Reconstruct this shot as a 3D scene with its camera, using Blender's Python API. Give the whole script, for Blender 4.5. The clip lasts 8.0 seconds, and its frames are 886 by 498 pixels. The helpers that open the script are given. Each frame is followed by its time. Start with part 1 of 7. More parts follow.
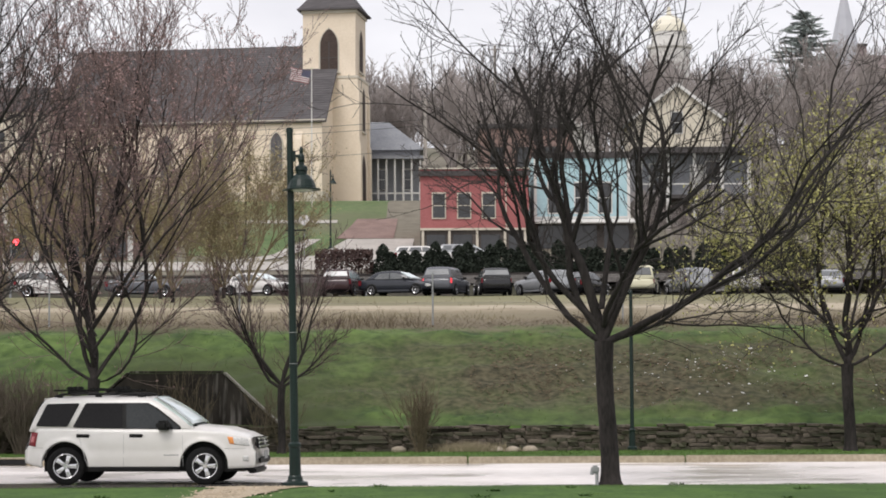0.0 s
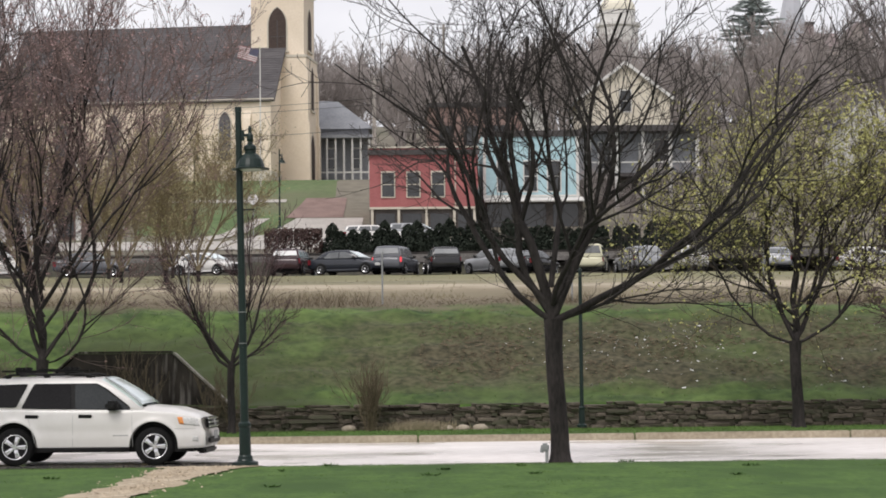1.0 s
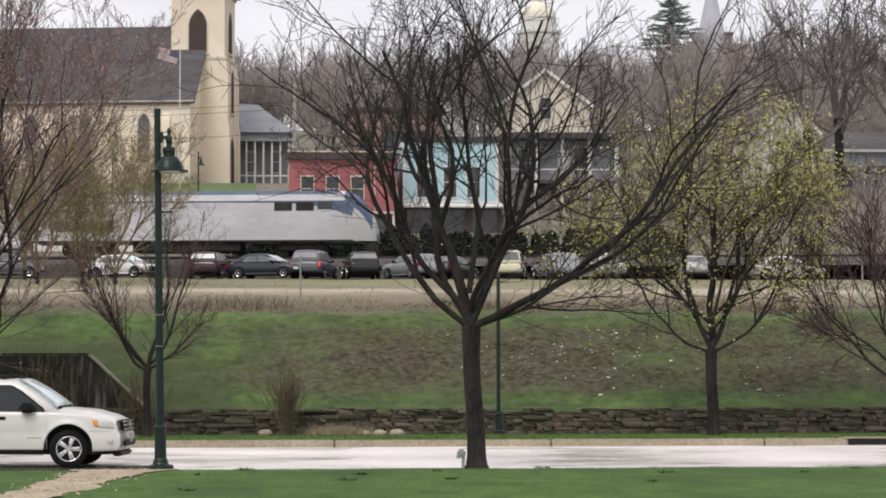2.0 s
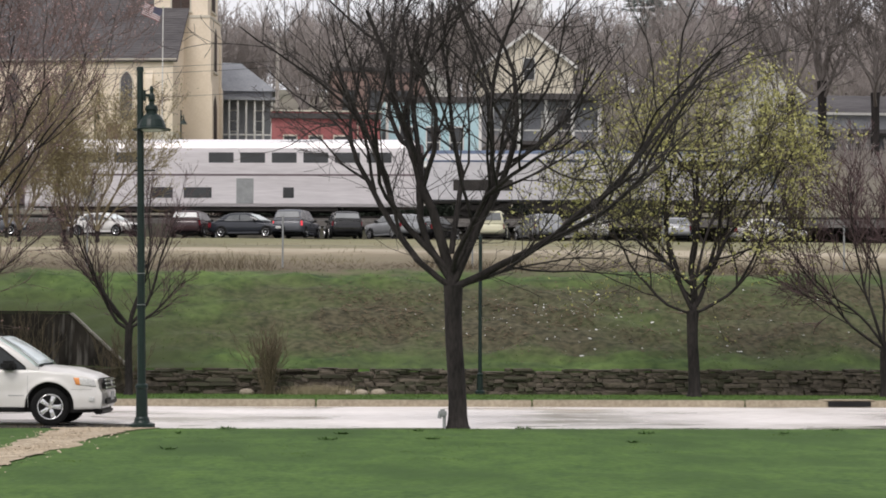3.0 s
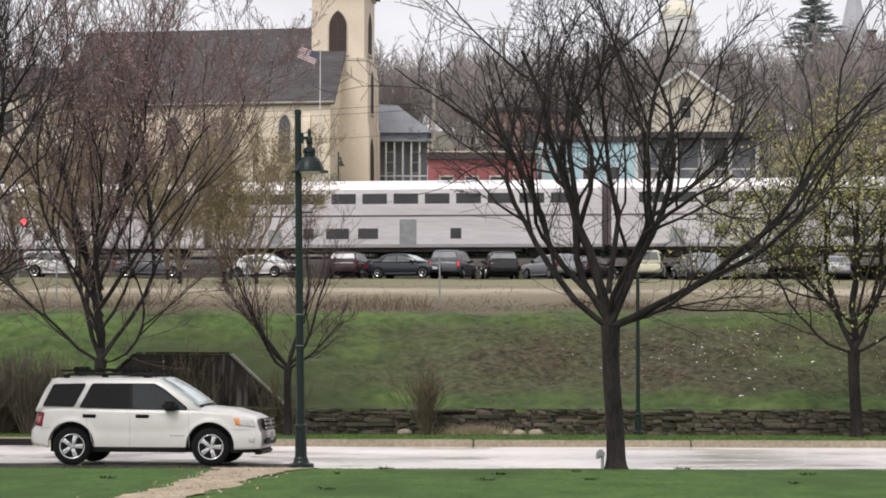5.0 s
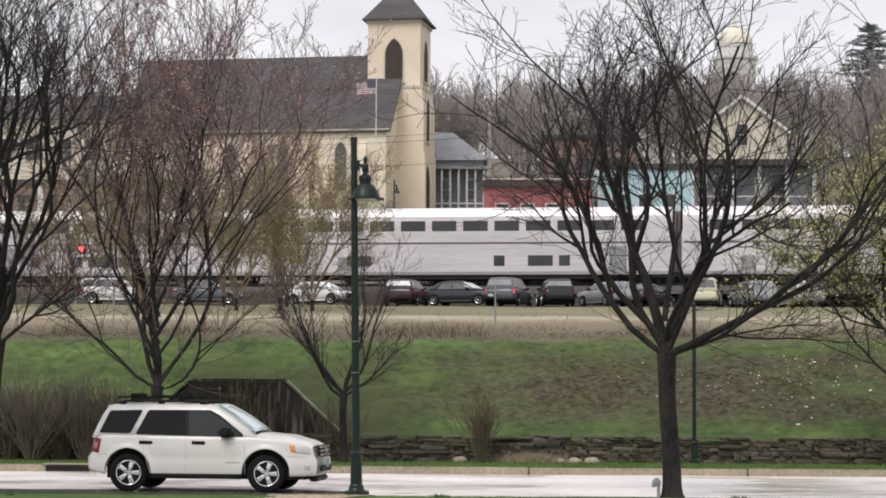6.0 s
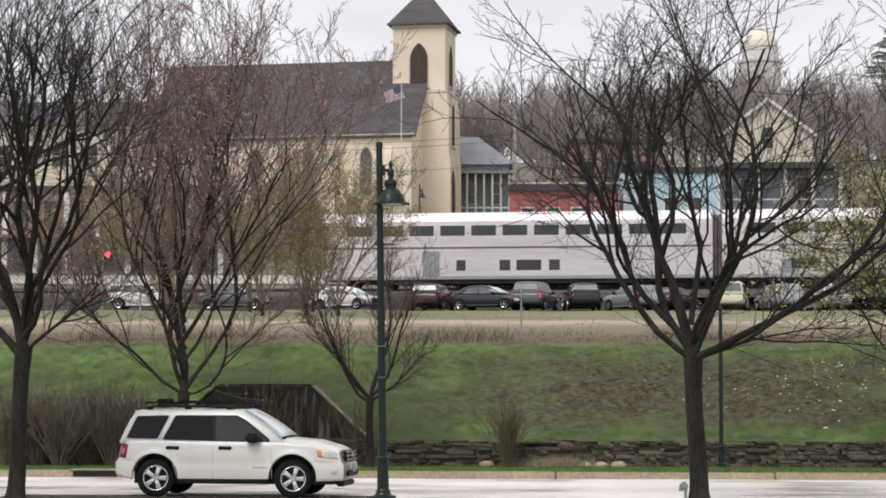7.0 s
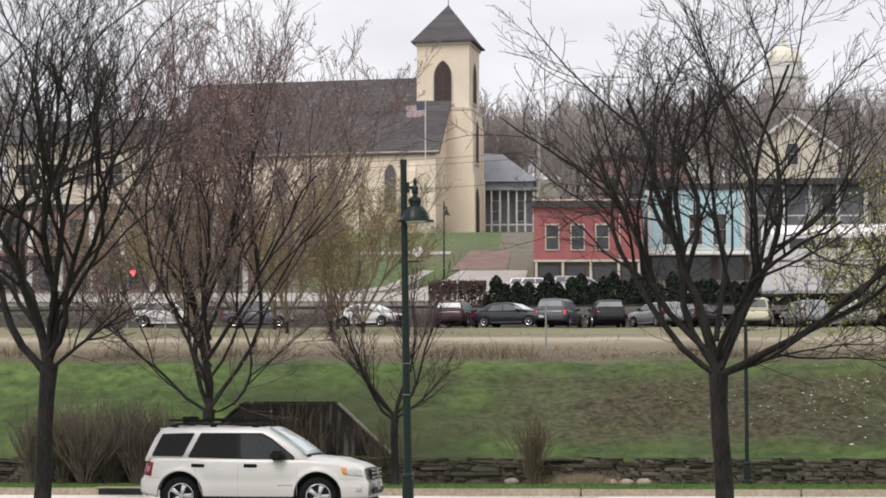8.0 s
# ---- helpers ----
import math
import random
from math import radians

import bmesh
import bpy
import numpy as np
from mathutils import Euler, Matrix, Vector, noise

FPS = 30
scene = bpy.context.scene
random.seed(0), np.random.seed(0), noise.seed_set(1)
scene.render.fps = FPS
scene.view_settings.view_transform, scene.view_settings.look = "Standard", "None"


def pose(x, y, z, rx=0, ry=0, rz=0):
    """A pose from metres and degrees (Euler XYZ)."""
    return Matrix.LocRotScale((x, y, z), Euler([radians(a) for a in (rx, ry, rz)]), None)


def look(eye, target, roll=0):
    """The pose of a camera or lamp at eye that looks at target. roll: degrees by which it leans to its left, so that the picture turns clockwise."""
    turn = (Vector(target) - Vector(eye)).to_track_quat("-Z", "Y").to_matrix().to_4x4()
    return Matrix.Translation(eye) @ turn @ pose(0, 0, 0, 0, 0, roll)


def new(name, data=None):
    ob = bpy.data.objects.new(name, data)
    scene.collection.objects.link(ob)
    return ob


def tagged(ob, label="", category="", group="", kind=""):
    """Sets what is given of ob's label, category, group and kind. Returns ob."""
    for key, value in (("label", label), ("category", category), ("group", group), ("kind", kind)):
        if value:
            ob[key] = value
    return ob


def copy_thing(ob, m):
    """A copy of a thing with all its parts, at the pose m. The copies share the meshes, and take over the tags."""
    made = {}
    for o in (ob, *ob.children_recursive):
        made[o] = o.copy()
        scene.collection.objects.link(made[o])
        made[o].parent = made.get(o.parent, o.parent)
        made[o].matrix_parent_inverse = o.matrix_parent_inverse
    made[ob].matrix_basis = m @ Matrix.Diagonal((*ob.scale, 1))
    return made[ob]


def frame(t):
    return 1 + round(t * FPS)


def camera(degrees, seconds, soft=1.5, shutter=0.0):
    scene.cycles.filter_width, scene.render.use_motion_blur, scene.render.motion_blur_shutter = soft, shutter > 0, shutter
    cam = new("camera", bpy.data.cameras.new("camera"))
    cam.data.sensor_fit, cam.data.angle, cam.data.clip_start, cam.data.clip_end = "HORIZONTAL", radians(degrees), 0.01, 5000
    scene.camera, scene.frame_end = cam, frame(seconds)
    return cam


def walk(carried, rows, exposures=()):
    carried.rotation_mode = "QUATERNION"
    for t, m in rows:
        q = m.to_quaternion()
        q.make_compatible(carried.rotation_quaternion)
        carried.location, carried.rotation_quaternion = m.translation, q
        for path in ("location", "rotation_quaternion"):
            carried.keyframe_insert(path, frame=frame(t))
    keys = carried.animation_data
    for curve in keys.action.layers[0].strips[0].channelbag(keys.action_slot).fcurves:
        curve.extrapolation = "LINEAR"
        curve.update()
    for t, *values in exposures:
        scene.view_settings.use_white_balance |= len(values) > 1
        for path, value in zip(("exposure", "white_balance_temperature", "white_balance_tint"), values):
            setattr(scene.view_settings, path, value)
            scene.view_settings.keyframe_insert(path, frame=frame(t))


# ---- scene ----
# ---- camera: hand-held on one spot, turning only ----
cam = camera(23.93, 8.0, soft=1.8)
EYE = 1.8
ROWS = [
    (0.0, -0.27, 3.70, 0.30),
    (0.2, -0.64, 3.52, 0.43),
    (0.3, -0.94, 3.74, 0.49),
    (0.5, -0.84, 3.68, 0.61),
    (0.7, -0.98, 3.23, 0.61),
    (0.8, -1.10, 3.08, 0.61),
    (1.0, -1.64, 3.11, 0.60),
    (1.2, -2.26, 2.83, 0.41),
    (1.3, -2.70, 2.68, 0.32),
    (1.5, -3.43, 2.45, 0.13),
    (1.7, -3.78, 2.63, 0.10),
    (1.8, -3.88, 2.87, 0.09),
    (2.0, -3.90, 3.24, 0.06),
    (2.1, -4.02, 3.26, 0.05),
    (2.2, -4.16, 3.29, 0.05),
    (3.3, -4.40, 1.90, -0.32),
    (3.4, -4.36, 2.15, -0.30),
    (3.5, -4.13, 2.57, -0.28),
    (3.6, -3.51, 2.76, -0.23),
    (3.7, -2.46, 3.04, -0.18),
    (3.8, -1.76, 3.26, -0.13),
    (3.9, -1.33, 3.57, -0.09),
    (4.0, -1.61, 3.41, -0.04),
    (4.1, -1.65, 3.17, -0.05),
    (4.2, -1.46, 3.36, -0.06),
    (5.3, 0.01, 3.04, -0.16),
    (5.4, -0.04, 2.94, -0.08),
    (5.5, 0.00, 3.12, 0.00),
    (5.6, 0.10, 3.40, -0.06),
    (5.7, 0.40, 3.70, -0.13),
    (5.8, 0.78, 3.89, -0.19),
    (5.9, 1.12, 3.94, -0.25),
    (6.0, 1.42, 3.98, -0.32),
    (6.2, 1.49, 3.91, -0.34),
    (6.3, 1.25, 3.94, -0.35),
    (6.5, 0.95, 4.09, -0.37),
    (6.7, 1.33, 4.03, -0.27),
    (6.8, 1.68, 3.96, -0.22),
    (7.0, 2.14, 4.10, -0.13),
    (7.1, 2.12, 4.09, -0.21),
    (7.2, 1.98, 4.00, -0.30),
    (7.3, 1.71, 3.84, -0.39),
    (7.5, 1.20, 3.64, -0.56),
    (7.6, 1.07, 3.23, -0.39),
    (7.7, 1.46, 3.07, -0.22),
    (7.8, 1.76, 3.22, -0.04),
    (7.9, 2.21, 3.87, 0.13),
    (8.0, 2.82, 4.57, -0.02),
]
walk(cam, [(t, pose(0, 0, EYE, 90 + pitch, roll, yaw)) for t, yaw, pitch, roll in ROWS],
     exposures=[(0.0, 0.1, 6500, 13), (0.5, 0.05, 6500, 13), (2.0, 0.05, 6500, 13), (3.5, 0.0, 6500, 13), (4.0, 0.08, 6500, 13), (5.5, 0.02, 6500, 13), (6.5, 0.02, 6500, 13), (8.0, 0.06, 6500, 13)])

# ---- light: a bright overcast sky, a wide weak sun behind the cloud ----
world = bpy.data.worlds.new("overcast_sky")
scene.world = world
world.use_nodes = True
wn, wl = world.node_tree.nodes, world.node_tree.links
wn.clear()
sky = wn.new("ShaderNodeTexSky")
sky.sky_type, sky.sun_disc, sky.sun_elevation, sky.sun_rotation = "NISHITA", False, radians(48), radians(200)
sky.dust_density = 4.0
sky_dim = wn.new("ShaderNodeVectorMath")
sky_dim.operation = "SCALE"
sky_dim.inputs["Scale"].default_value = 0.12
wl.new(sky.outputs[0], sky_dim.inputs[0])
coord = wn.new("ShaderNodeTexCoord")
stretch = wn.new("ShaderNodeMapping")
stretch.inputs["Scale"].default_value = (1.0, 1.0, 2.6)
wl.new(coord.outputs["Generated"], stretch.inputs[0])
cloud = wn.new("ShaderNodeTexNoise")
cloud.inputs["Scale"].default_value, cloud.inputs["Detail"].default_value = 6.0, 5.0
wl.new(stretch.outputs[0], cloud.inputs["Vector"])
ramp = wn.new("ShaderNodeValToRGB")
ramp.color_ramp.elements[0].position, ramp.color_ramp.elements[0].color = 0.34, (0.78, 0.78, 0.815, 1)
ramp.color_ramp.elements[1].position, ramp.color_ramp.elements[1].color = 0.62, (0.98, 0.98, 1.0, 1)
wl.new(cloud.outputs[0], ramp.inputs[0])
cover = wn.new("ShaderNodeMixRGB")
cover.inputs[0].default_value = 0.9
wl.new(sky_dim.outputs[0], cover.inputs[1])
wl.new(ramp.outputs[0], cover.inputs[2])
back = wn.new("ShaderNodeBackground")
back.inputs[1].default_value = 1.0
wl.new(cover.outputs[0], back.inputs[0])
wl.new(back.outputs[0], wn.new("ShaderNodeOutputWorld").inputs[0])

sun = new("sun", bpy.data.lights.new("sun", "SUN"))
sun.data.energy, sun.data.angle, sun.data.color = 1.6, radians(25), (1.0, 0.97, 0.92)
sun.matrix_world = look((-20, -40, 60), (0, 0, 0))


# ---- materials ----
def surface(name, a, b, scale=2.0, rough=0.8, bump=0.0, fine=30.0, metal=0.0, third=None, stretch=(1, 1, 1), spec=0.3,
            vary=0.0, rough_to=None, lo=0.35, hi=0.65):
    """Two colours mixed by a broad and a fine noise, with relief; third is a stain colour at a larger scale."""
    m = bpy.data.materials.new(name)
    m.use_nodes = True
    n, l = m.node_tree.nodes, m.node_tree.links
    bsdf = n["Principled BSDF"]
    bsdf.inputs["Metallic"].default_value = metal
    bsdf.inputs["Specular IOR Level"].default_value = spec
    tc, mp = n.new("ShaderNodeTexCoord"), n.new("ShaderNodeMapping")
    mp.inputs["Scale"].default_value = stretch
    l.new(tc.outputs["Object"], mp.inputs[0])
    broad, grain = n.new("ShaderNodeTexNoise"), n.new("ShaderNodeTexNoise")
    broad.inputs["Scale"].default_value, broad.inputs["Detail"].default_value = scale, 4
    grain.inputs["Scale"].default_value, grain.inputs["Detail"].default_value = fine, 3
    for t in (broad, grain):
        l.new(mp.outputs[0], t.inputs["Vector"])
    add = n.new("ShaderNodeMath")
    add.operation = "MULTIPLY_ADD"
    l.new(grain.outputs[0], add.inputs[0])
    add.inputs[1].default_value = 0.5
    half = n.new("ShaderNodeMath")
    half.operation = "MULTIPLY"
    half.inputs[1].default_value = 0.5
    l.new(broad.outputs[0], half.inputs[0])
    l.new(half.outputs[0], add.inputs[2])
    r = n.new("ShaderNodeValToRGB")
    r.color_ramp.elements[0].position, r.color_ramp.elements[0].color = lo, (*a, 1)
    r.color_ramp.elements[1].position, r.color_ramp.elements[1].color = hi, (*b, 1)
    l.new(add.outputs[0], r.inputs[0])
    colour = r.outputs[0]
    if third:
        big = n.new("ShaderNodeTexNoise")
        big.inputs["Scale"].default_value, big.inputs["Detail"].default_value = scale * 0.23, 5
        l.new(mp.outputs[0], big.inputs["Vector"])
        rr = n.new("ShaderNodeValToRGB")
        rr.color_ramp.elements[0].position, rr.color_ramp.elements[1].position = 0.48, 0.66
        l.new(big.outputs[0], rr.inputs[0])
        mix = n.new("ShaderNodeMixRGB")
        mix.inputs[2].default_value = (*third, 1)
        l.new(rr.outputs[0], mix.inputs[0])
        l.new(colour, mix.inputs[1])
        colour = mix.outputs[0]
    if vary:
        info, hsv, ran = n.new("ShaderNodeObjectInfo"), n.new("ShaderNodeHueSaturation"), n.new("ShaderNodeMapRange")
        ran.inputs["To Min"].default_value, ran.inputs["To Max"].default_value = 1 - vary, 1 + vary
        l.new(info.outputs["Random"], ran.inputs["Value"])
        l.new(ran.outputs[0], hsv.inputs["Value"])
        l.new(colour, hsv.inputs["Color"])
        colour = hsv.outputs[0]
    l.new(colour, bsdf.inputs["Base Color"])
    if rough_to is None:
        bsdf.inputs["Roughness"].default_value = rough
    else:
        mr = n.new("ShaderNodeMapRange")
        mr.inputs["From Min"].default_value, mr.inputs["From Max"].default_value = 0.35, 0.65
        mr.inputs["To Min"].default_value, mr.inputs["To Max"].default_value = rough, rough_to
        l.new(broad.outputs[0], mr.inputs["Value"])
        l.new(mr.outputs[0], bsdf.inputs["Roughness"])
    if bump:
        bp = n.new("ShaderNodeBump")
        bp.inputs["Strength"].default_value, bp.inputs["Distance"].default_value = 0.6, bump
        l.new(add.outputs[0], bp.inputs["Height"])
        l.new(bp.outputs[0], bsdf.inputs["Normal"])
    return m


def glow(name, colour, power):
    m = surface(name, colour, colour, rough=0.3)
    b = m.node_tree.nodes["Principled BSDF"]
    b.inputs["Emission Color"].default_value, b.inputs["Emission Strength"].default_value = (*colour, 1), power
    return m


LAWN = surface("lawn_grass", (0.034, 0.080, 0.014), (0.090, 0.165, 0.030), 1.6, 0.9, 0.06, 9, third=(0.040, 0.086, 0.015), stretch=(1.2, 0.6, 1))
WEED = surface("dark_weed_leaf", (0.034, 0.075, 0.017), (0.07, 0.135, 0.03), 3, 0.8)
BLADE = surface("grass_blade", (0.05, 0.09, 0.02), (0.12, 0.19, 0.05), 0.5, 0.9, 0.0, 4)
PUDDLE = surface("standing_water", (0.20, 0.19, 0.18), (0.28, 0.27, 0.25), 1.0, 0.03, spec=0.6)


def bank_surface():
    """Rough green turf that thins into brown leaf litter over part of the bank."""
    m = surface("bank_turf", (0.026, 0.052, 0.013), (0.122, 0.186, 0.05), 0.75, 0.95, 0.09, 3.2, third=(0.066, 0.082, 0.034), stretch=(0.9, 0.7, 1))
    n, l = m.node_tree.nodes, m.node_tree.links
    bsdf = n["Principled BSDF"]
    turf = bsdf.inputs["Base Color"].links[0].from_socket
    tc, sep = n.new("ShaderNodeTexCoord"), n.new("ShaderNodeSeparateXYZ")
    l.new(tc.outputs["Object"], sep.inputs[0])
    patch, grit = n.new("ShaderNodeTexNoise"), n.new("ShaderNodeTexNoise")
    patch.inputs["Scale"].default_value, patch.inputs["Detail"].default_value = 0.35, 6
    grit.inputs["Scale"].default_value, grit.inputs["Detail"].default_value = 5.0, 4
    for t in (patch, grit):
        l.new(tc.outputs["Object"], t.inputs["Vector"])

    def band(axis, a, b, c, d):
        up, down, mul = n.new("ShaderNodeMapRange"), n.new("ShaderNodeMapRange"), n.new("ShaderNodeMath")
        for r, lo, hi in ((up, a, b), (down, d, c)):
            r.interpolation_type = "SMOOTHSTEP"
            r.inputs["From Min"].default_value, r.inputs["From Max"].default_value = min(lo, hi), max(lo, hi)
            if lo > hi:
                r.inputs["To Min"].default_value, r.inputs["To Max"].default_value = 1, 0
            l.new(sep.outputs[axis], r.inputs["Value"])
        mul.operation = "MULTIPLY"
        l.new(up.outputs[0], mul.inputs[0])
        l.new(down.outputs[0], mul.inputs[1])
        return mul.outputs[0]
    both = n.new("ShaderNodeMath")
    both.operation = "MULTIPLY"
    l.new(band("X", -7.0, 1.5, 30, 40), both.inputs[0])
    l.new(band("Y", 55.7, 57.4, 61.3, 63.6), both.inputs[1])
    add = n.new("ShaderNodeMath")
    add.operation = "MULTIPLY_ADD"
    l.new(both.outputs[0], add.inputs[0])
    add.inputs[1].default_value = 0.62
    l.new(patch.outputs[0], add.inputs[2])
    sharp = n.new("ShaderNodeMapRange")
    sharp.inputs["From Min"].default_value, sharp.inputs["From Max"].default_value = 0.58, 1.22
    l.new(add.outputs[0], sharp.inputs["Value"])
    leaf = n.new("ShaderNodeValToRGB")
    leaf.color_ramp.elements[0].position, leaf.color_ramp.elements[0].color = 0.36, (0.036, 0.034, 0.019, 1)
    leaf.color_ramp.elements[1].position, leaf.color_ramp.elements[1].color = 0.66, (0.105, 0.094, 0.056, 1)
    l.new(grit.outputs[0], leaf.inputs[0])
    mix = n.new("ShaderNodeMixRGB")
    l.new(sharp.outputs[0], mix.inputs[0])
    l.new(turf, mix.inputs[1])
    l.new(leaf.outputs[0], mix.inputs[2])
    edge, wave = n.new("ShaderNodeMapRange"), n.new("ShaderNodeMath")
    wave.operation = "MULTIPLY_ADD"
    ragged = n.new("ShaderNodeTexNoise")
    ragged.inputs["Scale"].default_value, ragged.inputs["Detail"].default_value = 0.9, 7
    l.new(tc.outputs["Object"], ragged.inputs["Vector"])
    l.new(ragged.outputs[0], wave.inputs[0])
    wave.inputs[1].default_value = 4.5
    l.new(sep.outputs["Y"], wave.inputs[2])
    edge.inputs["From Min"].default_value, edge.inputs["From Max"].default_value = 65.4, 67.2
    l.new(wave.outputs[0], edge.inputs["Value"])
    straw_map, straw, tone = n.new("ShaderNodeMapping"), n.new("ShaderNodeTexNoise"), n.new("ShaderNodeValToRGB")
    straw_map.inputs["Scale"].default_value = (0.10, 0.10, 1)
    straw.inputs["Scale"].default_value, straw.inputs["Detail"].default_value = 1.0, 8
    l.new(tc.outputs["Object"], straw_map.inputs[0])
    l.new(straw_map.outputs[0], straw.inputs["Vector"])
    tone.color_ramp.elements[0].position, tone.color_ramp.elements[0].color = 0.34, (0.095, 0.082, 0.045, 1)
    tone.color_ramp.elements[1].position, tone.color_ramp.elements[1].color = 0.64, (0.37, 0.315, 0.22, 1)
    mid = tone.color_ramp.elements.new(0.48)
    mid.color = (0.20, 0.168, 0.10, 1)
    l.new(straw.outputs[0], tone.inputs[0])
    field = n.new("ShaderNodeMixRGB")
    l.new(edge.outputs[0], field.inputs[0])
    l.new(mix.outputs[0], field.inputs[1])
    along, strips, blend = n.new("ShaderNodeMapRange"), n.new("ShaderNodeValToRGB"), n.new("ShaderNodeMixRGB")
    along.inputs["From Min"].default_value, along.inputs["From Max"].default_value = 66, 123
    l.new(wave.outputs[0], along.inputs["Value"])
    stops = strips.color_ramp.elements
    stops[0].position, stops[0].color = 0.0, (0.085, 0.072, 0.045, 1)
    stops[1].position, stops[1].color = 1.0, (0.14, 0.14, 0.06, 1)
    for at, c in ((0.06, (0.13, 0.105, 0.07)), (0.15, (0.205, 0.175, 0.115)), (0.22, (0.25, 0.21, 0.145)), (0.255, (0.43, 0.375, 0.285)), (0.31, (0.40, 0.345, 0.26)), (0.35, (0.24, 0.22, 0.14)), (0.62, (0.21, 0.205, 0.11))):
        stops.new(at).color = (*c, 1)
    l.new(along.outputs[0], strips.inputs[0])
    blend.inputs[0].default_value = 0.85
    l.new(tone.outputs[0], blend.inputs[1])
    l.new(strips.outputs[0], blend.inputs[2])
    l.new(blend.outputs[0], field.inputs[2])
    l.new(field.outputs[0], bsdf.inputs["Base Color"])
    return m


BANK = bank_surface()
DRY = surface("dry_grass", (0.14, 0.115, 0.07), (0.34, 0.29, 0.195), 0.35, 0.95, 0.08, 3, third=(0.15, 0.14, 0.07), stretch=(0.2, 1, 1))
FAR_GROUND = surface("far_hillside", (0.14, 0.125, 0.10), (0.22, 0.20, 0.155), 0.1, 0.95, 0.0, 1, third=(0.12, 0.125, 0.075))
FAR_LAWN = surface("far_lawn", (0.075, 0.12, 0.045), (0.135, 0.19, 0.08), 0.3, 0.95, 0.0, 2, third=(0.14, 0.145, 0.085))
CINDER = surface("weedy_cinder_slope", (0.022, 0.021, 0.016), (0.075, 0.066, 0.05), 0.8, 0.95, 0.0, 5, third=(0.05, 0.052, 0.03))
GRAVEL = surface("ballast_gravel", (0.05, 0.046, 0.042), (0.125, 0.115, 0.105), 1.0, 0.95, 0.05, 8)
# Near-white base colour stands in for sky reflected off the wet concrete.
WET = surface("wet_concrete_road", (0.66, 0.61, 0.57), (0.88, 0.83, 0.80), 0.5, 0.13, 0.002, 5, spec=0.5, rough_to=0.6, stretch=(0.5, 0.7, 1))
KERB = surface("kerb_concrete", (0.25, 0.21, 0.15), (0.46, 0.40, 0.30), 0.9, 0.75, 0.01, 12)
PAVING = surface("pale_paving", (0.34, 0.32, 0.29), (0.50, 0.47, 0.43), 0.5, 0.6, 0.0, 6)
ASPHALT = surface("wet_asphalt", (0.05, 0.05, 0.052), (0.10, 0.10, 0.10), 0.6, 0.35, 0.0, 8)
DIRT = surface("worn_dirt", (0.26, 0.205, 0.14), (0.56, 0.475, 0.355), 2.2, 0.9, 0.05, 9, third=(0.36, 0.29, 0.20))
STONE = surface("dry_stone", (0.055, 0.047, 0.037), (0.165, 0.138, 0.108), 2.0, 0.85, 0.03, 9, vary=0.25, third=(0.06, 0.062, 0.038))
STONE_CORE = surface("wall_core", (0.05, 0.043, 0.034), (0.10, 0.086, 0.068), 3, 0.95)
PALE_STONE = surface("pale_boulder", (0.26, 0.22, 0.165), (0.42, 0.36, 0.285), 4, 0.85, 0.02)
OLD_CONCRETE = surface("weathered_concrete", (0.016, 0.0145, 0.012), (0.062, 0.053, 0.044), 0.9, 0.9, 0.02, 3.5, third=(0.085, 0.07, 0.055), stretch=(1, 1, 0.55))


def lime_streaks(m):
    """Pale runs of lime below the wall's corner, on the dark concrete."""
    n, l = m.node_tree.nodes, m.node_tree.links
    bsdf = n["Principled BSDF"]
    base = bsdf.inputs["Base Color"].links[0].from_socket
    tc, mp, runs, sharp = n.new("ShaderNodeTexCoord"), n.new("ShaderNodeMapping"), n.new("ShaderNodeTexNoise"), n.new("ShaderNodeMapRange")
    mp.inputs["Scale"].default_value = (7.0, 1.0, 0.75)
    runs.inputs["Scale"].default_value, runs.inputs["Detail"].default_value = 1.0, 6
    l.new(tc.outputs["Object"], mp.inputs[0])
    l.new(mp.outputs[0], runs.inputs["Vector"])
    sharp.inputs["From Min"].default_value, sharp.inputs["From Max"].default_value = 0.50, 0.66
    l.new(runs.outputs[0], sharp.inputs["Value"])
    sep = n.new("ShaderNodeSeparateXYZ")
    l.new(tc.outputs["Object"], sep.inputs[0])
    near, both, mix = n.new("ShaderNodeMapRange"), n.new("ShaderNodeMath"), n.new("ShaderNodeMixRGB")
    dist, off = n.new("ShaderNodeMath"), n.new("ShaderNodeMath")
    off.operation, dist.operation, both.operation = "ADD", "ABSOLUTE", "MULTIPLY"
    off.inputs[1].default_value = -0.05
    l.new(sep.outputs["X"], off.inputs[0])
    l.new(off.outputs[0], dist.inputs[0])
    near.inputs["From Min"].default_value, near.inputs["From Max"].default_value = 0.25, 0.7
    near.inputs["To Min"].default_value, near.inputs["To Max"].default_value = 0.8, 0.0
    l.new(dist.outputs[0], near.inputs["Value"])
    l.new(near.outputs[0], both.inputs[0])
    l.new(sharp.outputs[0], both.inputs[1])
    l.new(both.outputs[0], mix.inputs[0])
    l.new(base, mix.inputs[1])
    mix.inputs[2].default_value = (0.27, 0.25, 0.225, 1)
    l.new(mix.outputs[0], bsdf.inputs["Base Color"])
    return m


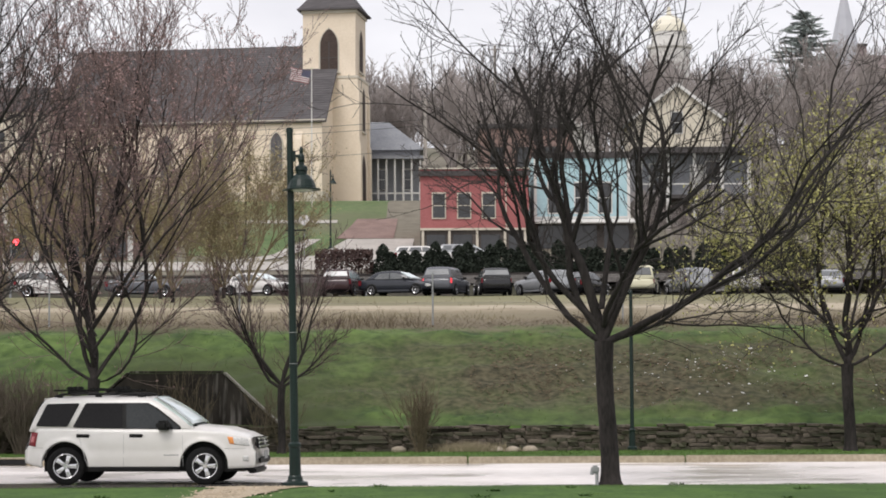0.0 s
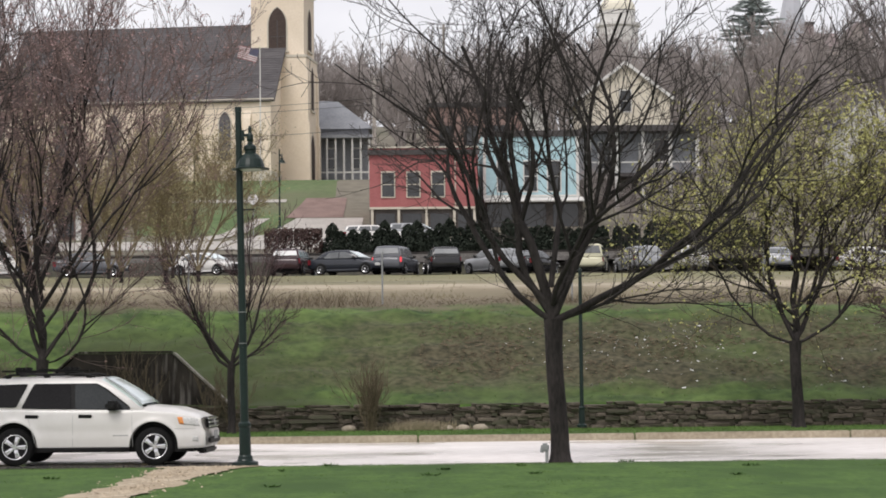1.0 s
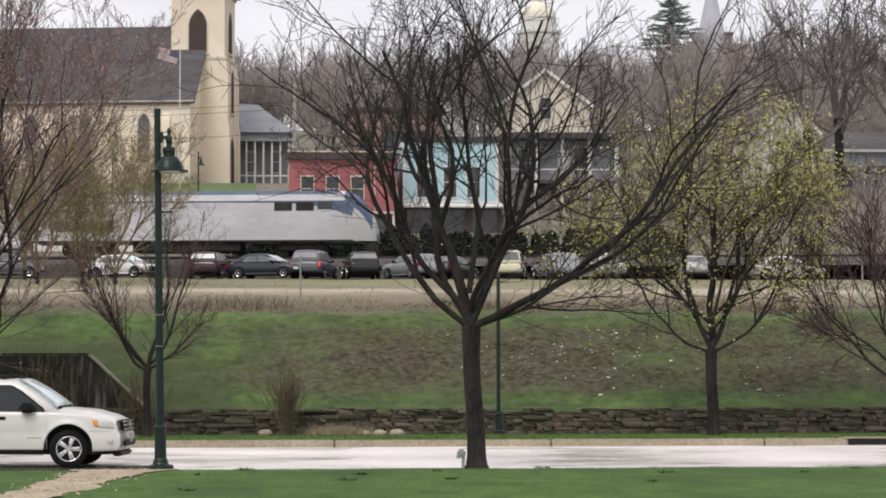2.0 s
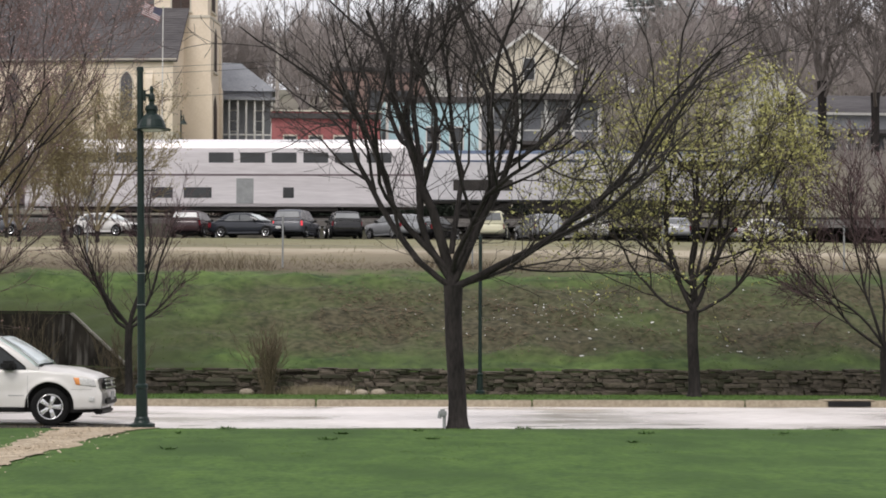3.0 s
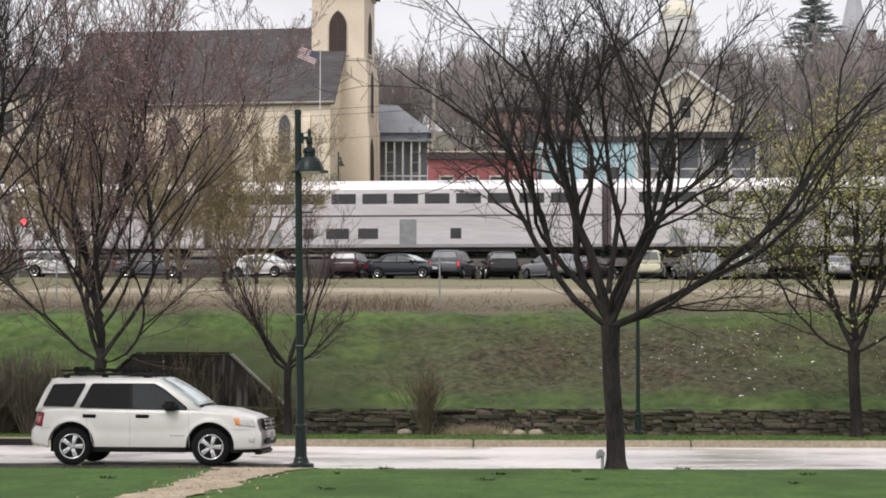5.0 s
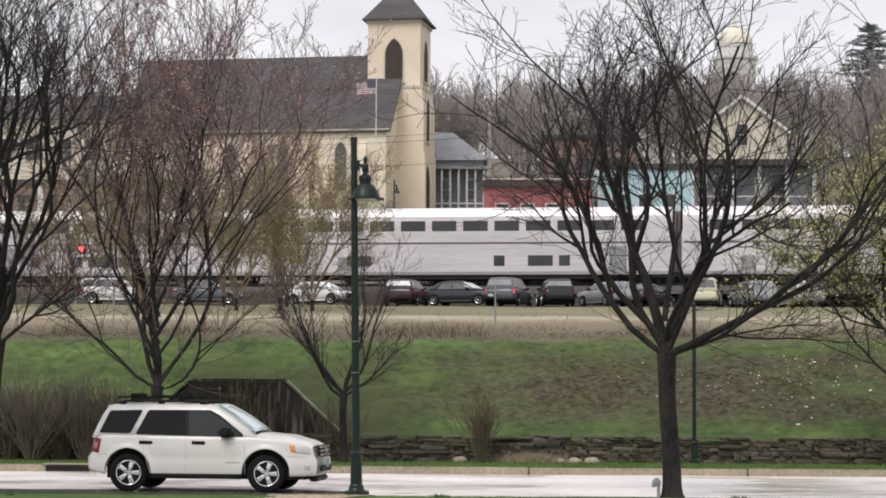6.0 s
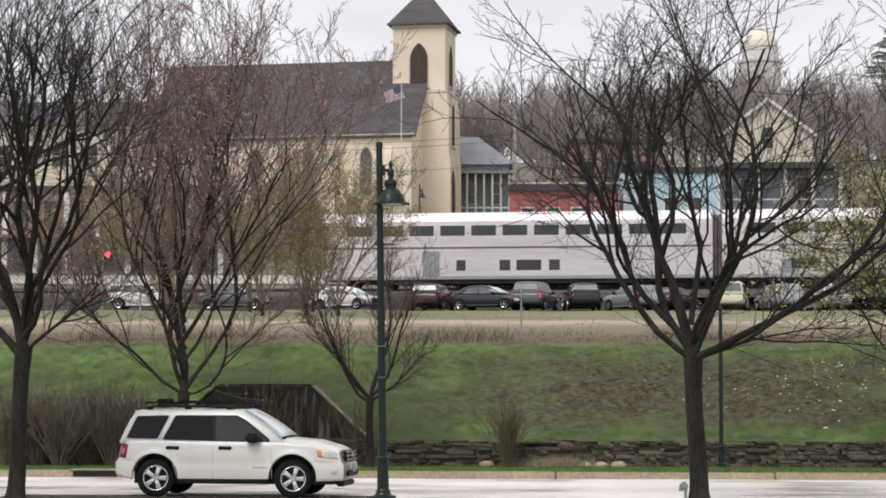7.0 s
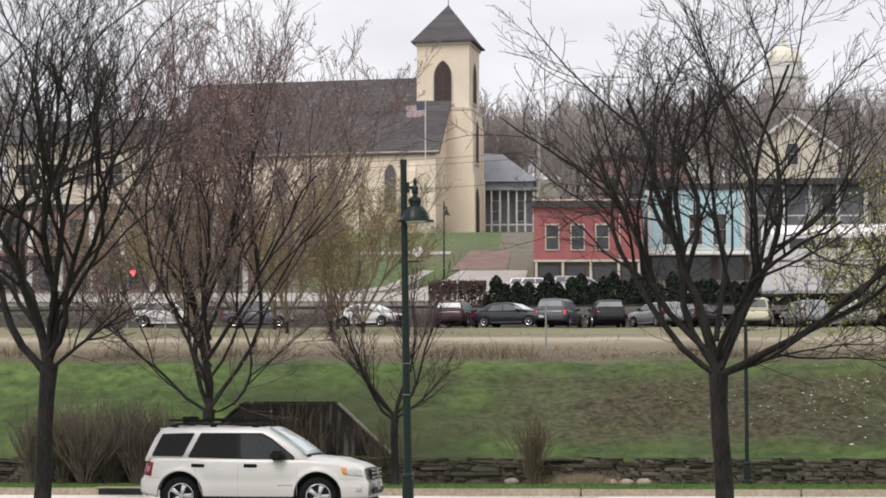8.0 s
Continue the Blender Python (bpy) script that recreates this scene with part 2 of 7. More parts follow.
lime_streaks(OLD_CONCRETE)
# Light catching the portal's right-hand coping is put into this paler concrete.
LIT_CONCRETE = surface("lit_concrete_edge", (0.22, 0.21, 0.18), (0.36, 0.34, 0.30), 2, 0.85, 0.01)
BARK = surface("dark_bark", (0.014, 0.0125, 0.012), (0.044, 0.038, 0.036), 4, 0.9, 0.02, 22, stretch=(1, 1, 0.3), spec=0.2)
TWIG = surface("grey_twig", (0.032, 0.028, 0.027), (0.066, 0.058, 0.055), 5, 0.9, spec=0.2)
RED_TWIG = surface("reddish_twig", (0.115, 0.083, 0.078), (0.215, 0.157, 0.147), 5, 0.9)
PURPLE_TWIG = surface("purplish_twig", (0.075, 0.048, 0.05), (0.135, 0.092, 0.094), 5, 0.9)
BUSH_TWIG = surface("olive_brown_twig", (0.095, 0.075, 0.05), (0.18, 0.145, 0.095), 5, 0.9)
SHRUB_TWIG = surface("dull_brown_twig", (0.11, 0.088, 0.07), (0.21, 0.172, 0.138), 5, 0.9)
SEAM = surface("panel_gap", (0.34, 0.34, 0.33), (0.42, 0.42, 0.41), 5, 0.6)
OLIVE_TWIG = surface("olive_twig", (0.17, 0.14, 0.085), (0.28, 0.23, 0.15), 5, 0.9)
BROWN_TWIG = surface("brown_twig", (0.055, 0.044, 0.036), (0.115, 0.094, 0.076), 5, 0.9)
FALLEN = surface("fallen_leaf", (0.055, 0.045, 0.028), (0.165, 0.13, 0.085), 4.0, 0.95, 0.0, 9, spec=0.1)
CHIP = surface("wood_chip", (0.40, 0.32, 0.22), (0.62, 0.52, 0.39), 6, 0.9)
# Hillside trees: distance haze is put into this paler twig colour.
HAZY_TWIG = surface("hazy_twig", (0.25, 0.222, 0.21), (0.40, 0.36, 0.34), 0.5, 0.95)
BUD = surface("red_bud", (0.34, 0.21, 0.20), (0.50, 0.34, 0.32), 4, 0.8)
OLIVE_LEAF = surface("olive_new_leaf", (0.25, 0.22, 0.12), (0.42, 0.36, 0.20), 3, 0.7)
YOUNG_LEAF = surface("young_yellow_leaf", (0.25, 0.25, 0.08), (0.52, 0.50, 0.20), 2, 0.65)
EVERGREEN = surface("evergreen", (0.018, 0.024, 0.019), (0.050, 0.060, 0.046), 3, 1.0, 0.0, spec=0.05)
HEDGE_RED = surface("bare_hedge", (0.06, 0.035, 0.03), (0.12, 0.08, 0.07), 3, 0.9, 0.05)
# The haze over the far spire is painted into this pale slate.
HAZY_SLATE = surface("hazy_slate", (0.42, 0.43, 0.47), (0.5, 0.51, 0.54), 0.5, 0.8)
PEACH_BRICK = surface("faded_brick", (0.36, 0.31, 0.275), (0.47, 0.41, 0.37), 0.5, 0.85, 0.0, 4)
MAUVE_ROOF = surface("mauve_slate", (0.20, 0.155, 0.155), (0.30, 0.24, 0.24), 0.6, 0.8, 0.0, 4)
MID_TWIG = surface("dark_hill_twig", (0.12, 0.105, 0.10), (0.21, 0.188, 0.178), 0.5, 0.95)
# Dome's gold is washed pale here to show it through haze.
HAZY_GOLD = surface("hazy_gold", (0.70, 0.66, 0.54), (0.78, 0.74, 0.62), 0.5, 0.4)
# Needle colour lightened to carry the haze of distance.
HAZY_PINE = surface("hazy_conifer", (0.22, 0.255, 0.245), (0.34, 0.375, 0.36), 1, 0.9)
CREAM_BRICK = surface("cream_brick", (0.73, 0.625, 0.49), (0.84, 0.735, 0.60), 0.5, 0.85, 0.0, 5, third=(0.70, 0.60, 0.47), spec=0.15)
TRIM_STONE = surface("limestone_trim", (0.5, 0.46, 0.38), (0.62, 0.57, 0.48), 1, 0.85)
SHINGLE = surface("grey_shingle", (0.075, 0.070, 0.073), (0.135, 0.127, 0.13), 0.7, 0.85, 0.0, 4, stretch=(0.25, 1, 3), spec=0.2)
RED_PAINT = surface("red_painted_brick", (0.29, 0.095, 0.096), (0.40, 0.145, 0.142), 0.8, 0.7, 0.0, 8)
BLUE_PAINT = surface("pale_blue_cladding", (0.34, 0.53, 0.58), (0.47, 0.64, 0.68), 0.8, 0.6, 0.0, 6)
BROWN_BRICK = surface("brown_brick", (0.18, 0.12, 0.105), (0.27, 0.19, 0.165), 0.8, 0.85, 0.0, 6)
DARK_BRICK = surface("dark_brick", (0.075, 0.066, 0.062), (0.13, 0.115, 0.105), 0.8, 0.85, 0.0, 6)
WHITE_WALL = surface("white_siding", (0.58, 0.57, 0.54), (0.72, 0.71, 0.68), 0.7, 0.7, 0.0, 4)
CREAM_SIDING = surface("cream_siding", (0.58, 0.53, 0.43), (0.70, 0.65, 0.54), 0.7, 0.7, 0.0, 4)
GREY_ROOF = surface("pale_grey_roof", (0.22, 0.23, 0.25), (0.33, 0.34, 0.36), 0.6, 0.7, 0.0, 5)
DARK_TRIM = surface("dark_trim", (0.05, 0.046, 0.046), (0.09, 0.082, 0.08), 2, 0.6)
WINDOW = surface("dark_window_glass", (0.018, 0.02, 0.022), (0.05, 0.052, 0.055), 0.6, 0.08, spec=0.6)
LEADED = surface("leaded_window", (0.05, 0.05, 0.055), (0.14, 0.13, 0.13), 2.5, 0.25, spec=0.5)
LOUVRE = surface("brown_louvre", (0.045, 0.032, 0.028), (0.09, 0.065, 0.055), 2, 0.8, stretch=(1, 1, 6))
GREEN_PAINT = surface("dark_green_enamel", (0.005, 0.014, 0.011), (0.009, 0.024, 0.02), 3, 0.38, 0.002, 20, spec=0.35)
BLACK_PAINT = surface("black_enamel", (0.008, 0.009, 0.009), (0.018, 0.018, 0.018), 3, 0.4)
LENS = surface("lamp_lens", (0.55, 0.55, 0.5), (0.65, 0.65, 0.6), 3, 0.2)
STEEL = surface("stainless_steel", (0.60, 0.565, 0.575), (0.76, 0.725, 0.735), 0.4, 0.38, 0.0, 3, metal=0.35, stretch=(0.3, 1, 3), spec=0.5)
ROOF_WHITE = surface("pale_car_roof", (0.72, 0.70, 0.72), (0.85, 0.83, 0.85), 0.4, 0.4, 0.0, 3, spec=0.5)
STRIPE = surface("dark_stripe", (0.12, 0.09, 0.10), (0.18, 0.14, 0.15), 0.4, 0.5)
UNDER = surface("grimy_underframe", (0.018, 0.016, 0.015), (0.05, 0.045, 0.04), 1.5, 0.8)
LOCO_GREY = surface("locomotive_grey", (0.50, 0.49, 0.51), (0.66, 0.65, 0.67), 0.5, 0.4, 0.0, 3, spec=0.5, third=(0.40, 0.38, 0.375), stretch=(0.5, 1, 1.5))
LOCO_BLUE = surface("locomotive_blue", (0.075, 0.105, 0.17), (0.12, 0.155, 0.23), 0.4, 0.4, 0.0, 3, spec=0.3)
CAR_WHITE = surface("white_car_paint", (0.68, 0.66, 0.635), (0.76, 0.745, 0.72), 0.9, 0.22, 0.0, 5, spec=0.6, third=(0.66, 0.64, 0.60))
CAR_SILVER = surface("silver_car_paint", (0.36, 0.37, 0.38), (0.42, 0.43, 0.44), 0.8, 0.25, 0.0, 5, metal=0.4)
CAR_NAVY = surface("dark_blue_car_paint", (0.02, 0.023, 0.03), (0.03, 0.034, 0.044), 0.8, 0.18, spec=0.6)
CAR_BLACK = surface("black_car_paint", (0.012, 0.012, 0.013), (0.022, 0.022, 0.023), 0.8, 0.18, spec=0.6)
CAR_GREY = surface("grey_car_paint", (0.09, 0.095, 0.11), (0.13, 0.135, 0.15), 0.8, 0.22, spec=0.6)
CAR_RED = surface("maroon_car_paint", (0.035, 0.018, 0.02), (0.06, 0.03, 0.034), 0.8, 0.22, spec=0.6)
CAR_YELLOW = surface("pale_yellow_paint", (0.56, 0.54, 0.38), (0.64, 0.62, 0.46), 0.8, 0.3)
TINTED = surface("tinted_car_glass", (0.006, 0.006, 0.007), (0.014, 0.014, 0.015), 0.8, 0.05, spec=0.2)
FRONT_GLASS = surface("door_glass", (0.026, 0.03, 0.032), (0.04, 0.045, 0.048), 1.6, 0.05, spec=0.3)
# Pale base colour paints the white sky's reflection on the windscreens.
SKY_SCREEN = surface("sky_lit_windscreen", (0.64, 0.75, 0.75), (0.78, 0.87, 0.87), 0.7, 0.06, spec=0.6)
# Lighter rear-window glass with reflected sky painted into its colour.
SKY_GLASS = surface("sky_lit_car_glass", (0.20, 0.21, 0.215), (0.36, 0.37, 0.38), 0.8, 0.06, spec=0.6)
CAR_GLASS = surface("car_glass", (0.08, 0.085, 0.09), (0.2, 0.21, 0.215), 0.8, 0.06, spec=0.6)
TYRE = surface("tyre_rubber", (0.006, 0.006, 0.006), (0.016, 0.016, 0.016), 6, 0.85, spec=0.15)
CHROME = surface("chrome", (0.62, 0.62, 0.63), (0.80, 0.80, 0.81), 5, 0.18, metal=0.75)
BLACK_PLASTIC = surface("black_plastic", (0.008, 0.008, 0.008), (0.018, 0.018, 0.018), 5, 0.55, spec=0.2)
AMBER = surface("amber_lens", (0.75, 0.28, 0.08), (0.85, 0.36, 0.12), 6, 0.15)
CLEAR_LENS = surface("clear_lens", (0.46, 0.46, 0.45), (0.74, 0.74, 0.72), 9, 0.1)
RED_LENS = surface("red_lens", (0.15, 0.015, 0.02), (0.25, 0.03, 0.04), 6, 0.15)
PINK_LENS = surface("pink_lens", (0.42, 0.12, 0.13), (0.55, 0.2, 0.21), 6, 0.15)
LIT_RED = glow("lit_red_lamp", (1.0, 0.06, 0.08), 6.0)
LIT_TAIL = glow("lit_tail_lamp", (0.8, 0.08, 0.1), 0.6)
WOOD_POLE = surface("weathered_pole", (0.26, 0.235, 0.21), (0.38, 0.35, 0.32), 2, 0.9, stretch=(1, 1, 0.2))
GALV = surface("galvanised_metal", (0.24, 0.25, 0.25), (0.36, 0.37, 0.37), 3, 0.5, metal=0.3)
LITTER = surface("white_litter", (0.6, 0.6, 0.57), (0.78, 0.78, 0.75), 5, 0.7)
FLAG_RED = surface("flag_red", (0.28, 0.12, 0.12), (0.34, 0.15, 0.15), 3, 0.8)
FLAG_WHITE = surface("flag_white", (0.6, 0.58, 0.58), (0.7, 0.68, 0.68), 3, 0.8)
FLAG_BLUE = surface("flag_blue", (0.08, 0.08, 0.12), (0.11, 0.11, 0.16), 3, 0.8)


# ---- mesh helpers ----
def part(name, bm, material, parent=None, label="", m=None, smooth=False):
    """Links a bmesh as one mesh object, under a thing or a part."""
    me = bpy.data.meshes.new(name)
    bm.to_mesh(me)
    bm.free()
    me.materials.append(material)
    if smooth:
        me.polygons.foreach_set("use_smooth", [True] * len(me.polygons))
    ob = new(name, me)
    if parent is not None:
        ob.parent = parent
    if m is not None:
        ob.matrix_basis = m
    if label:
        ob["label"] = label
    return ob


def mesh_part(name, verts, faces, material, parent=None, label="", smooth=False):
    me = bpy.data.meshes.new(name)
    me.from_pydata([tuple(v) for v in verts], [], faces)
    me.materials.append(material)
    if smooth:
        me.polygons.foreach_set("use_smooth", [True] * len(me.polygons))
    ob = new(name, me)
    if parent is not None:
        ob.parent = parent
    if label:
        ob["label"] = label
    return ob


def box(x0, x1, y0, y1, z0, z1, bevel=0.0, bm=None):
    b = bm or bmesh.new()
    made = bmesh.ops.create_cube(b, size=1.0, matrix=Matrix.LocRotScale(
        ((x0 + x1) / 2, (y0 + y1) / 2, (z0 + z1) / 2), None, (x1 - x0, y1 - y0, z1 - z0)))
    if bevel:
        es = list({e for v in made["verts"] for e in v.link_edges})
        bmesh.ops.bevel(b, geom=es, offset=bevel, segments=2, affect="EDGES")
    return b


def rod(r0, r1, z0, z1, n=12, m=None, bm=None):
    b = bm or bmesh.new()
    mm = (m or Matrix()) @ Matrix.Translation((0, 0, (z0 + z1) / 2))
    bmesh.ops.create_cone(b, cap_ends=True, segments=n, radius1=r0, radius2=r1, depth=z1 - z0, matrix=mm)
    return b


def lathe(profile, n=20, bm=None):
    """A turned solid from (radius, height) pairs."""
    b = bm or bmesh.new()
    rings = []
    for r, z in profile:
        rings.append([b.verts.new((r * math.cos(2 * math.pi * i / n), r * math.sin(2 * math.pi * i / n), z)) for i in range(n)])
    for lo, hi in zip(rings, rings[1:]):
        for i in range(n):
            b.faces.new((lo[i], lo[(i + 1) % n], hi[(i + 1) % n], hi[i]))
    b.faces.new(rings[0][::-1])
    b.faces.new(rings[-1])
    return b


def prism(outline, depth, axis="y", start=0.0, bm=None):
    """A flat outline (pairs in the plane across axis) given thickness along it."""
    b = bm or bmesh.new()
    def at(p, d):
        return {"y": (p[0], d, p[1]), "x": (d, p[0], p[1]), "z": (p[0], p[1], d)}[axis]
    lo = [b.verts.new(at(p, start)) for p in outline]
    hi = [b.verts.new(at(p, start + depth)) for p in outline]
    b.faces.new(lo)
    b.faces.new(hi[::-1])
    for i in range(len(lo)):
        j = (i + 1) % len(lo)
        b.faces.new((lo[i], hi[i], hi[j], lo[j]))
    bmesh.ops.recalc_face_normals(b, faces=b.faces)
    return b


def loft(sections, bm=None):
    """Skins sections: each is (x, [(y, z), ...]) for one half, mirrored across y = 0."""
    b = bm or bmesh.new()
    rings = []
    for x, half in sections:
        pts = [(x, y, z) for y, z in half] + [(x, -y, z) for y, z in reversed(half) if abs(y) > 1e-6]
        rings.append([b.verts.new(p) for p in pts])
    n = len(rings[0])
    for a, c in zip(rings, rings[1:]):
        for i in range(n):
            j = (i + 1) % n
            b.faces.new((a[i], a[j], c[j], c[i]))
    b.faces.new(rings[0])
    b.faces.new(rings[-1][::-1])
    bmesh.ops.recalc_face_normals(b, faces=b.faces)
    return b


def thing(name, m, label, category, group="", kind=""):
    ob = new(name)
    ob.empty_display_size = 0.2
    ob.matrix_basis = m
    return tagged(ob, label, category, group, kind)


# ---- ground: one sheet, rising from the lawn over the bank to the hill ----
PROFILE = [(-120, 0.0), (10, 0.0), (36.6, 0.03), (36.8, -0.12), (47.6, -0.12), (47.72, 0.12), (50, 0.10), (55.1, 0.04), (55.35, 0.69),
           (57, 1.15), (60, 2.3), (62.5, 3.25), (65, 3.62), (80, 4.75), (100, 5.95), (121, 6.88), (131, 7.05), (133, 8.3),
           (138, 8.55), (142, 9.3), (165, 12.0), (178, 15.2), (188, 18.2), (200, 19.4), (225, 21.5), (260, 26), (300, 33),
           (400, 46), (600, 58), (1200, 62), (4500, 62)]


def ground_z(x, y):
    for (y0, z0), (y1, z1) in zip(PROFILE, PROFILE[1:]):
        if y <= y1:
            return z0 + (z1 - z0) * (y - y0) / (y1 - y0)
    return PROFILE[-1][1]


def rough_z(x, y):
    z = ground_z(x, y)
    if 56 < y < 121:
        z += 0.16 * noise.noise(Vector((x * 0.22, y * 0.3, 3.1))) * min(1, (y - 56) / 3, (121 - y) / 6)
    if 55.4 < y < 64:
        e = min(1, (y - 55.4) / 0.5, (64 - y) / 1.0)
        z += e * (0.19 * noise.noise(Vector((x * 0.8, y * 1.1, 5.0))) + 0.11 * noise.noise(Vector((x * 2.3, y * 2.6, 9.0))))
    if 15 < y < 36.6:
        z += 0.03 * noise.noise(Vector((x * 0.9, y * 0.9, 2.0))) * min(1, (36.6 - y) / 0.8)
    if 205 < y < 900:
        z += 3.0 * noise.noise(Vector((x * 0.012, y * 0.012, 7.7))) * min(1, (y - 205) / 80)
    if x > 45 and y > 230:
        z += 0.11 * (min(x, 140) - 45) * min(1, (y - 230) / 90)
    return z


def build_ground():
    ys = set(y for y, _ in PROFILE)
    ys.update(np.arange(-20, 20, 3.0).tolist() + np.arange(20, 36.5, 0.5).tolist())
    ys.update(np.arange(55.5, 66, 0.25).tolist())
    ys.update(np.arange(66, 121, 2.5).tolist())
    ys.update(np.arange(200, 420, 10.0).tolist())
    ys = sorted(ys)
    xs = sorted(set([-4500, -1500, -600, -300, -180, 180, 300, 600, 1500, 4500]
                    + np.arange(-140, -30, 8.0).tolist() + np.arange(-30, -18, 1.5).tolist() + np.arange(-18, 20, 0.4).tolist() + np.arange(20, 40, 1.5).tolist() + np.arange(40, 141, 8.0).tolist()))
    verts = [(x, y, rough_z(x, y)) for y in ys for x in xs]
    nx = len(xs)
    faces = [(j * nx + i, j * nx + i + 1, (j + 1) * nx + i + 1, (j + 1) * nx + i) for j in range(len(ys) - 1) for i in range(nx - 1)]
    ob = mesh_part("ground", verts, faces, LAWN, smooth=True)
    for mat in (BANK, DRY, CINDER, FAR_GROUND, FAR_LAWN):
        ob.data.materials.append(mat)
    index = []
    for f in faces:
        x = (verts[f[0]][0] + verts[f[1]][0]) / 2
        y = (verts[f[0]][1] + verts[f[2]][1]) / 2
        if y < 55.3:
            k = 0
        elif y < 121:
            k = 1
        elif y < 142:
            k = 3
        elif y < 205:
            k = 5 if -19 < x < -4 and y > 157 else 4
        else:
            k = 4
        index.append(k)
    ob.data.polygons.foreach_set("material_index", index)
    tagged(ob, "grassy ground rising from lawn over a bank to a wooded hill", "ground", kind="structure")
    return ob


build_ground()


def build_road():
    road = part("road", box(-300, 300, 36.74, 47.6, -0.1, 0.0), WET)
    tagged(road, "wet concrete street along a kerb, whitened with sky reflection", "road", kind="structure")
    kerb = thing("kerb", pose(0, 47.6, 0), "worn buff concrete kerb with open joints", "kerb", kind="structure")
    x = -60.97
    piece = None
    while x < 64:
        if piece is None:
            piece = part("kerb_stone", box(-2.455, 2.455, 0.0, 0.22, -0.1, 0.155, 0.02), KERB, kerb, m=pose(x, 0, 0))
        else:
            ob = new("kerb_stone", piece.data)
            ob.parent, ob.matrix_basis = kerb, pose(x, random.uniform(-0.008, 0.008), random.uniform(-0.006, 0.006))
        x += 4.94
    for x0 in (-9.72, 13.1):
        drain = thing("storm_drain", pose(x0, 47.55, 0), "dark storm drain inlet in the kerb", "drain", "storm drains")
        part("inlet", box(-0.5, 0.5, 0.02, 0.2, 0.02, 0.14), BLACK_PLASTIC, drain)
        part("lid", box(-0.6, 0.6, 0.03, 0.6, 0.15, 0.175, 0.01), KERB, drain)


build_road()


# ---- the far side: railway, parking, streets ----
TRACK_TURN = -7.0
TRACK = pose(0, 135.5, 8.94, 0, 0, TRACK_TURN)


def build_track():
    t = thing("railway_track", TRACK, "steel rails on a gravel bed behind the parking lot", "railway track", kind="structure")
    bed = prism([(-2.6, -0.75), (2.6, -0.75), (1.7, -0.2), (-1.7, -0.2)], 500, "x", -250)
    part("ballast", bed, GRAVEL, t)
    for y in (-0.72, 0.72):
        part("rail", box(-250, 250, y - 0.035, y + 0.035, -0.2, 0.0), UNDER, t)


build_track()


def slab(name, label, corners, z_lift, mat, category):
    """A paved strip that follows the ground: corners are near-left, near-right, far-right, far-left."""
    (ax, ay), (bx, by), (cx, cy), (dx, dy) = corners
    n, v, f = 14, [], []
    for i in range(n + 1):
        s = i / n
        for k in range(7):
            w = k / 6
            x0, y0 = ax + (dx - ax) * s, ay + (dy - ay) * s
            x1, y1 = bx + (cx - bx) * s, by + (cy - by) * s
            x, y = x0 + (x1 - x0) * w, y0 + (y1 - y0) * w
            v.append((x, y, rough_z(x, y) + z_lift))
    for i in range(n):
        for k in range(6):
            a = i * 7 + k
            f.append((a, a + 1, a + 8, a + 7))
    ob = mesh_part(name, v, f, mat)
    return tagged(ob, label, category, kind="structure")


slab("parking_lot", "wet dark asphalt parking lot beside the railway", [(-80, 121.5), (80, 121.5), (80, 130.6), (-80, 130.6)], 0.05, ASPHALT, "parking lot")
slab("street", "pale wet street climbing past the red building", [(-60, 146), (13, 146), (13, 156), (-60, 156)], 0.06, PAVING, "street")
slab("side_street", "pale concrete side street running up the hill", [(-11.5, 156.2), (-2.0, 156.2), (-1.5, 172), (-7, 172)], 0.07, PAVING, "street")
slab("brick_drive", "brown brick drive up to the church", [(-8.0, 172.2), (-3.2, 172.2), (-3.0, 181), (-6.5, 181)], 0.07, BROWN_BRICK, "drive")
slab("church_walk", "narrow concrete walk across the church lawn", [(-25, 179.5), (-8.2, 179.5), (-8.2, 180.6), (-25, 180.6)], 0.06, PAVING, "path")
slab("lawn_walk", "pale concrete path climbing the lawn", [(-15.5, 156.3), (-13.2, 156.3), (-9.2, 172), (-10.4, 172)], 0.07, PAVING, "path")


def ragged_patch(name, label, line, mat, z, category, seed, wobble=0.25):
    """A patch of ground cover with an uneven outline: line is (y, x centre, half width)."""
    v, f = [], []
    n = len(line) * 24
    for i in range(n + 1):
        q = min(i / 24, len(line) - 1.001)
        a, s = int(q), q - int(q)
        y, x, h = (line[a][k] + (line[a + 1][k] - line[a][k]) * s for k in range(3))
        for sgn in (-1, 1):
            e = noise.noise(Vector((y * 1.3, sgn * 5.0, seed))) + 0.45 * noise.noise(Vector((y * 4.1, sgn * 9.0, seed)))
            v.append((x + sgn * max(0.04, h * (1 + wobble * 1.6 * e)), y, rough_z(x, y) + z))
    for i in range(n):
        f.append((2 * i, 2 * i + 1, 2 * i + 3, 2 * i + 2))
    return tagged(mesh_part(name, v, f, mat), label, category, kind="structure")


ragged_patch("dirt_path", "bare trodden dirt path across the lawn", [(21, -4.5, 0.45), (26, -4.0, 0.42), (31, -3.6, 0.5), (34.5, -3.35, 0.55), (35.9, -3.15, 0.7), (36.74, -3.05, 1.0)],
             DIRT, 0.016, "path", 2.5)

pud = part("puddle", box(-9.5, -2.62, 36.78, 38.9, 0.001, 0.004), PUDDLE)
tagged(pud, "thin film of standing rain water at the road edge", "puddle", kind="structure")


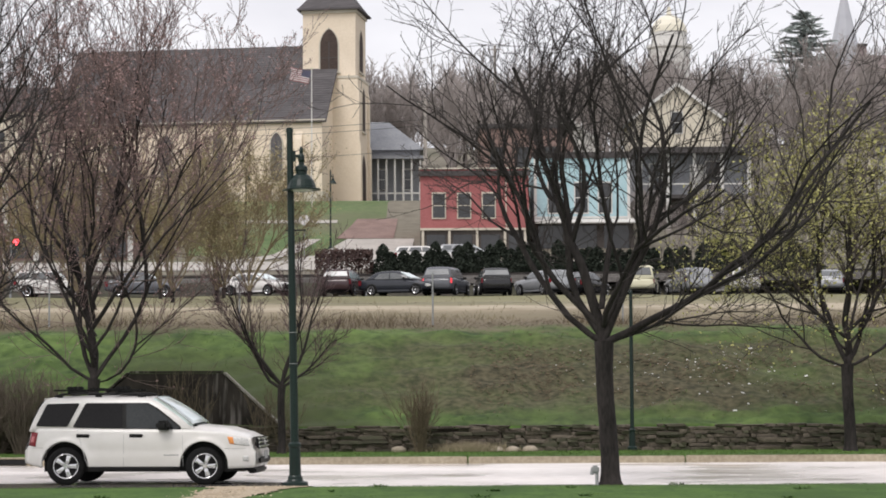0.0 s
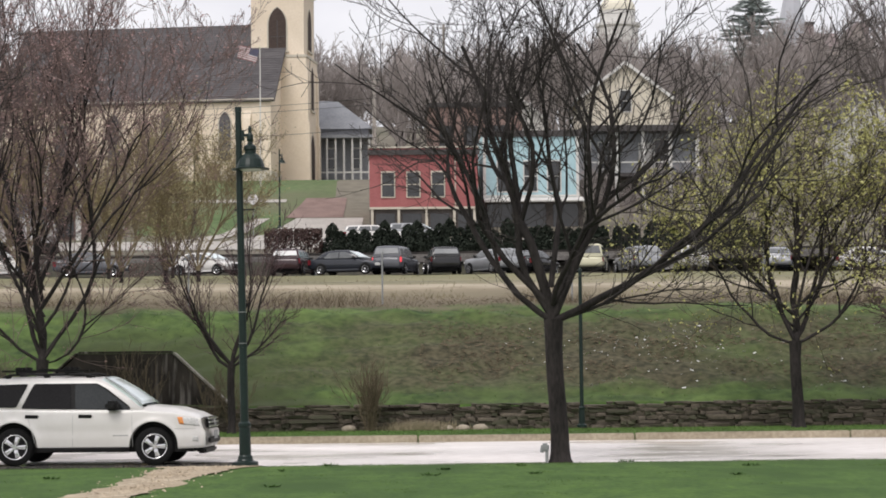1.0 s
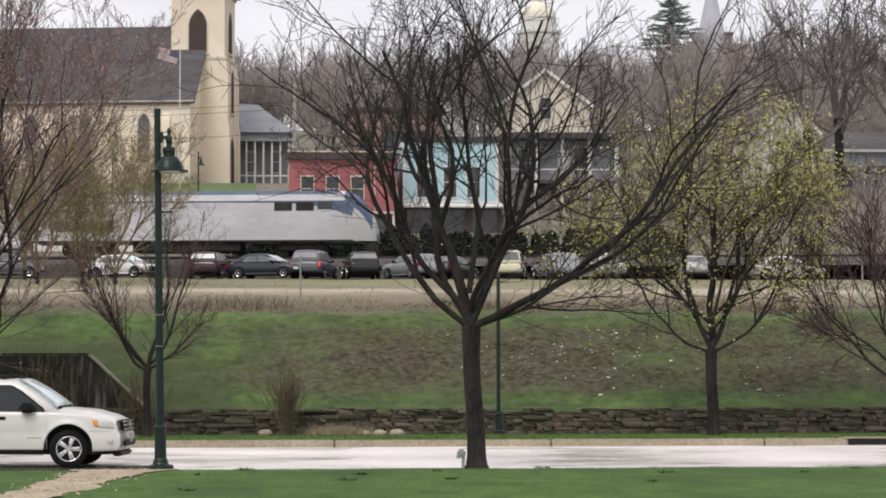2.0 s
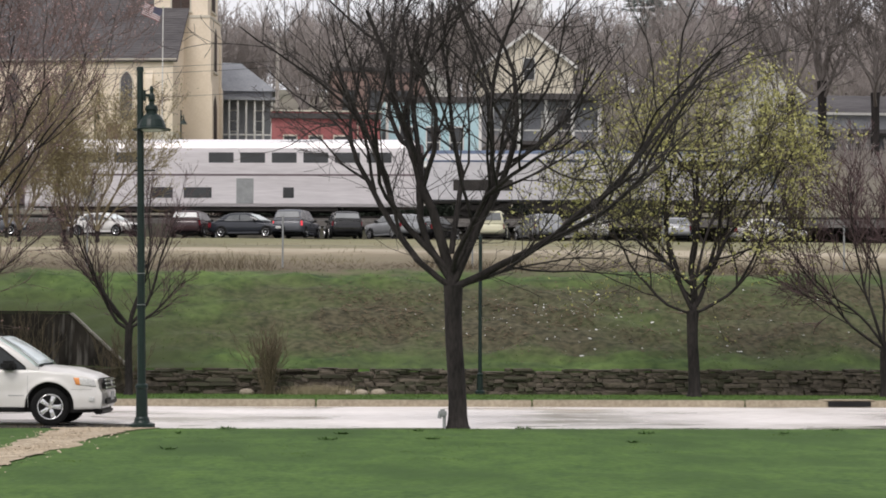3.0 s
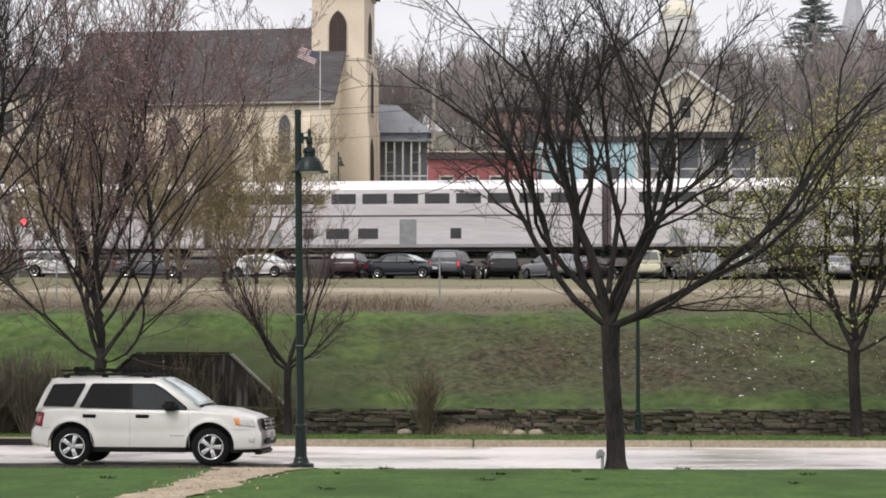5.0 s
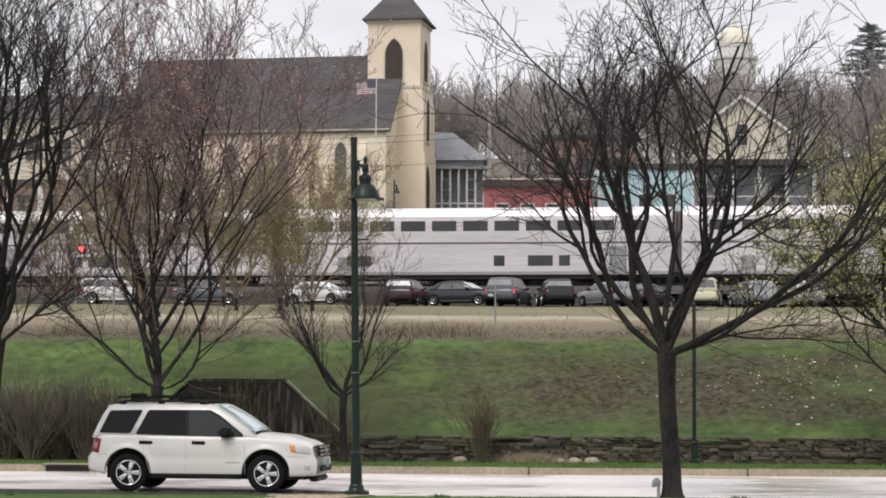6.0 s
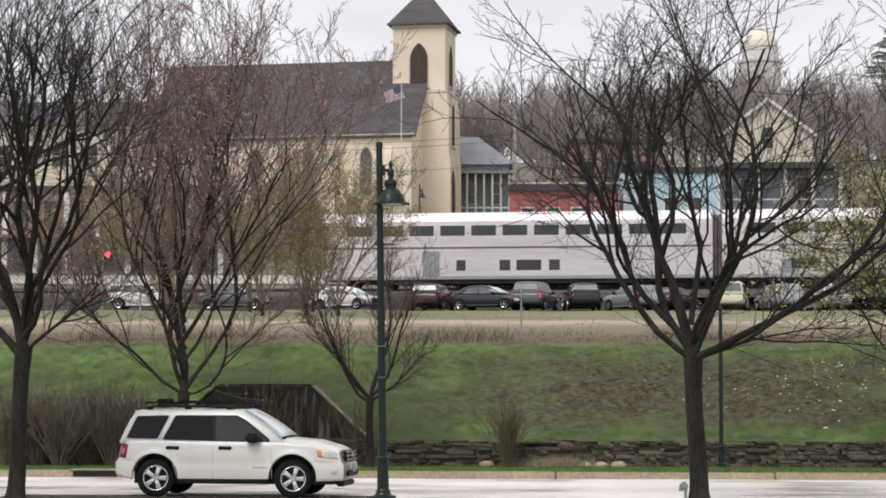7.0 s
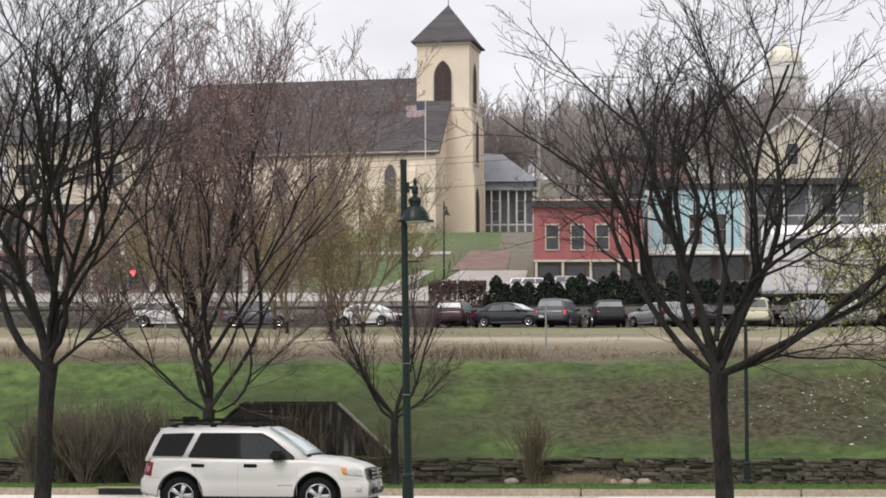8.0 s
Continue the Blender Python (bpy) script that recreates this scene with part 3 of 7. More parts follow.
def wet_streaks():
    """Thin dark lines of rain water and grit along the road's near edge."""
    rng = random.Random(17)
    v, f = [], []
    for _ in range(34):
        x, y, ln, w = rng.uniform(-1, 20), rng.choice((37.0, 37.1, 37.25, 37.5, 38.2, 46.9)) + rng.uniform(-0.08, 0.08), rng.uniform(0.6, 3.2), rng.uniform(0.03, 0.10)
        n = len(v)
        k = 10
        for i in range(k + 1):
            s = i / k
            h = w * math.sin(math.pi * s) * (1 + 0.8 * noise.noise(Vector((x + s * 6, y, 1.0))))
            v += [(x + ln * s, y - h, 0.003), (x + ln * s, y + h, 0.003)]
        f += [(n + 2 * i, n + 2 * i + 1, n + 2 * i + 3, n + 2 * i + 2) for i in range(k)]
    tagged(mesh_part("wet_streaks", v, f, PUDDLE), "thin dark wet streaks on the pale road", "puddle", kind="stuff")


wet_streaks()


# ---- trees ----
def tube(v, f, pts, radii, n):
    base = len(v)
    d = (pts[-1] - pts[0]).normalized()
    u = d.orthogonal().normalized()
    w = d.cross(u)
    for p, r in zip(pts, radii):
        for i in range(n):
            a = 2 * math.pi * i / n
            v.append(p + u * (r * math.cos(a)) + w * (r * math.sin(a)))
    for k in range(len(pts) - 1):
        for i in range(n):
            a, b = base + k * n + i, base + k * n + (i + 1) % n
            f.append((a, b, b + n, a + n))


class Growth:
    """Grows limbs from a fork: tapering, forking, bending towards the light."""

    def __init__(self, seed, up=0.09, wiggle=0.10, levels=3, kids=(8, 6, 5), shrink=(0.55, 0.5, 0.5), thin=0.006, sides=(7, 5, 4, 3), angle=(24, 46), first=0.22, stout=2, spurs=(0, 0), spur_len=(0.5, 1.4), taper=0.21, side=(0.46, 0.74)):
        self.rng = random.Random(seed)
        self.taper, self.side = taper, side
        self.first, self.stout, self.spurs, self.spur_len = first, stout, spurs, spur_len
        self.up, self.wiggle, self.levels, self.kids, self.shrink, self.thin, self.sides, self.angle = up, wiggle, levels, kids, shrink, thin, sides, angle
        self.v, self.f = [[], []], [[], []]
        self.tips = []

    def grow(self, p, d, length, r, level):
        g = self.rng
        seg = max(5 if level < 2 else 4, min(12, int(length / 0.36)))
        pts, dirs = [p.copy()], [d.copy()]
        d = d.copy()
        bend = Vector((0, 0, 0))
        for i in range(seg):
            wig = self.wiggle * (1.3 if level == 0 else 1.0 if level == 1 else 1.3)
            bend = bend * 0.3 + Vector((g.gauss(0, wig), g.gauss(0, wig), g.gauss(0, wig * 0.7)))
            d += bend
            d.z += self.up * (1.0 if level else 1.4)
            d.normalize()
            p = p + d * (length / seg)
            pts.append(p.copy())
            dirs.append(d.copy())
        end = max(self.thin, r * self.taper)
        radii = [r + (end - r) * i / seg for i in range(seg + 1)]
        k = 0 if level < self.stout else 1
        tube(self.v[k], self.f[k], pts, radii, self.sides[level])
        if level >= self.levels:
            self.tips.extend(pts[1:])
            return
        n = self.kids[level]
        for i in range(n):
            s = (self.first if level == 0 else 0.2) + 0.76 * (i + g.random()) / n
            q = s * seg
            a = min(int(q), seg - 1)
            at = pts[a].lerp(pts[a + 1], q - a)
            axis = dirs[a].orthogonal().normalized()
            axis.rotate(Matrix.Rotation(g.uniform(0, 2 * math.pi), 3, dirs[a]))
            nd = dirs[a].copy()
            nd.rotate(Matrix.Rotation(radians(g.uniform(*self.angle)), 3, axis))
            nd.z += 0.12
            nd.normalize()
            cr = max(self.thin, (r + (end - r) * s) * g.uniform(*self.side))
            self.grow(at, nd, length * self.shrink[level] * g.uniform(0.7, 1.2) * (1.15 - 0.5 * s), cr, level + 1)
        for i in range(self.spurs[level] if level < 2 else 0):
            s = g.uniform(0.07, 0.9)
            a = min(int(s * seg), seg - 1)
            axis = dirs[a].orthogonal().normalized()
            axis.rotate(Matrix.Rotation(g.uniform(0, 2 * math.pi), 3, dirs[a]))
            nd = dirs[a].copy()
            nd.rotate(Matrix.Rotation(radians(g.uniform(35, 75)), 3, axis))
            self.grow(pts[a].lerp(pts[a + 1], s * seg - a), nd, g.uniform(*self.spur_len), self.thin * g.uniform(1.2, 2.0), self.levels - 1)


def leaf_cloud(points, size, chance, rng, spread=0.08):
    v, f = [], []
    for p in points:
        if rng.random() > chance:
            continue
        for _ in range(rng.choice((1, 2, 3))):
            c = p + Vector((rng.gauss(0, spread), rng.gauss(0, spread), rng.gauss(0, spread)))
            a = Vector((rng.gauss(0, 1), rng.gauss(0, 1), rng.gauss(0, 1))).normalized()
            b = a.orthogonal().normalized()
            b.rotate(Matrix.Rotation(rng.uniform(0, 6.28), 3, a))
            s = size * rng.uniform(0.6, 1.3)
            n = len(v)
            v += [c - b * s, c + a.cross(b) * s * 0.55, c + b * s, c - a.cross(b) * s * 0.55]
            f.append((n, n + 1, n + 2, n + 3))
    return v, f


def build_tree(name, label, m, fork, trunk_r, limbs, limb_len, growth, twig_mat, leaf=None, lean=(0.0, 0.0), limb_r=0.45, limb_mat=BARK):
    """A trunk to the fork, then limbs given as (azimuth, elevation, length factor, start height factor)."""
    t = thing(name, m, label, "tree")
    v, f = [], []
    g = growth.rng
    top = Vector((lean[0], lean[1], fork))
    pts = [Vector((lean[0] * s + 0.015 * math.sin(7 * s), lean[1] * s, fork * s)) for s in (0, 0.03, 0.08, 0.2, 0.4, 0.6, 0.8, 0.93, 1.0)]
    flare = (1.45, 1.2, 1.06, 1.0, 0.96, 0.94, 0.94, 1.02, 1.08)
    tube(v, f, [Vector((0, 0, -0.15))] + pts, [trunk_r * 1.5] + [trunk_r * k for k in flare], 12)
    mesh_part("trunk", v, f, BARK, t, smooth=True)
    for az, el, k, h, *stout in limbs:
        d = Vector((math.cos(radians(az)) * math.cos(radians(el)), math.sin(radians(az)) * math.cos(radians(el)), math.sin(radians(el))))
        start = Vector((lean[0] * h, lean[1] * h, fork * h)) - d * trunk_r * 0.5
        growth.grow(start, d, limb_len * k, trunk_r * (stout[0] if stout else limb_r * g.uniform(0.85, 1.15)), 0)
        mesh_part("limb", growth.v[0], growth.f[0], limb_mat, t, smooth=True)
        growth.v[0], growth.f[0] = [], []
    tw = mesh_part("crown", growth.v[1], growth.f[1], twig_mat, t)
    tw["kind"] = "stuff"
    if leaf:
        lname, lmat, size, chance, spread = leaf
        lv, lf = leaf_cloud(growth.tips, size, chance, g, spread)
        lo = mesh_part(lname, lv, lf, lmat, t)
        lo["kind"] = "stuff"
    return t


def street_trees():
    lead = dict(levels=4, kids=(5, 5, 4, 2), shrink=(0.66, 0.6, 0.5, 0.45), sides=(8, 6, 4, 3, 3), first=0.2, stout=2, spurs=(12, 3), taper=0.34, side=(0.5, 0.8))
    build_tree("street_tree", "large bare dark-barked tree spreading beside the street", pose(3.12, 37.05, 0.0), 2.55, 0.165,
               [(100, 86, 1.1, 1.0, 0.6), (12, 68, 1.05, 1.0, 0.46), (170, 66, 1.05, 1.02, 0.46), (185, 50, 1.0, 1.06, 0.4), (355, 54, 1.05, 1.08, 0.4), (181, 23, 1.0, 0.97, 0.42), (3, 34, 1.25, 0.99, 0.46),
                (-6, 12, 0.7, 0.97, 0.24), (270, 62, 0.9, 1.1), (80, 60, 0.9, 1.25)], 5.3,
               Growth(11, up=0.055, wiggle=0.13, thin=0.005, angle=(22, 52), **{**lead, "kids": (6, 6, 4, 2), "spurs": (11, 2)}), TWIG, lean=(-0.1, 0.0), limb_r=0.36)
    build_tree("street_tree", "bare dark tree beside the street, next to a parked car", pose(-8.95, 36.9, 0.0), 2.7, 0.15,
               [(80, 86, 1.1, 1.0, 0.66), (10, 60, 1.0, 1.0, 0.5), (170, 58, 1.0, 1.02, 0.5), (285, 66, 1.0, 1.1), (176, 46, 0.9, 0.92, 0.55), (4, 34, 0.34, 0.95, 0.26), (8, 44, 0.85, 1.06, 0.40),
                (150, 54, 0.85, 1.15), (25, 56, 0.85, 1.2), (210, 54, 0.8, 1.28), (-30, 54, 0.8, 1.32)], 5.9,
               Growth(12, up=0.055, wiggle=0.13, thin=0.0042, angle=(18, 46), **{**lead, "kids": (6, 5, 4, 2), "spurs": (10, 2)}), TWIG, lean=(0.1, 0.0), limb_r=0.36)
    build_tree("budding_tree", "tall upright tree with reddish buds on the verge", pose(-8.5, 52.5, 0.07), 1.9, 0.15,
               [(90, 86, 1.22, 1.0, 0.7), (12, 66, 1.1, 1.0, 0.45), (168, 66, 1.1, 1.0, 0.45), (285, 66, 1.0, 1.2), (180, 20, 0.62, 0.95), (2, 20, 0.62, 0.95), (155, 54, 0.95, 1.3), (25, 54, 0.95, 1.4),
                (200, 52, 0.85, 1.6), (-20, 52, 0.85, 1.7), (150, 60, 0.8, 1.95), (30, 60, 0.8, 2.05), (265, 50, 0.7, 1.8)], 7.5,
               Growth(13, up=0.085, wiggle=0.12, thin=0.0065, angle=(18, 44), **{**lead, "kids": (6, 5, 5, 3), "spurs": (15, 3), "spur_len": (0.6, 1.9)}), RED_TWIG, ("foliage", BUD, 0.028, 0.26, 0.05), limb_r=0.32)
    build_tree("leafing_tree", "rounded tree with sparse young yellow-green leaves", pose(10.5, 52.8, 0.06), 2.2, 0.15,
               [(90, 86, 0.86, 1.0, 0.66), (10, 56, 1.0, 1.0, 0.45), (170, 56, 1.0, 1.0, 0.45), (280, 60, 1.0, 1.1), (180, 20, 0.82, 0.96), (2, 20, 0.82, 0.96), (150, 38, 0.85, 1.15), (30, 38, 0.85, 1.2),
                (210, 36, 0.8, 1.3), (-30, 36, 0.8, 1.35)], 5.0,
               Growth(14, up=0.085, wiggle=0.13, thin=0.0055, angle=(24, 54), **{**lead, "kids": (6, 5, 4, 3), "spurs": (7, 2)}), BROWN_TWIG, ("foliage", YOUNG_LEAF, 0.046, 0.5, 0.16), lean=(-0.05, 0), limb_r=0.32)
    build_tree("small_tree", "small bare reddish tree in front of a stone wall", pose(-3.85, 53.2, 0.06), 1.75, 0.10,
               [(182, 14, 0.62, 0.93), (4, 24, 0.62, 0.95), (160, 40, 0.95, 1.0), (20, 38, 0.95, 1.0), (215, 56, 0.9, 1.0), (-35, 56, 0.9, 1.0), (80, 80, 1.0, 1.0)], 3.3,
               Growth(15, up=0.10, wiggle=0.09, kids=(7, 6, 4), thin=0.005, angle=(20, 50), first=0.2, shrink=(0.58, 0.52, 0.5), spurs=(3, 0), spur_len=(0.3, 0.8)), PURPLE_TWIG, limb_r=0.46)
    build_tree("small_tree", "small bare purplish tree on the verge", pose(15.5, 53.0, 0.06), 1.3, 0.10,
               [(180, 36, 0.9, 0.95), (5, 36, 0.9, 0.95), (150, 52, 0.9, 1.0), (30, 52, 0.9, 1.0), (215, 56, 0.9, 1.0), (-35, 56, 0.9, 1.0), (90, 70, 0.9, 1.0)], 4.9,
               Growth(16, up=0.08, kids=(10, 8, 5), thin=0.0085, angle=(26, 55)), PURPLE_TWIG)


street_trees()


def olive_trees():
    """Hazy, budding young trees with several stems, on the field above the bank."""
    for x, y, h, s in ((-7.9, 90, 1.0, 21), (-9.6, 93, 1.05, 22), (-11.2, 90, 0.95, 23), (-14.6, 86, 1.0, 24), (-12.9, 99, 0.75, 25), (-17.2, 100, 0.85, 26), (-19.0, 92, 0.8, 27), (-10.2, 102, 0.6, 28)):
        build_tree("young_tree", "slim many-stemmed young tree with olive new leaves", pose(x, y, ground_z(x, y)), 0.5, 0.09,
                   [(180, 58, 0.8, 0.9), (10, 58, 0.8, 0.95), (140, 70, 1.0, 1.0), (40, 70, 1.0, 1.0), (225, 72, 1.0, 1.0), (-45, 70, 1.0, 1.0), (90, 84, 1.15, 1.0)], 5.4 * h,
                   Growth(s, up=0.06, wiggle=0.11, kids=(8, 6, 4), thin=0.009, angle=(20, 45)), OLIVE_TWIG, ("foliage", OLIVE_LEAF, 0.05, 0.36, 0.25), limb_mat=OLIVE_TWIG)


olive_trees()


def bare_bush(label, m, height, spread, stems, seed, mat=BUSH_TWIG):
    t = thing("bush", m, label, "bush")
    g = Growth(seed, up=0.05, wiggle=0.09, levels=2, kids=(4, 3), shrink=(0.45, 0.5), thin=0.0045, sides=(4, 3, 3), angle=(12, 30))
    for i in range(stems):
        a, q = g.rng.uniform(0, 6.283), g.rng.uniform(0.1, 1)
        d = Vector((math.cos(a) * spread * q, math.sin(a) * spread * q, 1)).normalized()
        g.grow(Vector((math.cos(a) * 0.14 * q, math.sin(a) * 0.14 * q, -0.05)), d, height * g.rng.uniform(0.6, 0.95), 0.010, 0)
    mesh_part("stem_clump", g.v[0], g.f[0], mat, t)["kind"] = "stuff"
    mesh_part("crown", g.v[1], g.f[1], mat, t)["kind"] = "stuff"
    return t


bare_bush("leafless multi-stemmed shrub before the stone wall", pose(-0.35, 54.3, 0.05), 1.7, 0.26, 56, 31)
for bx, by, bh, bs in ((-9.75, 54.2, 1.9, 44), (-10.6, 54.0, 2.1, 41), (-11.3, 54.4, 2.0, 45), (-11.9, 53.6, 2.2, 42), (-12.6, 54.3, 2.0, 46), (-13.3, 54.1, 2.0, 43)):
    bare_bush("leafless brown shrub on the grass verge", pose(bx, by, 0.06), bh, 0.5, 75, bs, SHRUB_TWIG)


for bx, by, bh, bs in ((-6.75, 55.0, 2.3, 47), (-6.2, 54.7, 1.9, 48), (-4.45, 54.6, 1.9, 49), (-3.9, 54.7, 1.6, 50)):
    bare_bush("thin leafless brown shrub before the concrete portal", pose(bx, by, 0.06), bh, 0.42, 12, bs, BUSH_TWIG)


# ---- stone wall, portal, verge ----
def build_stone_wall():
    w = thing("stone_wall", pose(0, 55.0, 0.0), "low dark dry-stone retaining wall under the grass bank", "wall", kind="structure")
    part("core", box(-40, 40, 0.12, 0.42, -0.1, 0.63), STONE_CORE, w)
    rng = random.Random(5)
    shapes = []
    for k in range(14):
        b = box(-0.5, 0.5, -0.5, 0.5, -0.5, 0.5)
        bmesh.ops.bevel(b, geom=b.edges[:], offset=0.12, segments=1, affect="EDGES")
        for vert in b.verts:
            vert.co += Vector((rng.uniform(-0.12, 0.12), rng.uniform(-0.12, 0.12), rng.uniform(-0.13, 0.13)))
        me = bpy.data.meshes.new("stone")
        b.to_mesh(me)
        b.free()
        me.materials.append(STONE)
        shapes.append(me)
    rest_v, rest_f, count = [], [], 0
    z = 0.0
    for course, h in enumerate((0.135, 0.115, 0.115, 0.10, 0.095, 0.085, 0.065)):
        x = -26.0 + rng.uniform(0, 0.3)
        while x < 26:
            ln = rng.choice((rng.uniform(0.12, 0.28), rng.uniform(0.25, 0.7)))
            me = rng.choice(shapes)
            m = Matrix.LocRotScale((x + ln / 2, 0.08 + rng.uniform(-0.05, 0.05), z + h / 2 + rng.uniform(-0.025, 0.025)),
                                   Euler((0, 0, rng.choice((0, math.pi)))), (ln * 1.04, 0.22 + rng.uniform(0, 0.08), h * rng.uniform(1.0, 1.3)))
            if course >= 5 and rng.random() < (0.06 if course == 5 else 0.2):
                x += ln
                continue
            if -3.5 < x < 13 and count < 300:
                ob = new("stone", me)
                ob.parent, ob.matrix_basis = w, m
                count += 1
            else:
                n = len(rest_v)
                rest_v += [m @ vert.co for vert in me.vertices]
                rest_f += [tuple(n + i for i in p.vertices) for p in me.polygons]
            x += ln
        z += h
    mesh_part("other_stones", rest_v, rest_f, STONE, w)["kind"] = "stuff"


build_stone_wall()


def build_portal():
    p = thing("tunnel_portal", pose(-5.6, 55.6, 0.1), "dark weathered concrete portal with a sloping wing wall", "portal", kind="structure")
    outline = [(-3.2, 0.0), (-3.2, 1.35), (-2.45, 2.02), (0.0, 2.02), (1.5, 0.62), (1.5, 0.0)]
    part("headwall", prism(outline, 0.4, "y", 0.0), OLD_CONCRETE, p)
    edge = [(-3.25, 1.35), (-2.47, 2.03), (0.02, 2.03), (1.55, 0.6)]
    for i in range(3):
        (x0, z0), (x1, z1) = edge[i], edge[i + 1]
        ln, a = math.hypot(x1 - x0, z1 - z0), math.atan2(z1 - z0, x1 - x0)
        part("coping", box(0.02, ln - 0.02, -0.05, 0.45, 0.0, 0.055, 0.012), LIT_CONCRETE if i == 2 else OLD_CONCRETE, p,
             m=pose(x0, 0, z0, 0, -math.degrees(a), 0))
    part("buttress", prism([(-0.06, 0.0), (-0.06, 1.96), (0.04, 1.93), (0.04, 0.0)], 0.05, "y", -0.052), OLD_CONCRETE, p)


build_portal()


def verge_clutter():
    rng = random.Random(8)
    for x, y, s in ((-0.9, 54.6, 0.2), (1.65, 54.5, 0.17), (2.05, 54.5, 0.2), (2.5, 54.55, 0.22)):
        b = bmesh.new()
        bmesh.ops.create_icosphere(b, subdivisions=2, radius=s)
        for v in b.verts:
            v.co *= 1 + 0.25 * noise.noise(v.co * 6 + Vector((x, 0, 0)))
            v.co.z *= 0.55
        tagged(part("boulder", b, PALE_STONE, m=pose(x, y, 0.09), smooth=True), "pale rounded stone lying before the wall", "stone", "pale stones")
    v, f = [], []
    for _ in range(900):
        x, y = rng.gauss(0.95, 0.42), 54.5 + rng.uniform(-0.2, 0.2)
        h, a = rng.uniform(0.15, 0.34), rng.uniform(-0.9, 0.9)
        n = len(v)
        p = Vector((x, y, 0.04))
        q = p + Vector((math.sin(a) * h, rng.uniform(-0.1, 0.1), math.cos(a) * h))
        v += [p - Vector((0.012, 0, 0)), p + Vector((0.012, 0, 0)), q]
        f.append((n, n + 1, n + 2))
    tagged(mesh_part("dead_grass_clump", v, f, DRY), "clump of dead tan grass at the wall's foot", "grass", kind="stuff")
    v, f = [], []
    for _ in range(300):
        x, y = rng.uniform(3.5, 17), rng.uniform(56.5, 61.5)
        if rng.random() < 0.5:
            x, y = rng.gauss(8, 2.2), rng.gauss(59.5, 0.9)
        z, s = rough_z(x, y) + 0.05, rng.choice((0.01, 0.012, 0.014, 0.018, 0.022, 0.04))
        n = len(v)
        a = rng.uniform(0, 3.14)
        u = Vector((math.cos(a), math.sin(a) * 0.6, rng.uniform(-0.2, 0.4))) * s * 1.4
        w = Vector((-math.sin(a) * 0.5, math.cos(a), 0.6)) * s * 0.6
        c = Vector((x, y, z))
        v += [c - u - w, c + u - w, c + u + w, c - u + w]
        f.append((n, n + 1, n + 2, n + 3))
    tagged(mesh_part("litter", v, f, LITTER), "scattered pale scraps of litter on the bank", "litter", kind="stuff")


verge_clutter()


# ---- lamps ----
def lamp_post(m, label, arm_side=1, group="street lamps"):
    t = thing("street_lamp", m, label, "street lamp", group)
    part("base", lathe([(0.225, 0.0), (0.23, 0.02), (0.225, 0.095), (0.15, 0.115), (0.13, 0.15), (0.125, 0.19), (0.105, 0.22), (0.097, 0.70), (0.112, 0.72), (0.112, 0.77), (0.078, 0.80)], 20), GREEN_PAINT, t)
    part("post", rod(0.074, 0.056, 0.79, 6.3, 14), GREEN_PAINT, t, smooth=False)
    part("collar", rod(0.08, 0.08, 2.10, 2.15, 14), GREEN_PAINT, t)
    for z in (2.17, 2.72):
        part("steel_band", rod(0.075, 0.075, z, z + 0.012, 14), GALV, t, "bright steel strap")
    part("cap", rod(0.068, 0.06, 6.28, 6.36, 14), GREEN_PAINT, t)
    part("banner_arm", box(-0.1, 0.26, -0.015, 0.015, 4.52, 4.545), BLACK_PAINT, t)
    arm = bmesh.new()
    box(0.03, 0.2, -0.022, 0.022, 5.83, 5.88, bm=arm)
    box(0.03, 0.1, -0.03, 0.03, 5.76, 5.95, bm=arm)
    part("arm", arm, GREEN_PAINT, t)
    shade = part("shade", lathe([(0.02, 6.02), (0.035, 5.97), (0.03, 5.9), (0.055, 5.85), (0.06, 5.78), (0.045, 5.74), (0.05, 5.7), (0.105, 5.66), (0.115, 5.6),
                                 (0.1, 5.58), (0.10, 5.53), (0.15, 5.5), (0.21, 5.42), (0.245, 5.32), (0.255, 5.28), (0.34, 5.26), (0.34, 5.245), (0.24, 5.245)][::-1], 20),
                 GREEN_PAINT, t, "bell-shaped green metal shade", m=pose(0.2, 0, 0), smooth=False)
    part("lens", lathe([(0.05, 5.215), (0.16, 5.22), (0.2, 5.243)], 16), LENS, shade)
    return t


near_lamp = lamp_post(pose(-2.43, 36.95, 0.0, 0, -0.9, 0), "dark green street lamp with a bell shade")


def plain_post():
    t = thing("steel_post", pose(5.12, 54.0, 0.1), "slim dark green steel post before the stone wall", "post")
    part("base", lathe([(0.13, 0.0), (0.13, 0.06), (0.085, 0.09), (0.075, 0.45), (0.085, 0.5), (0.055, 0.54)], 14), GREEN_PAINT, t)
    part("post", rod(0.052, 0.046, 0.5, 4.05, 12), GREEN_PAINT, t)
    part("cap", rod(0.056, 0.03, 4.05, 4.12, 12), GREEN_PAINT, t)


plain_post()
FAR_LAMPS = [(-8.2, 168.0), (-15.2, 170.0)]
for fx, fy in FAR_LAMPS:
    lamp_post(pose(fx, fy, ground_z(fx, fy)), "slim dark street lamp on the far lawn")


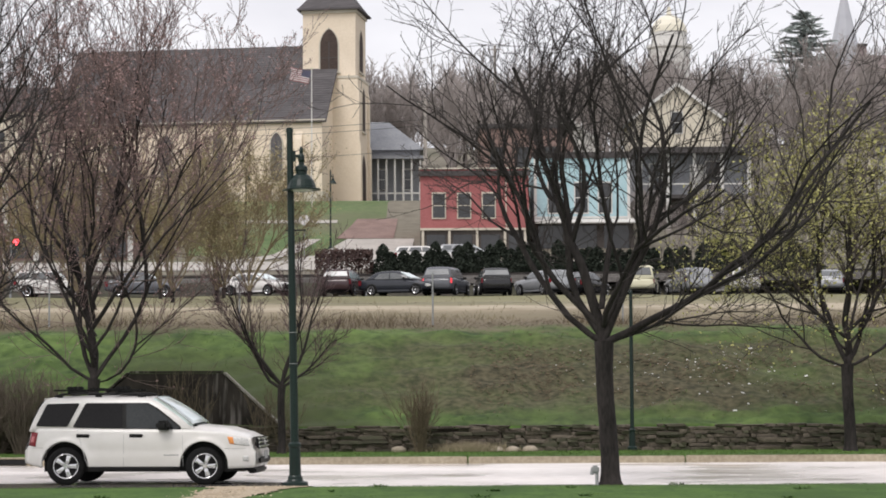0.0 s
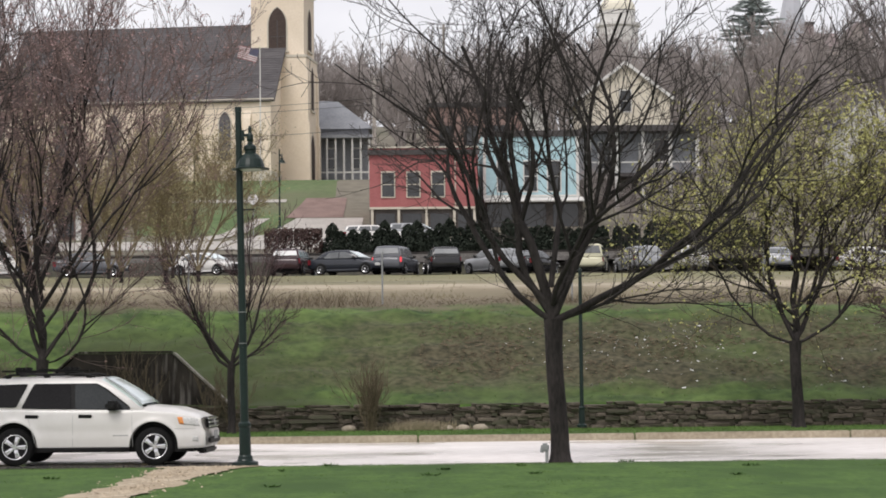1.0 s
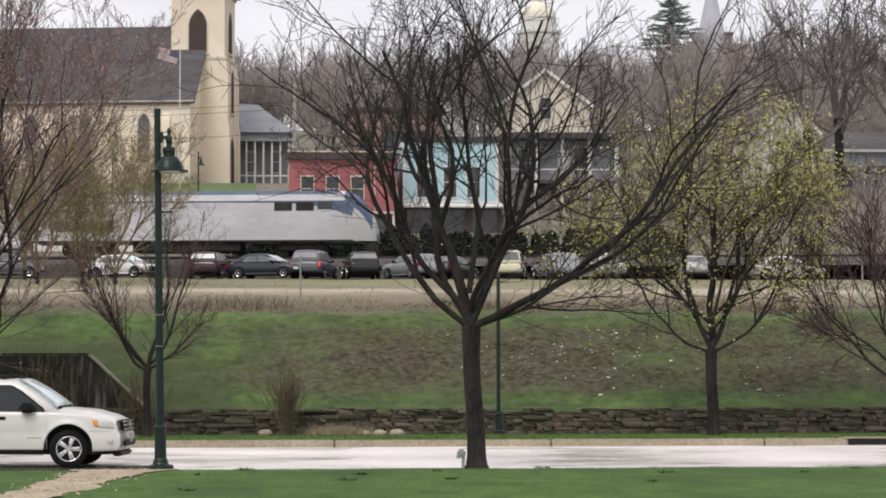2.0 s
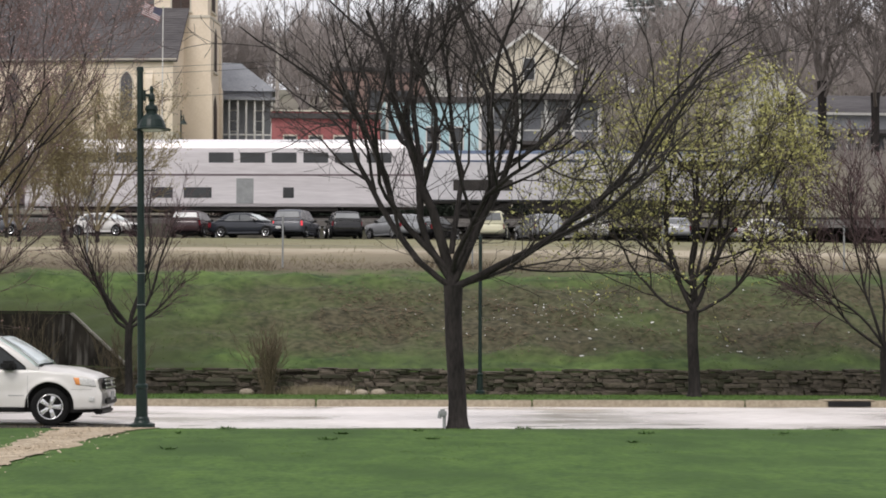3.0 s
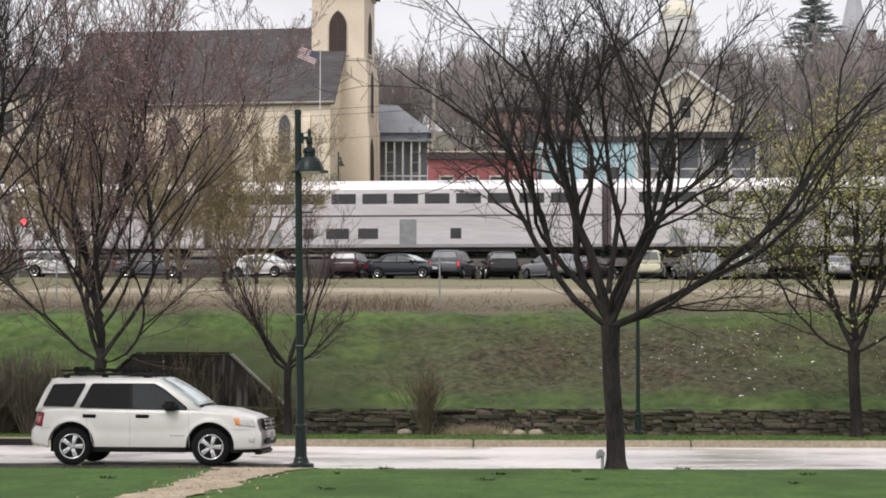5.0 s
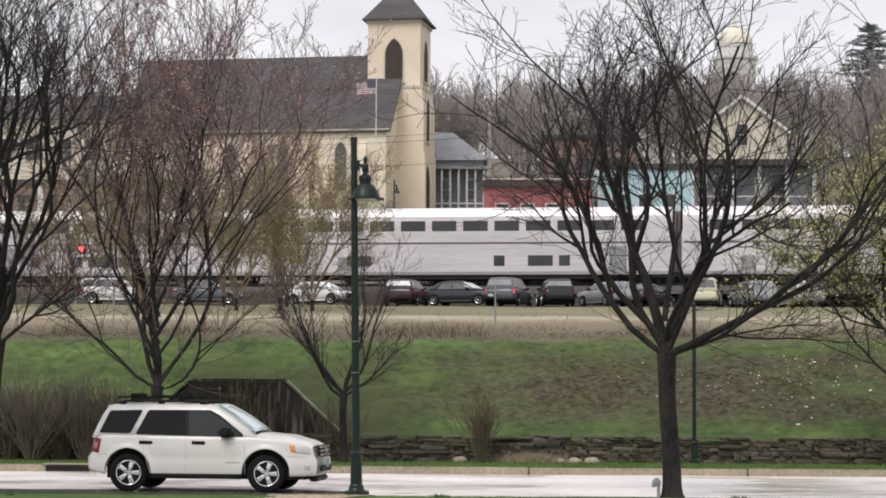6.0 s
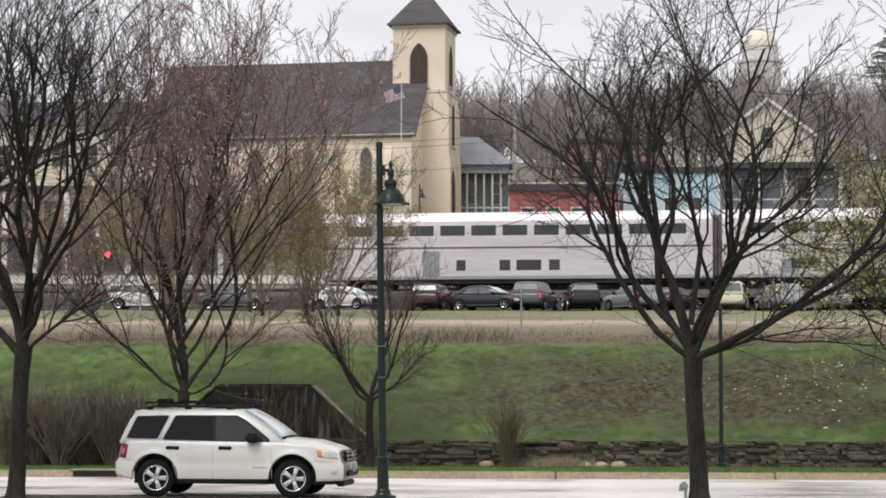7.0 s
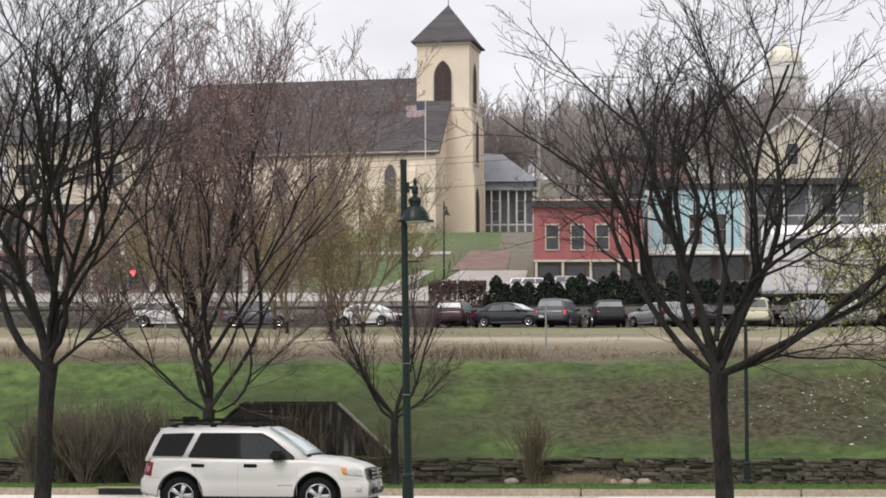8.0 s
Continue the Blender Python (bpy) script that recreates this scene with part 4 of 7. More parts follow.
def meter_post():
    t = thing("utility_post", pose(2.83, 36.9, 0.0), "small grey utility pedestal beside the tree", "utility post")
    part("pipe", rod(0.03, 0.03, -0.05, 0.26, 10, m=pose(0.04, 0, 0)), GALV, t)
    part("head", box(-0.06, 0.08, -0.06, 0.06, 0.22, 0.36, 0.03), GALV, t)
    part("spout", rod(0.035, 0.035, 0.0, 0.12, 10, m=pose(-0.05, 0, 0.2, 0, 10, 0)), GALV, t)


meter_post()


# ---- cars ----
def build_car(name, label, m, paint, L=4.44, W=1.81, H=1.7, style="suv", group="", lit=False):
    t = thing(name, m, label, "car", group)
    k, w = L / 4.44, W / 2
    glass = CAR_GLASS
    belt = 1.02 if style == "suv" else 0.93
    nose = belt - 0.02 if style == "suv" else belt - 0.12

    def sec(x, ww, zb, zs, zt):
        ww *= w / 0.905
        return (x * k, [(0, zb), (ww * 0.88, zb), (ww * 0.985, zb + 0.1), (ww, zb + 0.3), (ww * 0.985, zs - 0.1), (ww * 0.94, zs - 0.01), (ww * 0.8, zs + 0.02), (0, zt)])
    dz = belt - 1.02
    dn = nose - 1.0
    body = loft([sec(-2.22, 0.76, 0.46, 0.80 + dz, 0.84 + dz), sec(-2.17, 0.84, 0.38, 0.95 + dz, 0.99 + dz), sec(-1.95, 0.885, 0.33, 1.03 + dz, 1.05 + dz),
                 sec(-1.34, 0.905, 0.31, 1.03 + dz, 1.05 + dz), (sec(0.0, 0.895, 0.30, 1.02 + dz, 1.05 + dz)), sec(0.85, 0.9, 0.30, 1.0 + dz, 1.06 + dz),
                 sec(1.28, 0.905, 0.31, 0.99 + dn, 1.07 + dn), sec(1.65, 0.895, 0.33, 0.975 + dn, 1.045 + dn), sec(1.95, 0.87, 0.34, 0.945 + dn, 1.0 + dn),
                 sec(2.1, 0.825, 0.35, 0.90 + dn, 0.95 + dn), sec(2.18, 0.78, 0.37, 0.82 + dn, 0.87 + dn), sec(2.22, 0.71, 0.40, 0.73 + dn, 0.77 + dn)])
    body = part("body", body, paint, t, smooth=True)
    if style == "suv":
        stations = [(-2.13, 0.05), (-1.98, 0.80), (-1.78, 0.97), (-0.6, 1.0), (0.1, 0.985), (0.3, 0.93), (0.98, 0.06)]
    elif style == "van":
        stations = [(-2.15, 0.05), (-2.05, 0.85), (-1.9, 0.97), (-0.4, 1.0), (0.3, 0.98), (0.5, 0.92), (1.25, 0.06)]
    else:
        stations = [(-1.75, 0.05), (-1.15, 0.82), (-0.9, 0.95), (-0.3, 1.0), (0.05, 0.96), (0.25, 0.88), (1.05, 0.06)]
    y0, y1, z0 = w - 0.055, w - 0.235, belt - 0.01

    def side_y(z):
        return y0 + (y1 - y0) * (z - z0) / (H - z0)
    gh = []
    for x, s in stations:
        z = z0 + (H - 0.06 - z0) * s
        zm = (z0 + z) / 2
        gh.append((x * k, [(0, z0), (y0, z0), (side_y(zm) + 0.01, zm), (side_y(z), z - 0.015), (side_y(z) - 0.1, z + 0.03 * s), (0, z + 0.06 * s)]))
    roof = part("cabin", loft(gh), paint, t, smooth=True)

    def pane(nm, pts, mat, parent):
        """A side window from (x, share of the cabin's height)."""
        for sgn in (-1, 1):
            v = []
            for x, s in pts:
                z = z0 + (H - 0.06 - z0) * s
                v.append((x * k, sgn * (side_y(z) + 0.017), z))
            for x, s in pts:
                z = z0 + (H - 0.06 - z0) * s
                v.append((x * k, sgn * (side_y(z) - 0.03), z))
            n = len(pts)
            fc = [tuple(range(n)) if sgn < 0 else tuple(range(n))[::-1]] + [(i, (i + 1) % n, n + (i + 1) % n, n + i) for i in range(n)]
            mesh_part(nm, v, fc, mat, parent)
    if style == "sedan":
        pane("side_window", [(-1.2, 0.10), (-0.95, 0.72), (-0.35, 0.84), (-0.33, 0.08)], glass, roof)
        pane("side_window", [(-0.27, 0.08), (-0.29, 0.84), (0.08, 0.80), (0.78, 0.12)], glass, roof)
    else:
        e = 0.27 if style == "van" else 0.0
        pane("rear_quarter_window", [(-1.98, 0.12), (-1.80, 0.80), (-1.14, 0.84), (-1.33, 0.10)], glass, roof)
        pane("side_window", [(-1.21, 0.08), (-1.01, 0.84), (-0.30, 0.86), (-0.25, 0.06)], glass, roof)
        pane("side_window", [(-0.19, 0.06), (-0.24, 0.86), (0.18 + e, 0.83), (0.80 + e, 0.14), (0.80 + e, 0.06)], glass, roof)
    (xa, sa), (xb, sb) = stations[-2], stations[-1]
    def screen(nm, fa, fb, xa, sa, xb, sb, mat, out):
        v = []
        for s_, f_ in ((fa, 0), (fb, 1)):
            x = (xb + (xa - xb) * s_) * k
            z = z0 + (H - 0.06 - z0) * (sb + (sa - sb) * s_)
            yy = side_y(z) - 0.085
            v += [(x + out, -yy, z + 0.035), (x + out, yy, z + 0.035)]
        v += [(a - out, b, c - 0.03) for a, b, c in v]
        mesh_part(nm, v, [(0, 1, 3, 2), (4, 6, 7, 5), (0, 4, 5, 1), (2, 3, 7, 6), (0, 2, 6, 4), (1, 5, 7, 3)], mat, roof)
    screen("windscreen", 0.1, 0.97, xa, sa, xb, sb, SKY_SCREEN, 0.03)
    (xa, sa), (xb, sb) = stations[1], stations[0]
    screen("rear_window", 0.25, 0.95, xa, sa, xb, sb, SKY_GLASS if style == "suv" else glass, -0.03)
    r = 0.345 if style != "sedan" else 0.32
    gap = 0.045
    for ax in (-1.36 * k, 1.31 * k):
        for sgn in (-1, 1):
            turn = pose(ax, sgn * (w - 0.02), r, 90, 0, 0)
            arc = [math.radians(-14 + 208 * i / 26) for i in range(27)]
            part("wheel_arch", prism([((r + gap + 0.01) * math.cos(a), (r + gap + 0.01) * math.sin(a)) for a in arc], 0.06, "y", -0.03), BLACK_PLASTIC, t, m=pose(ax, sgn * (w - 0.03), r + 0.01))
            flare = bmesh.new()
            rings = []
            for i in range(19):
                a = math.pi * (i / 18 * 1.16 - 0.08)
                ring = []
                for rr, yy in ((r + gap, 0.0), (r + gap + 0.003, 0.003), (r + gap + 0.012, 0.002), (r + gap + 0.02, -0.012)):
                    ring.append(flare.verts.new((rr * math.cos(a), -sgn * -yy, rr * math.sin(a))))
                rings.append(ring)
            for a_, b_ in zip(rings, rings[1:]):
                for i in range(3):
                    flare.faces.new((a_[i], a_[i + 1], b_[i + 1], b_[i]))
            bmesh.ops.recalc_face_normals(flare, faces=flare.faces)
            part("fender_flare", flare, paint, t, m=pose(ax, sgn * (w - 0.004), r + 0.01), smooth=True)
            wheel = new("wheel")
            wheel.parent, wheel.matrix_basis = t, turn
            part("tyre", lathe([(r - 0.1, -0.1), (r - 0.03, -0.115), (r, -0.08), (r, 0.06), (r - 0.035, 0.085), (r - 0.11, 0.08)], 28), TYRE, wheel)
            out = -0.118 if sgn > 0 else 0.088
            d = -1 if sgn > 0 else 1
            part("rim", lathe([(r - 0.117, -0.01), (r - 0.112, 0.012), (r - 0.135, 0.0), (r - 0.145, -0.01)], 28), CHROME, wheel, m=pose(0, 0, out))
            part("brake_disc", rod(r - 0.13, r - 0.13, -0.01, 0.0, 24), BLACK_PLASTIC, wheel, m=pose(0, 0, out - d * 0.004))
            part("hub", rod(0.06, 0.05, -0.012, 0.012, 16), CHROME, wheel, m=pose(0, 0, out + d * 0.015))
    hz = nose - 0.24
    for sgn in (-1, 1):
        hl = bmesh.new()
        box(-0.19, 0.14, -0.03, 0.035, -0.08, 0.09, 0.035, bm=hl)
        part("headlight", hl, CLEAR_LENS, t, m=pose(2.04 * k, sgn * (w - 0.06), hz, 0, 0, -sgn * 22))
        part("tail_light", box(-0.12, 0.1, -0.03, 0.03, -0.17, 0.14, 0.03), LIT_TAIL if lit else RED_LENS, t, m=pose(-2.07 * k, sgn * (w - 0.045), belt - 0.17, 0, 0, sgn * 12))
        part("door_mirror", box(-0.07, 0.07, -0.1, 0.1, -0.07, 0.08, 0.04), BLACK_PLASTIC, t, m=pose(0.62 * k, sgn * (w + 0.04), belt + 0.07))
    part("front_bumper", box(-0.03, 0.06, -w + 0.22, w - 0.22, -0.06, 0.05, 0.02), BLACK_PLASTIC, t, m=pose(2.185 * k, 0, 0.44))
    part("grille", box(-0.05, 0.03, -0.52, 0.52, -0.11, 0.11, 0.02), BLACK_PLASTIC, t, m=pose(2.205 * k, 0, hz - 0.01))
    for sgn in (-1, 1):
        part("rocker", box(-1.0 * k, 0.9 * k, -0.02, 0.02, -0.06, 0.05, 0.015), paint, t, m=pose(0, sgn * (w - 0.035), 0.29))
    part("underbody", box(-1.7 * k, 1.7 * k, -w + 0.2, w - 0.2, 0.2, 0.34), BLACK_PLASTIC, t)
    return t


# ---- the white car beside the street ----
SUV_ARCHES = ((-1.325, 0.345), (1.235, 0.345))


def ramp_at(x, table):
    """A smooth value at x from (x, value) pairs."""
    for (x0, a), (x1, b) in zip(table, table[1:]):
        if x <= x1:
            s = min(1.0, max(0.0, (x - x0) / (x1 - x0)))
            return a + (b - a) * (s * s * (3 - 2 * s) * 0.5 + s * 0.5)
    return table[-1][1]


def suv_point(x, z, sgn, out=0.0):
    """A point of the car's flank: x along the car, z its height."""
    half = ramp_at(x, ((-2.14, 0.80), (-1.95, 0.875), (-1.5, 0.9), (1.4, 0.9), (1.8, 0.865), (2.0, 0.82), (2.14, 0.745)))
    y = half - 0.035 * max(0.0, (0.55 - z) / 0.3) ** 2 - 0.05 * max(0.0, (z - 0.78) / 0.28) ** 2 - 0.008 * math.exp(-((z - 0.62) / 0.05) ** 2)
    for ax, r in SUV_ARCHES:
        d = math.hypot(x - ax, z - r) - 0.45
        y += 0.028 * math.exp(-(max(0.0, d) / 0.07) ** 2) * (1 if abs(x) < 1.95 else 0.4)
    front = ramp_at(z, ((0.25, 2.13), (0.36, 2.20), (0.46, 2.22), (0.60, 2.215), (0.66, 2.17), (0.84, 2.13), (0.91, 2.07), (1.1, 2.0)))
    rear = ramp_at(z, ((0.30, -2.05), (0.42, -2.12), (0.64, -2.12), (0.70, -2.055), (1.1, -1.99)))
    if x > 1.5:
        s = (x - 1.5) / 0.64
        x = 1.5 + s * (front - 1.5) - 0.13 * s * s * (y / 0.9) ** 4
    if x < -1.7:
        s = (-1.7 - x) / 0.44
        x = -1.7 + s * (rear + 1.7) + 0.05 * s * s * (y / 0.9) ** 4
    return Vector((x, sgn * (y + out), z))


def suv_patch(name, corners, material, parent, sgn, out=0.01, label="", n=5):
    """A thin piece that lies on the flank between four (x, z) corners."""
    v, f = [], []
    for lift in (out, -0.02):
        for i in range(n + 1):
            for j in range(n + 1):
                s, t = i / n, j / n
                x = (corners[0][0] * (1 - s) + corners[1][0] * s) * (1 - t) + (corners[3][0] * (1 - s) + corners[2][0] * s) * t
                z = (corners[0][1] * (1 - s) + corners[1][1] * s) * (1 - t) + (corners[3][1] * (1 - s) + corners[2][1] * s) * t
                edge = 0.4 if i in (0, n) or j in (0, n) else 1.0
                v.append(suv_point(x, z, sgn, lift * edge if lift > 0 else lift))
    m, k = n + 1, (n + 1) ** 2
    for i in range(n):
        for j in range(n):
            a = i * m + j
            f.append((a, a + 1, a + m + 1, a + m))
    rim = [i * m for i in range(n + 1)] + [n * m + j for j in range(1, n + 1)] + [i * m + n for i in range(n - 1, -1, -1)] + list(range(n - 1, 0, -1))
    f += [(rim[i], rim[(i + 1) % len(rim)], k + rim[(i + 1) % len(rim)], k + rim[i]) for i in range(len(rim))]
    return mesh_part(name, v, f, material, parent, label, smooth=True)


def suv_body(t):
    xs = set(np.linspace(-2.14, 2.14, 48).round(4).tolist())
    for ax, r in SUV_ARCHES:
        xs.update((ax + 0.435 * math.cos(math.pi * i / 24) for i in range(25)))
    xs = sorted(xs)
    v, f = [], []
    rows, tops = 13, 7
    for x in xs:
        zb = ramp_at(x, ((-2.14, 0.40), (-1.9, 0.34), (-1.7, 0.30), (1.7, 0.30), (2.14, 0.31)))
        for ax, r in SUV_ARCHES:
            if abs(x - ax) < 0.4351:
                zb = max(zb, r + 0.012 + math.sqrt(max(0.0, 0.435 ** 2 - (x - ax) ** 2)))
        zt = ramp_at(x, ((-2.14, 0.98), (-1.9, 1.04), (0.0, 1.02), (0.9, 1.01), (1.5, 0.965), (1.9, 0.905), (2.14, 0.84)))
        crown = ramp_at(x, ((-2.14, 0.0), (0.5, 0.02), (0.95, 0.085), (1.6, 0.08), (2.0, 0.05), (2.14, 0.02)))
        half = []
        lip = suv_point(x, zb, 1, -0.07)
        half.append(lip)
        for j in range(rows):
            z = zb + (zt - 0.03 - zb) * j / (rows - 1)
            half.append(suv_point(x, z, 1))
        e = suv_point(x, zt - 0.03, 1)
        half.append(Vector((e.x, e.y - 0.02, zt - 0.008)))
        for j in range(tops):
            s = j / (tops - 1)
            half.append(Vector((e.x + (0.05 * s if x > 1.9 else 0), (e.y - 0.06) * (1 - s), zt + crown * min(1, s * 3.2) ** 0.7 * (0.9 + 0.1 * s))))
        v += half + [Vector((p.x, -p.y, p.z)) for p in half[-2::-1]]
    m = 2 * (1 + rows + 1 + tops) - 1
    for i in range(len(xs) - 1):
        for j in range(m - 1):
            a = i * m + j
            f.append((a, a + 1, a + m + 1, a + m))
    f.append(tuple(range(m)))
    f.append(tuple(range((len(xs) - 1) * m, len(xs) * m))[::-1])
    return mesh_part("body", v, f, CAR_WHITE, t, smooth=True)


def suv_wheel(t, x, sgn, r):
    wheel = new("wheel")
    wheel.parent, wheel.matrix_basis = t, pose(x, sgn * 0.79, r, 90 if sgn < 0 else -90, 0, 12 if sgn < 0 else 0)
    part("tyre", lathe([(r - 0.125, -0.11), (r - 0.03, -0.115), (r, -0.085), (r, 0.07), (r - 0.012, 0.09), (r - 0.05, 0.108), (r - 0.12, 0.104)], 36), TYRE, wheel, smooth=True)
    rim = bmesh.new()
    n, ring = 36, []
    for rr, z in ((r - 0.118, 0.09), (r - 0.113, 0.108), (r - 0.125, 0.112), (r - 0.142, 0.098), (r - 0.15, 0.04)):
        ring.append([rim.verts.new((rr * math.cos(2 * math.pi * i / n), rr * math.sin(2 * math.pi * i / n), z)) for i in range(n)])
    for a, b in zip(ring, ring[1:]):
        for i in range(n):
            rim.faces.new((a[i], a[(i + 1) % n], b[(i + 1) % n], b[i]))
    part("rim", rim, CHROME, wheel, "bright alloy rim", smooth=True)
    part("brake_disc", rod(r - 0.148, r - 0.148, 0.02, 0.035, 28), BLACK_PLASTIC, wheel)
    for i in range(5):
        b = bmesh.new()
        outline = ((0.03, 0.036, 0.098), (0.10, 0.033, 0.112), (r - 0.165, 0.042, 0.108), (r - 0.135, 0.055, 0.098))
        up = [[b.verts.new((x0, s * h, z)) for s in (-1, -0.35, 0.35, 1)] for x0, h, z in outline]
        dn = [[b.verts.new((x0, s * h, z - 0.03)) for s in (-1, 1)] for x0, h, z in outline]
        for a, c, d, e in zip(up, up[1:], dn, dn[1:]):
            a[1].co.z = a[2].co.z = a[1].co.z + 0.004
            for q in range(3):
                b.faces.new((a[q], c[q], c[q + 1], a[q + 1]))
            b.faces.new((a[0], d[0], e[0], c[0]))
            b.faces.new((a[3], c[3], e[1], d[1]))
        part("spoke", b, CHROME, wheel, m=pose(0, 0, 0, 0, 0, 72 * i))
    part("hub", rod(0.05, 0.042, 0.09, 0.122, 18), CHROME, wheel)
    return wheel


def white_suv():
    t = thing("parked_car", pose(-5.31, 39.0, 0.0, 0, 0, -5), "white sport utility car with a black roof rack", "car")
    suv_body(t)
    # cabin: (x, share of the height), leaning in towards the roof
    z0, top = 1.0, 1.565
    stations = ((-2.0, 0.02), (-1.93, 0.35), (-1.84, 0.72), (-1.77, 0.90), (-1.65, 0.97), (-1.2, 0.995), (-0.6, 1.0), (0.0, 0.99), (0.16, 0.965), (0.30, 0.90), (0.44, 0.755), (0.72, 0.42), (1.02, 0.02))

    def side_y(z):
        return 0.835 - 0.17 * max(0.0, (z - z0) / (top - z0)) ** 1.1
    rings = []
    for x, s in stations:
        z = z0 + (top - z0) * s
        half = [(0, z0 - 0.03), (0.835, z0 - 0.03)] + [(side_y(z0 + (z - z0) * q), z0 + (z - z0) * q) for q in (0.35, 0.7, 0.93)]
        e = side_y(z)
        half += [(e - 0.02, z + 0.014), (e - 0.07, z + 0.032), (e * 0.5, z + 0.032 + 0.022 * s), (0, z + 0.032 + 0.03 * s)]
        rings.append((x, half))
    cabin = part("cabin", loft(rings), CAR_WHITE, t, smooth=True)

    def pane(nm, pts, mat, out=0.022, label=""):
        for sgn in (-1, 1):
            rnd = []
            for i, p in enumerate(pts):
                a, b, q = Vector(pts[i - 1]), Vector(p), Vector(pts[(i + 1) % len(pts)])
                for w in (0.0, 0.5, 1.0):
                    near, far = b + (a - b).normalized() * 0.035, b + (q - b).normalized() * 0.035
                    rnd.append(near * (1 - w) ** 2 + b * 2 * w * (1 - w) + far * w * w)
            v = [(p.x, sgn * (side_y(p.y) + out), p.y) for p in rnd] + [(p.x, sgn * (side_y(p.y) - 0.03), p.y) for p in rnd]
            n = len(rnd)
            fc = [tuple(range(n)) if sgn < 0 else tuple(range(n))[::-1]] + [(i, (i + 1) % n, n + (i + 1) % n, n + i) for i in range(n)]
            mesh_part(nm, v, fc, mat, cabin, label)
    pane("window_seal", [(-1.885, 1.07), (-1.71, 1.475), (-1.10, 1.49), (-1.30, 1.06)], BLACK_PLASTIC, 0.016)
    pane("rear_quarter_window", [(-1.86, 1.085), (-1.70, 1.46), (-1.125, 1.475), (-1.315, 1.075)], TINTED)
    pane("window_seal", [(-1.20, 1.045), (-0.99, 1.49), (0.17, 1.49), (0.36, 1.39), (0.80, 1.06), (0.81, 1.0)], BLACK_PLASTIC, 0.016)
    pane("side_window", [(-1.165, 1.06), (-0.985, 1.475), (-0.31, 1.48), (-0.275, 1.035)], TINTED)
    pane("side_window", [(-0.20, 1.03), (-0.235, 1.48), (0.155, 1.475), (0.335, 1.375), (0.775, 1.045), (0.785, 1.015)], FRONT_GLASS, label="clear front door glass")
    for nm, (xa, za), (xb, zb), ya, yb, mat in (("windscreen", (0.27, 1.575), (1.0, 1.095), 0.635, 0.80, SKY_SCREEN), ("rear_window", (-1.82, 1.50), (-1.985, 1.12), 0.60, 0.72, TINTED)):
        v, f, n = [], [], 8
        for lift in (0.012, -0.03):
            for i in range(n + 1):
                s = i / n
                bow = 0.03 * math.sin(math.pi * s)
                for j in range(n + 1):
                    w = 2 * j / n - 1
                    x = xa + (xb - xa) * s + (0.06 * (1 - w * w) if xb > 0 else 0.0) * s
                    v.append((x + (lift if xb > 0 else -lift), w * (ya + (yb - ya) * s), za + (zb - za) * s + bow + lift + 0.022 * (1 - w * w)))
        k, m = (n + 1) ** 2, n + 1
        for i in range(n):
            for j in range(n):
                a = i * m + j
                f.append((a, a + m, a + m + 1, a + 1) if xb > 0 else (a, a + 1, a + m + 1, a + m))
        rim = [i * m for i in range(m)] + [n * m + j for j in range(1, m)] + [i * m + n for i in range(n - 1, -1, -1)] + list(range(n - 1, 0, -1))
        f += [(rim[i], rim[(i + 1) % len(rim)], k + rim[(i + 1) % len(rim)], k + rim[i]) for i in range(len(rim))]
        mesh_part(nm, v, f, mat, cabin, smooth=True)
    part("spoiler", box(-0.08, 0.1, -0.58, 0.58, -0.012, 0.016, 0.008), CAR_WHITE, t, m=pose(-1.72, 0, 1.565, 0, -8, 0))
    part("underbody", box(-1.75, 1.95, -0.72, 0.72, 0.24, 0.5), BLACK_PLASTIC, t)
    for ax, r in SUV_ARCHES:
        for sgn in (-1, 1):
            arc = [radians(10 + 160 * i / 24) for i in range(25)]
            part("wheel_well", prism([(0.445 * math.cos(a), 0.445 * math.sin(a)) for a in arc], 0.3, "y", -0.15), BLACK_PLASTIC, t, m=pose(ax, sgn * 0.5, r + 0.012))
            suv_wheel(t, ax, sgn, r)
    for sgn in (-1, 1):
        suv_patch("rocker", [(-0.875, 0.245), (0.79, 0.245), (0.795, 0.335), (-0.88, 0.335)], BLACK_PLASTIC, t, sgn, 0.012, "black sill panel")
        lamp = suv_patch("headlight", [(1.77, 0.735), (2.10, 0.70), (2.09, 0.835), (1.72, 0.875)], CLEAR_LENS, t, sgn, 0.012)
        suv_patch("turn_signal", [(1.715, 0.745), (1.815, 0.735), (1.80, 0.868), (1.68, 0.872)], AMBER, lamp, sgn, 0.019, "amber lens")
        tail = suv_patch("tail_light", [(-2.13, 0.72), (-1.93, 0.70), (-1.90, 0.955), (-2.12, 0.97)], RED_LENS, t, sgn, 0.016)
        suv_patch("reversing_lens", [(-2.09, 0.77), (-1.975, 0.765), (-1.96, 0.895), (-2.09, 0.90)], PINK_LENS, tail, sgn, 0.024)
        for x in (-0.98, 0.0):
            recess = suv_patch("handle_recess", [(x - 0.135, 0.865), (x + 0.1, 0.86), (x + 0.1, 0.925), (x - 0.135, 0.93)], BLACK_PLASTIC, t, sgn, 0.004)
            p = suv_point(x, 0.90, sgn)
            part("door_handle", box(-0.12, 0.12, -0.014, 0.02, -0.02, 0.02, 0.012), BLACK_PLASTIC, recess, m=pose(x, p.y + sgn * 0.018, 0.9))
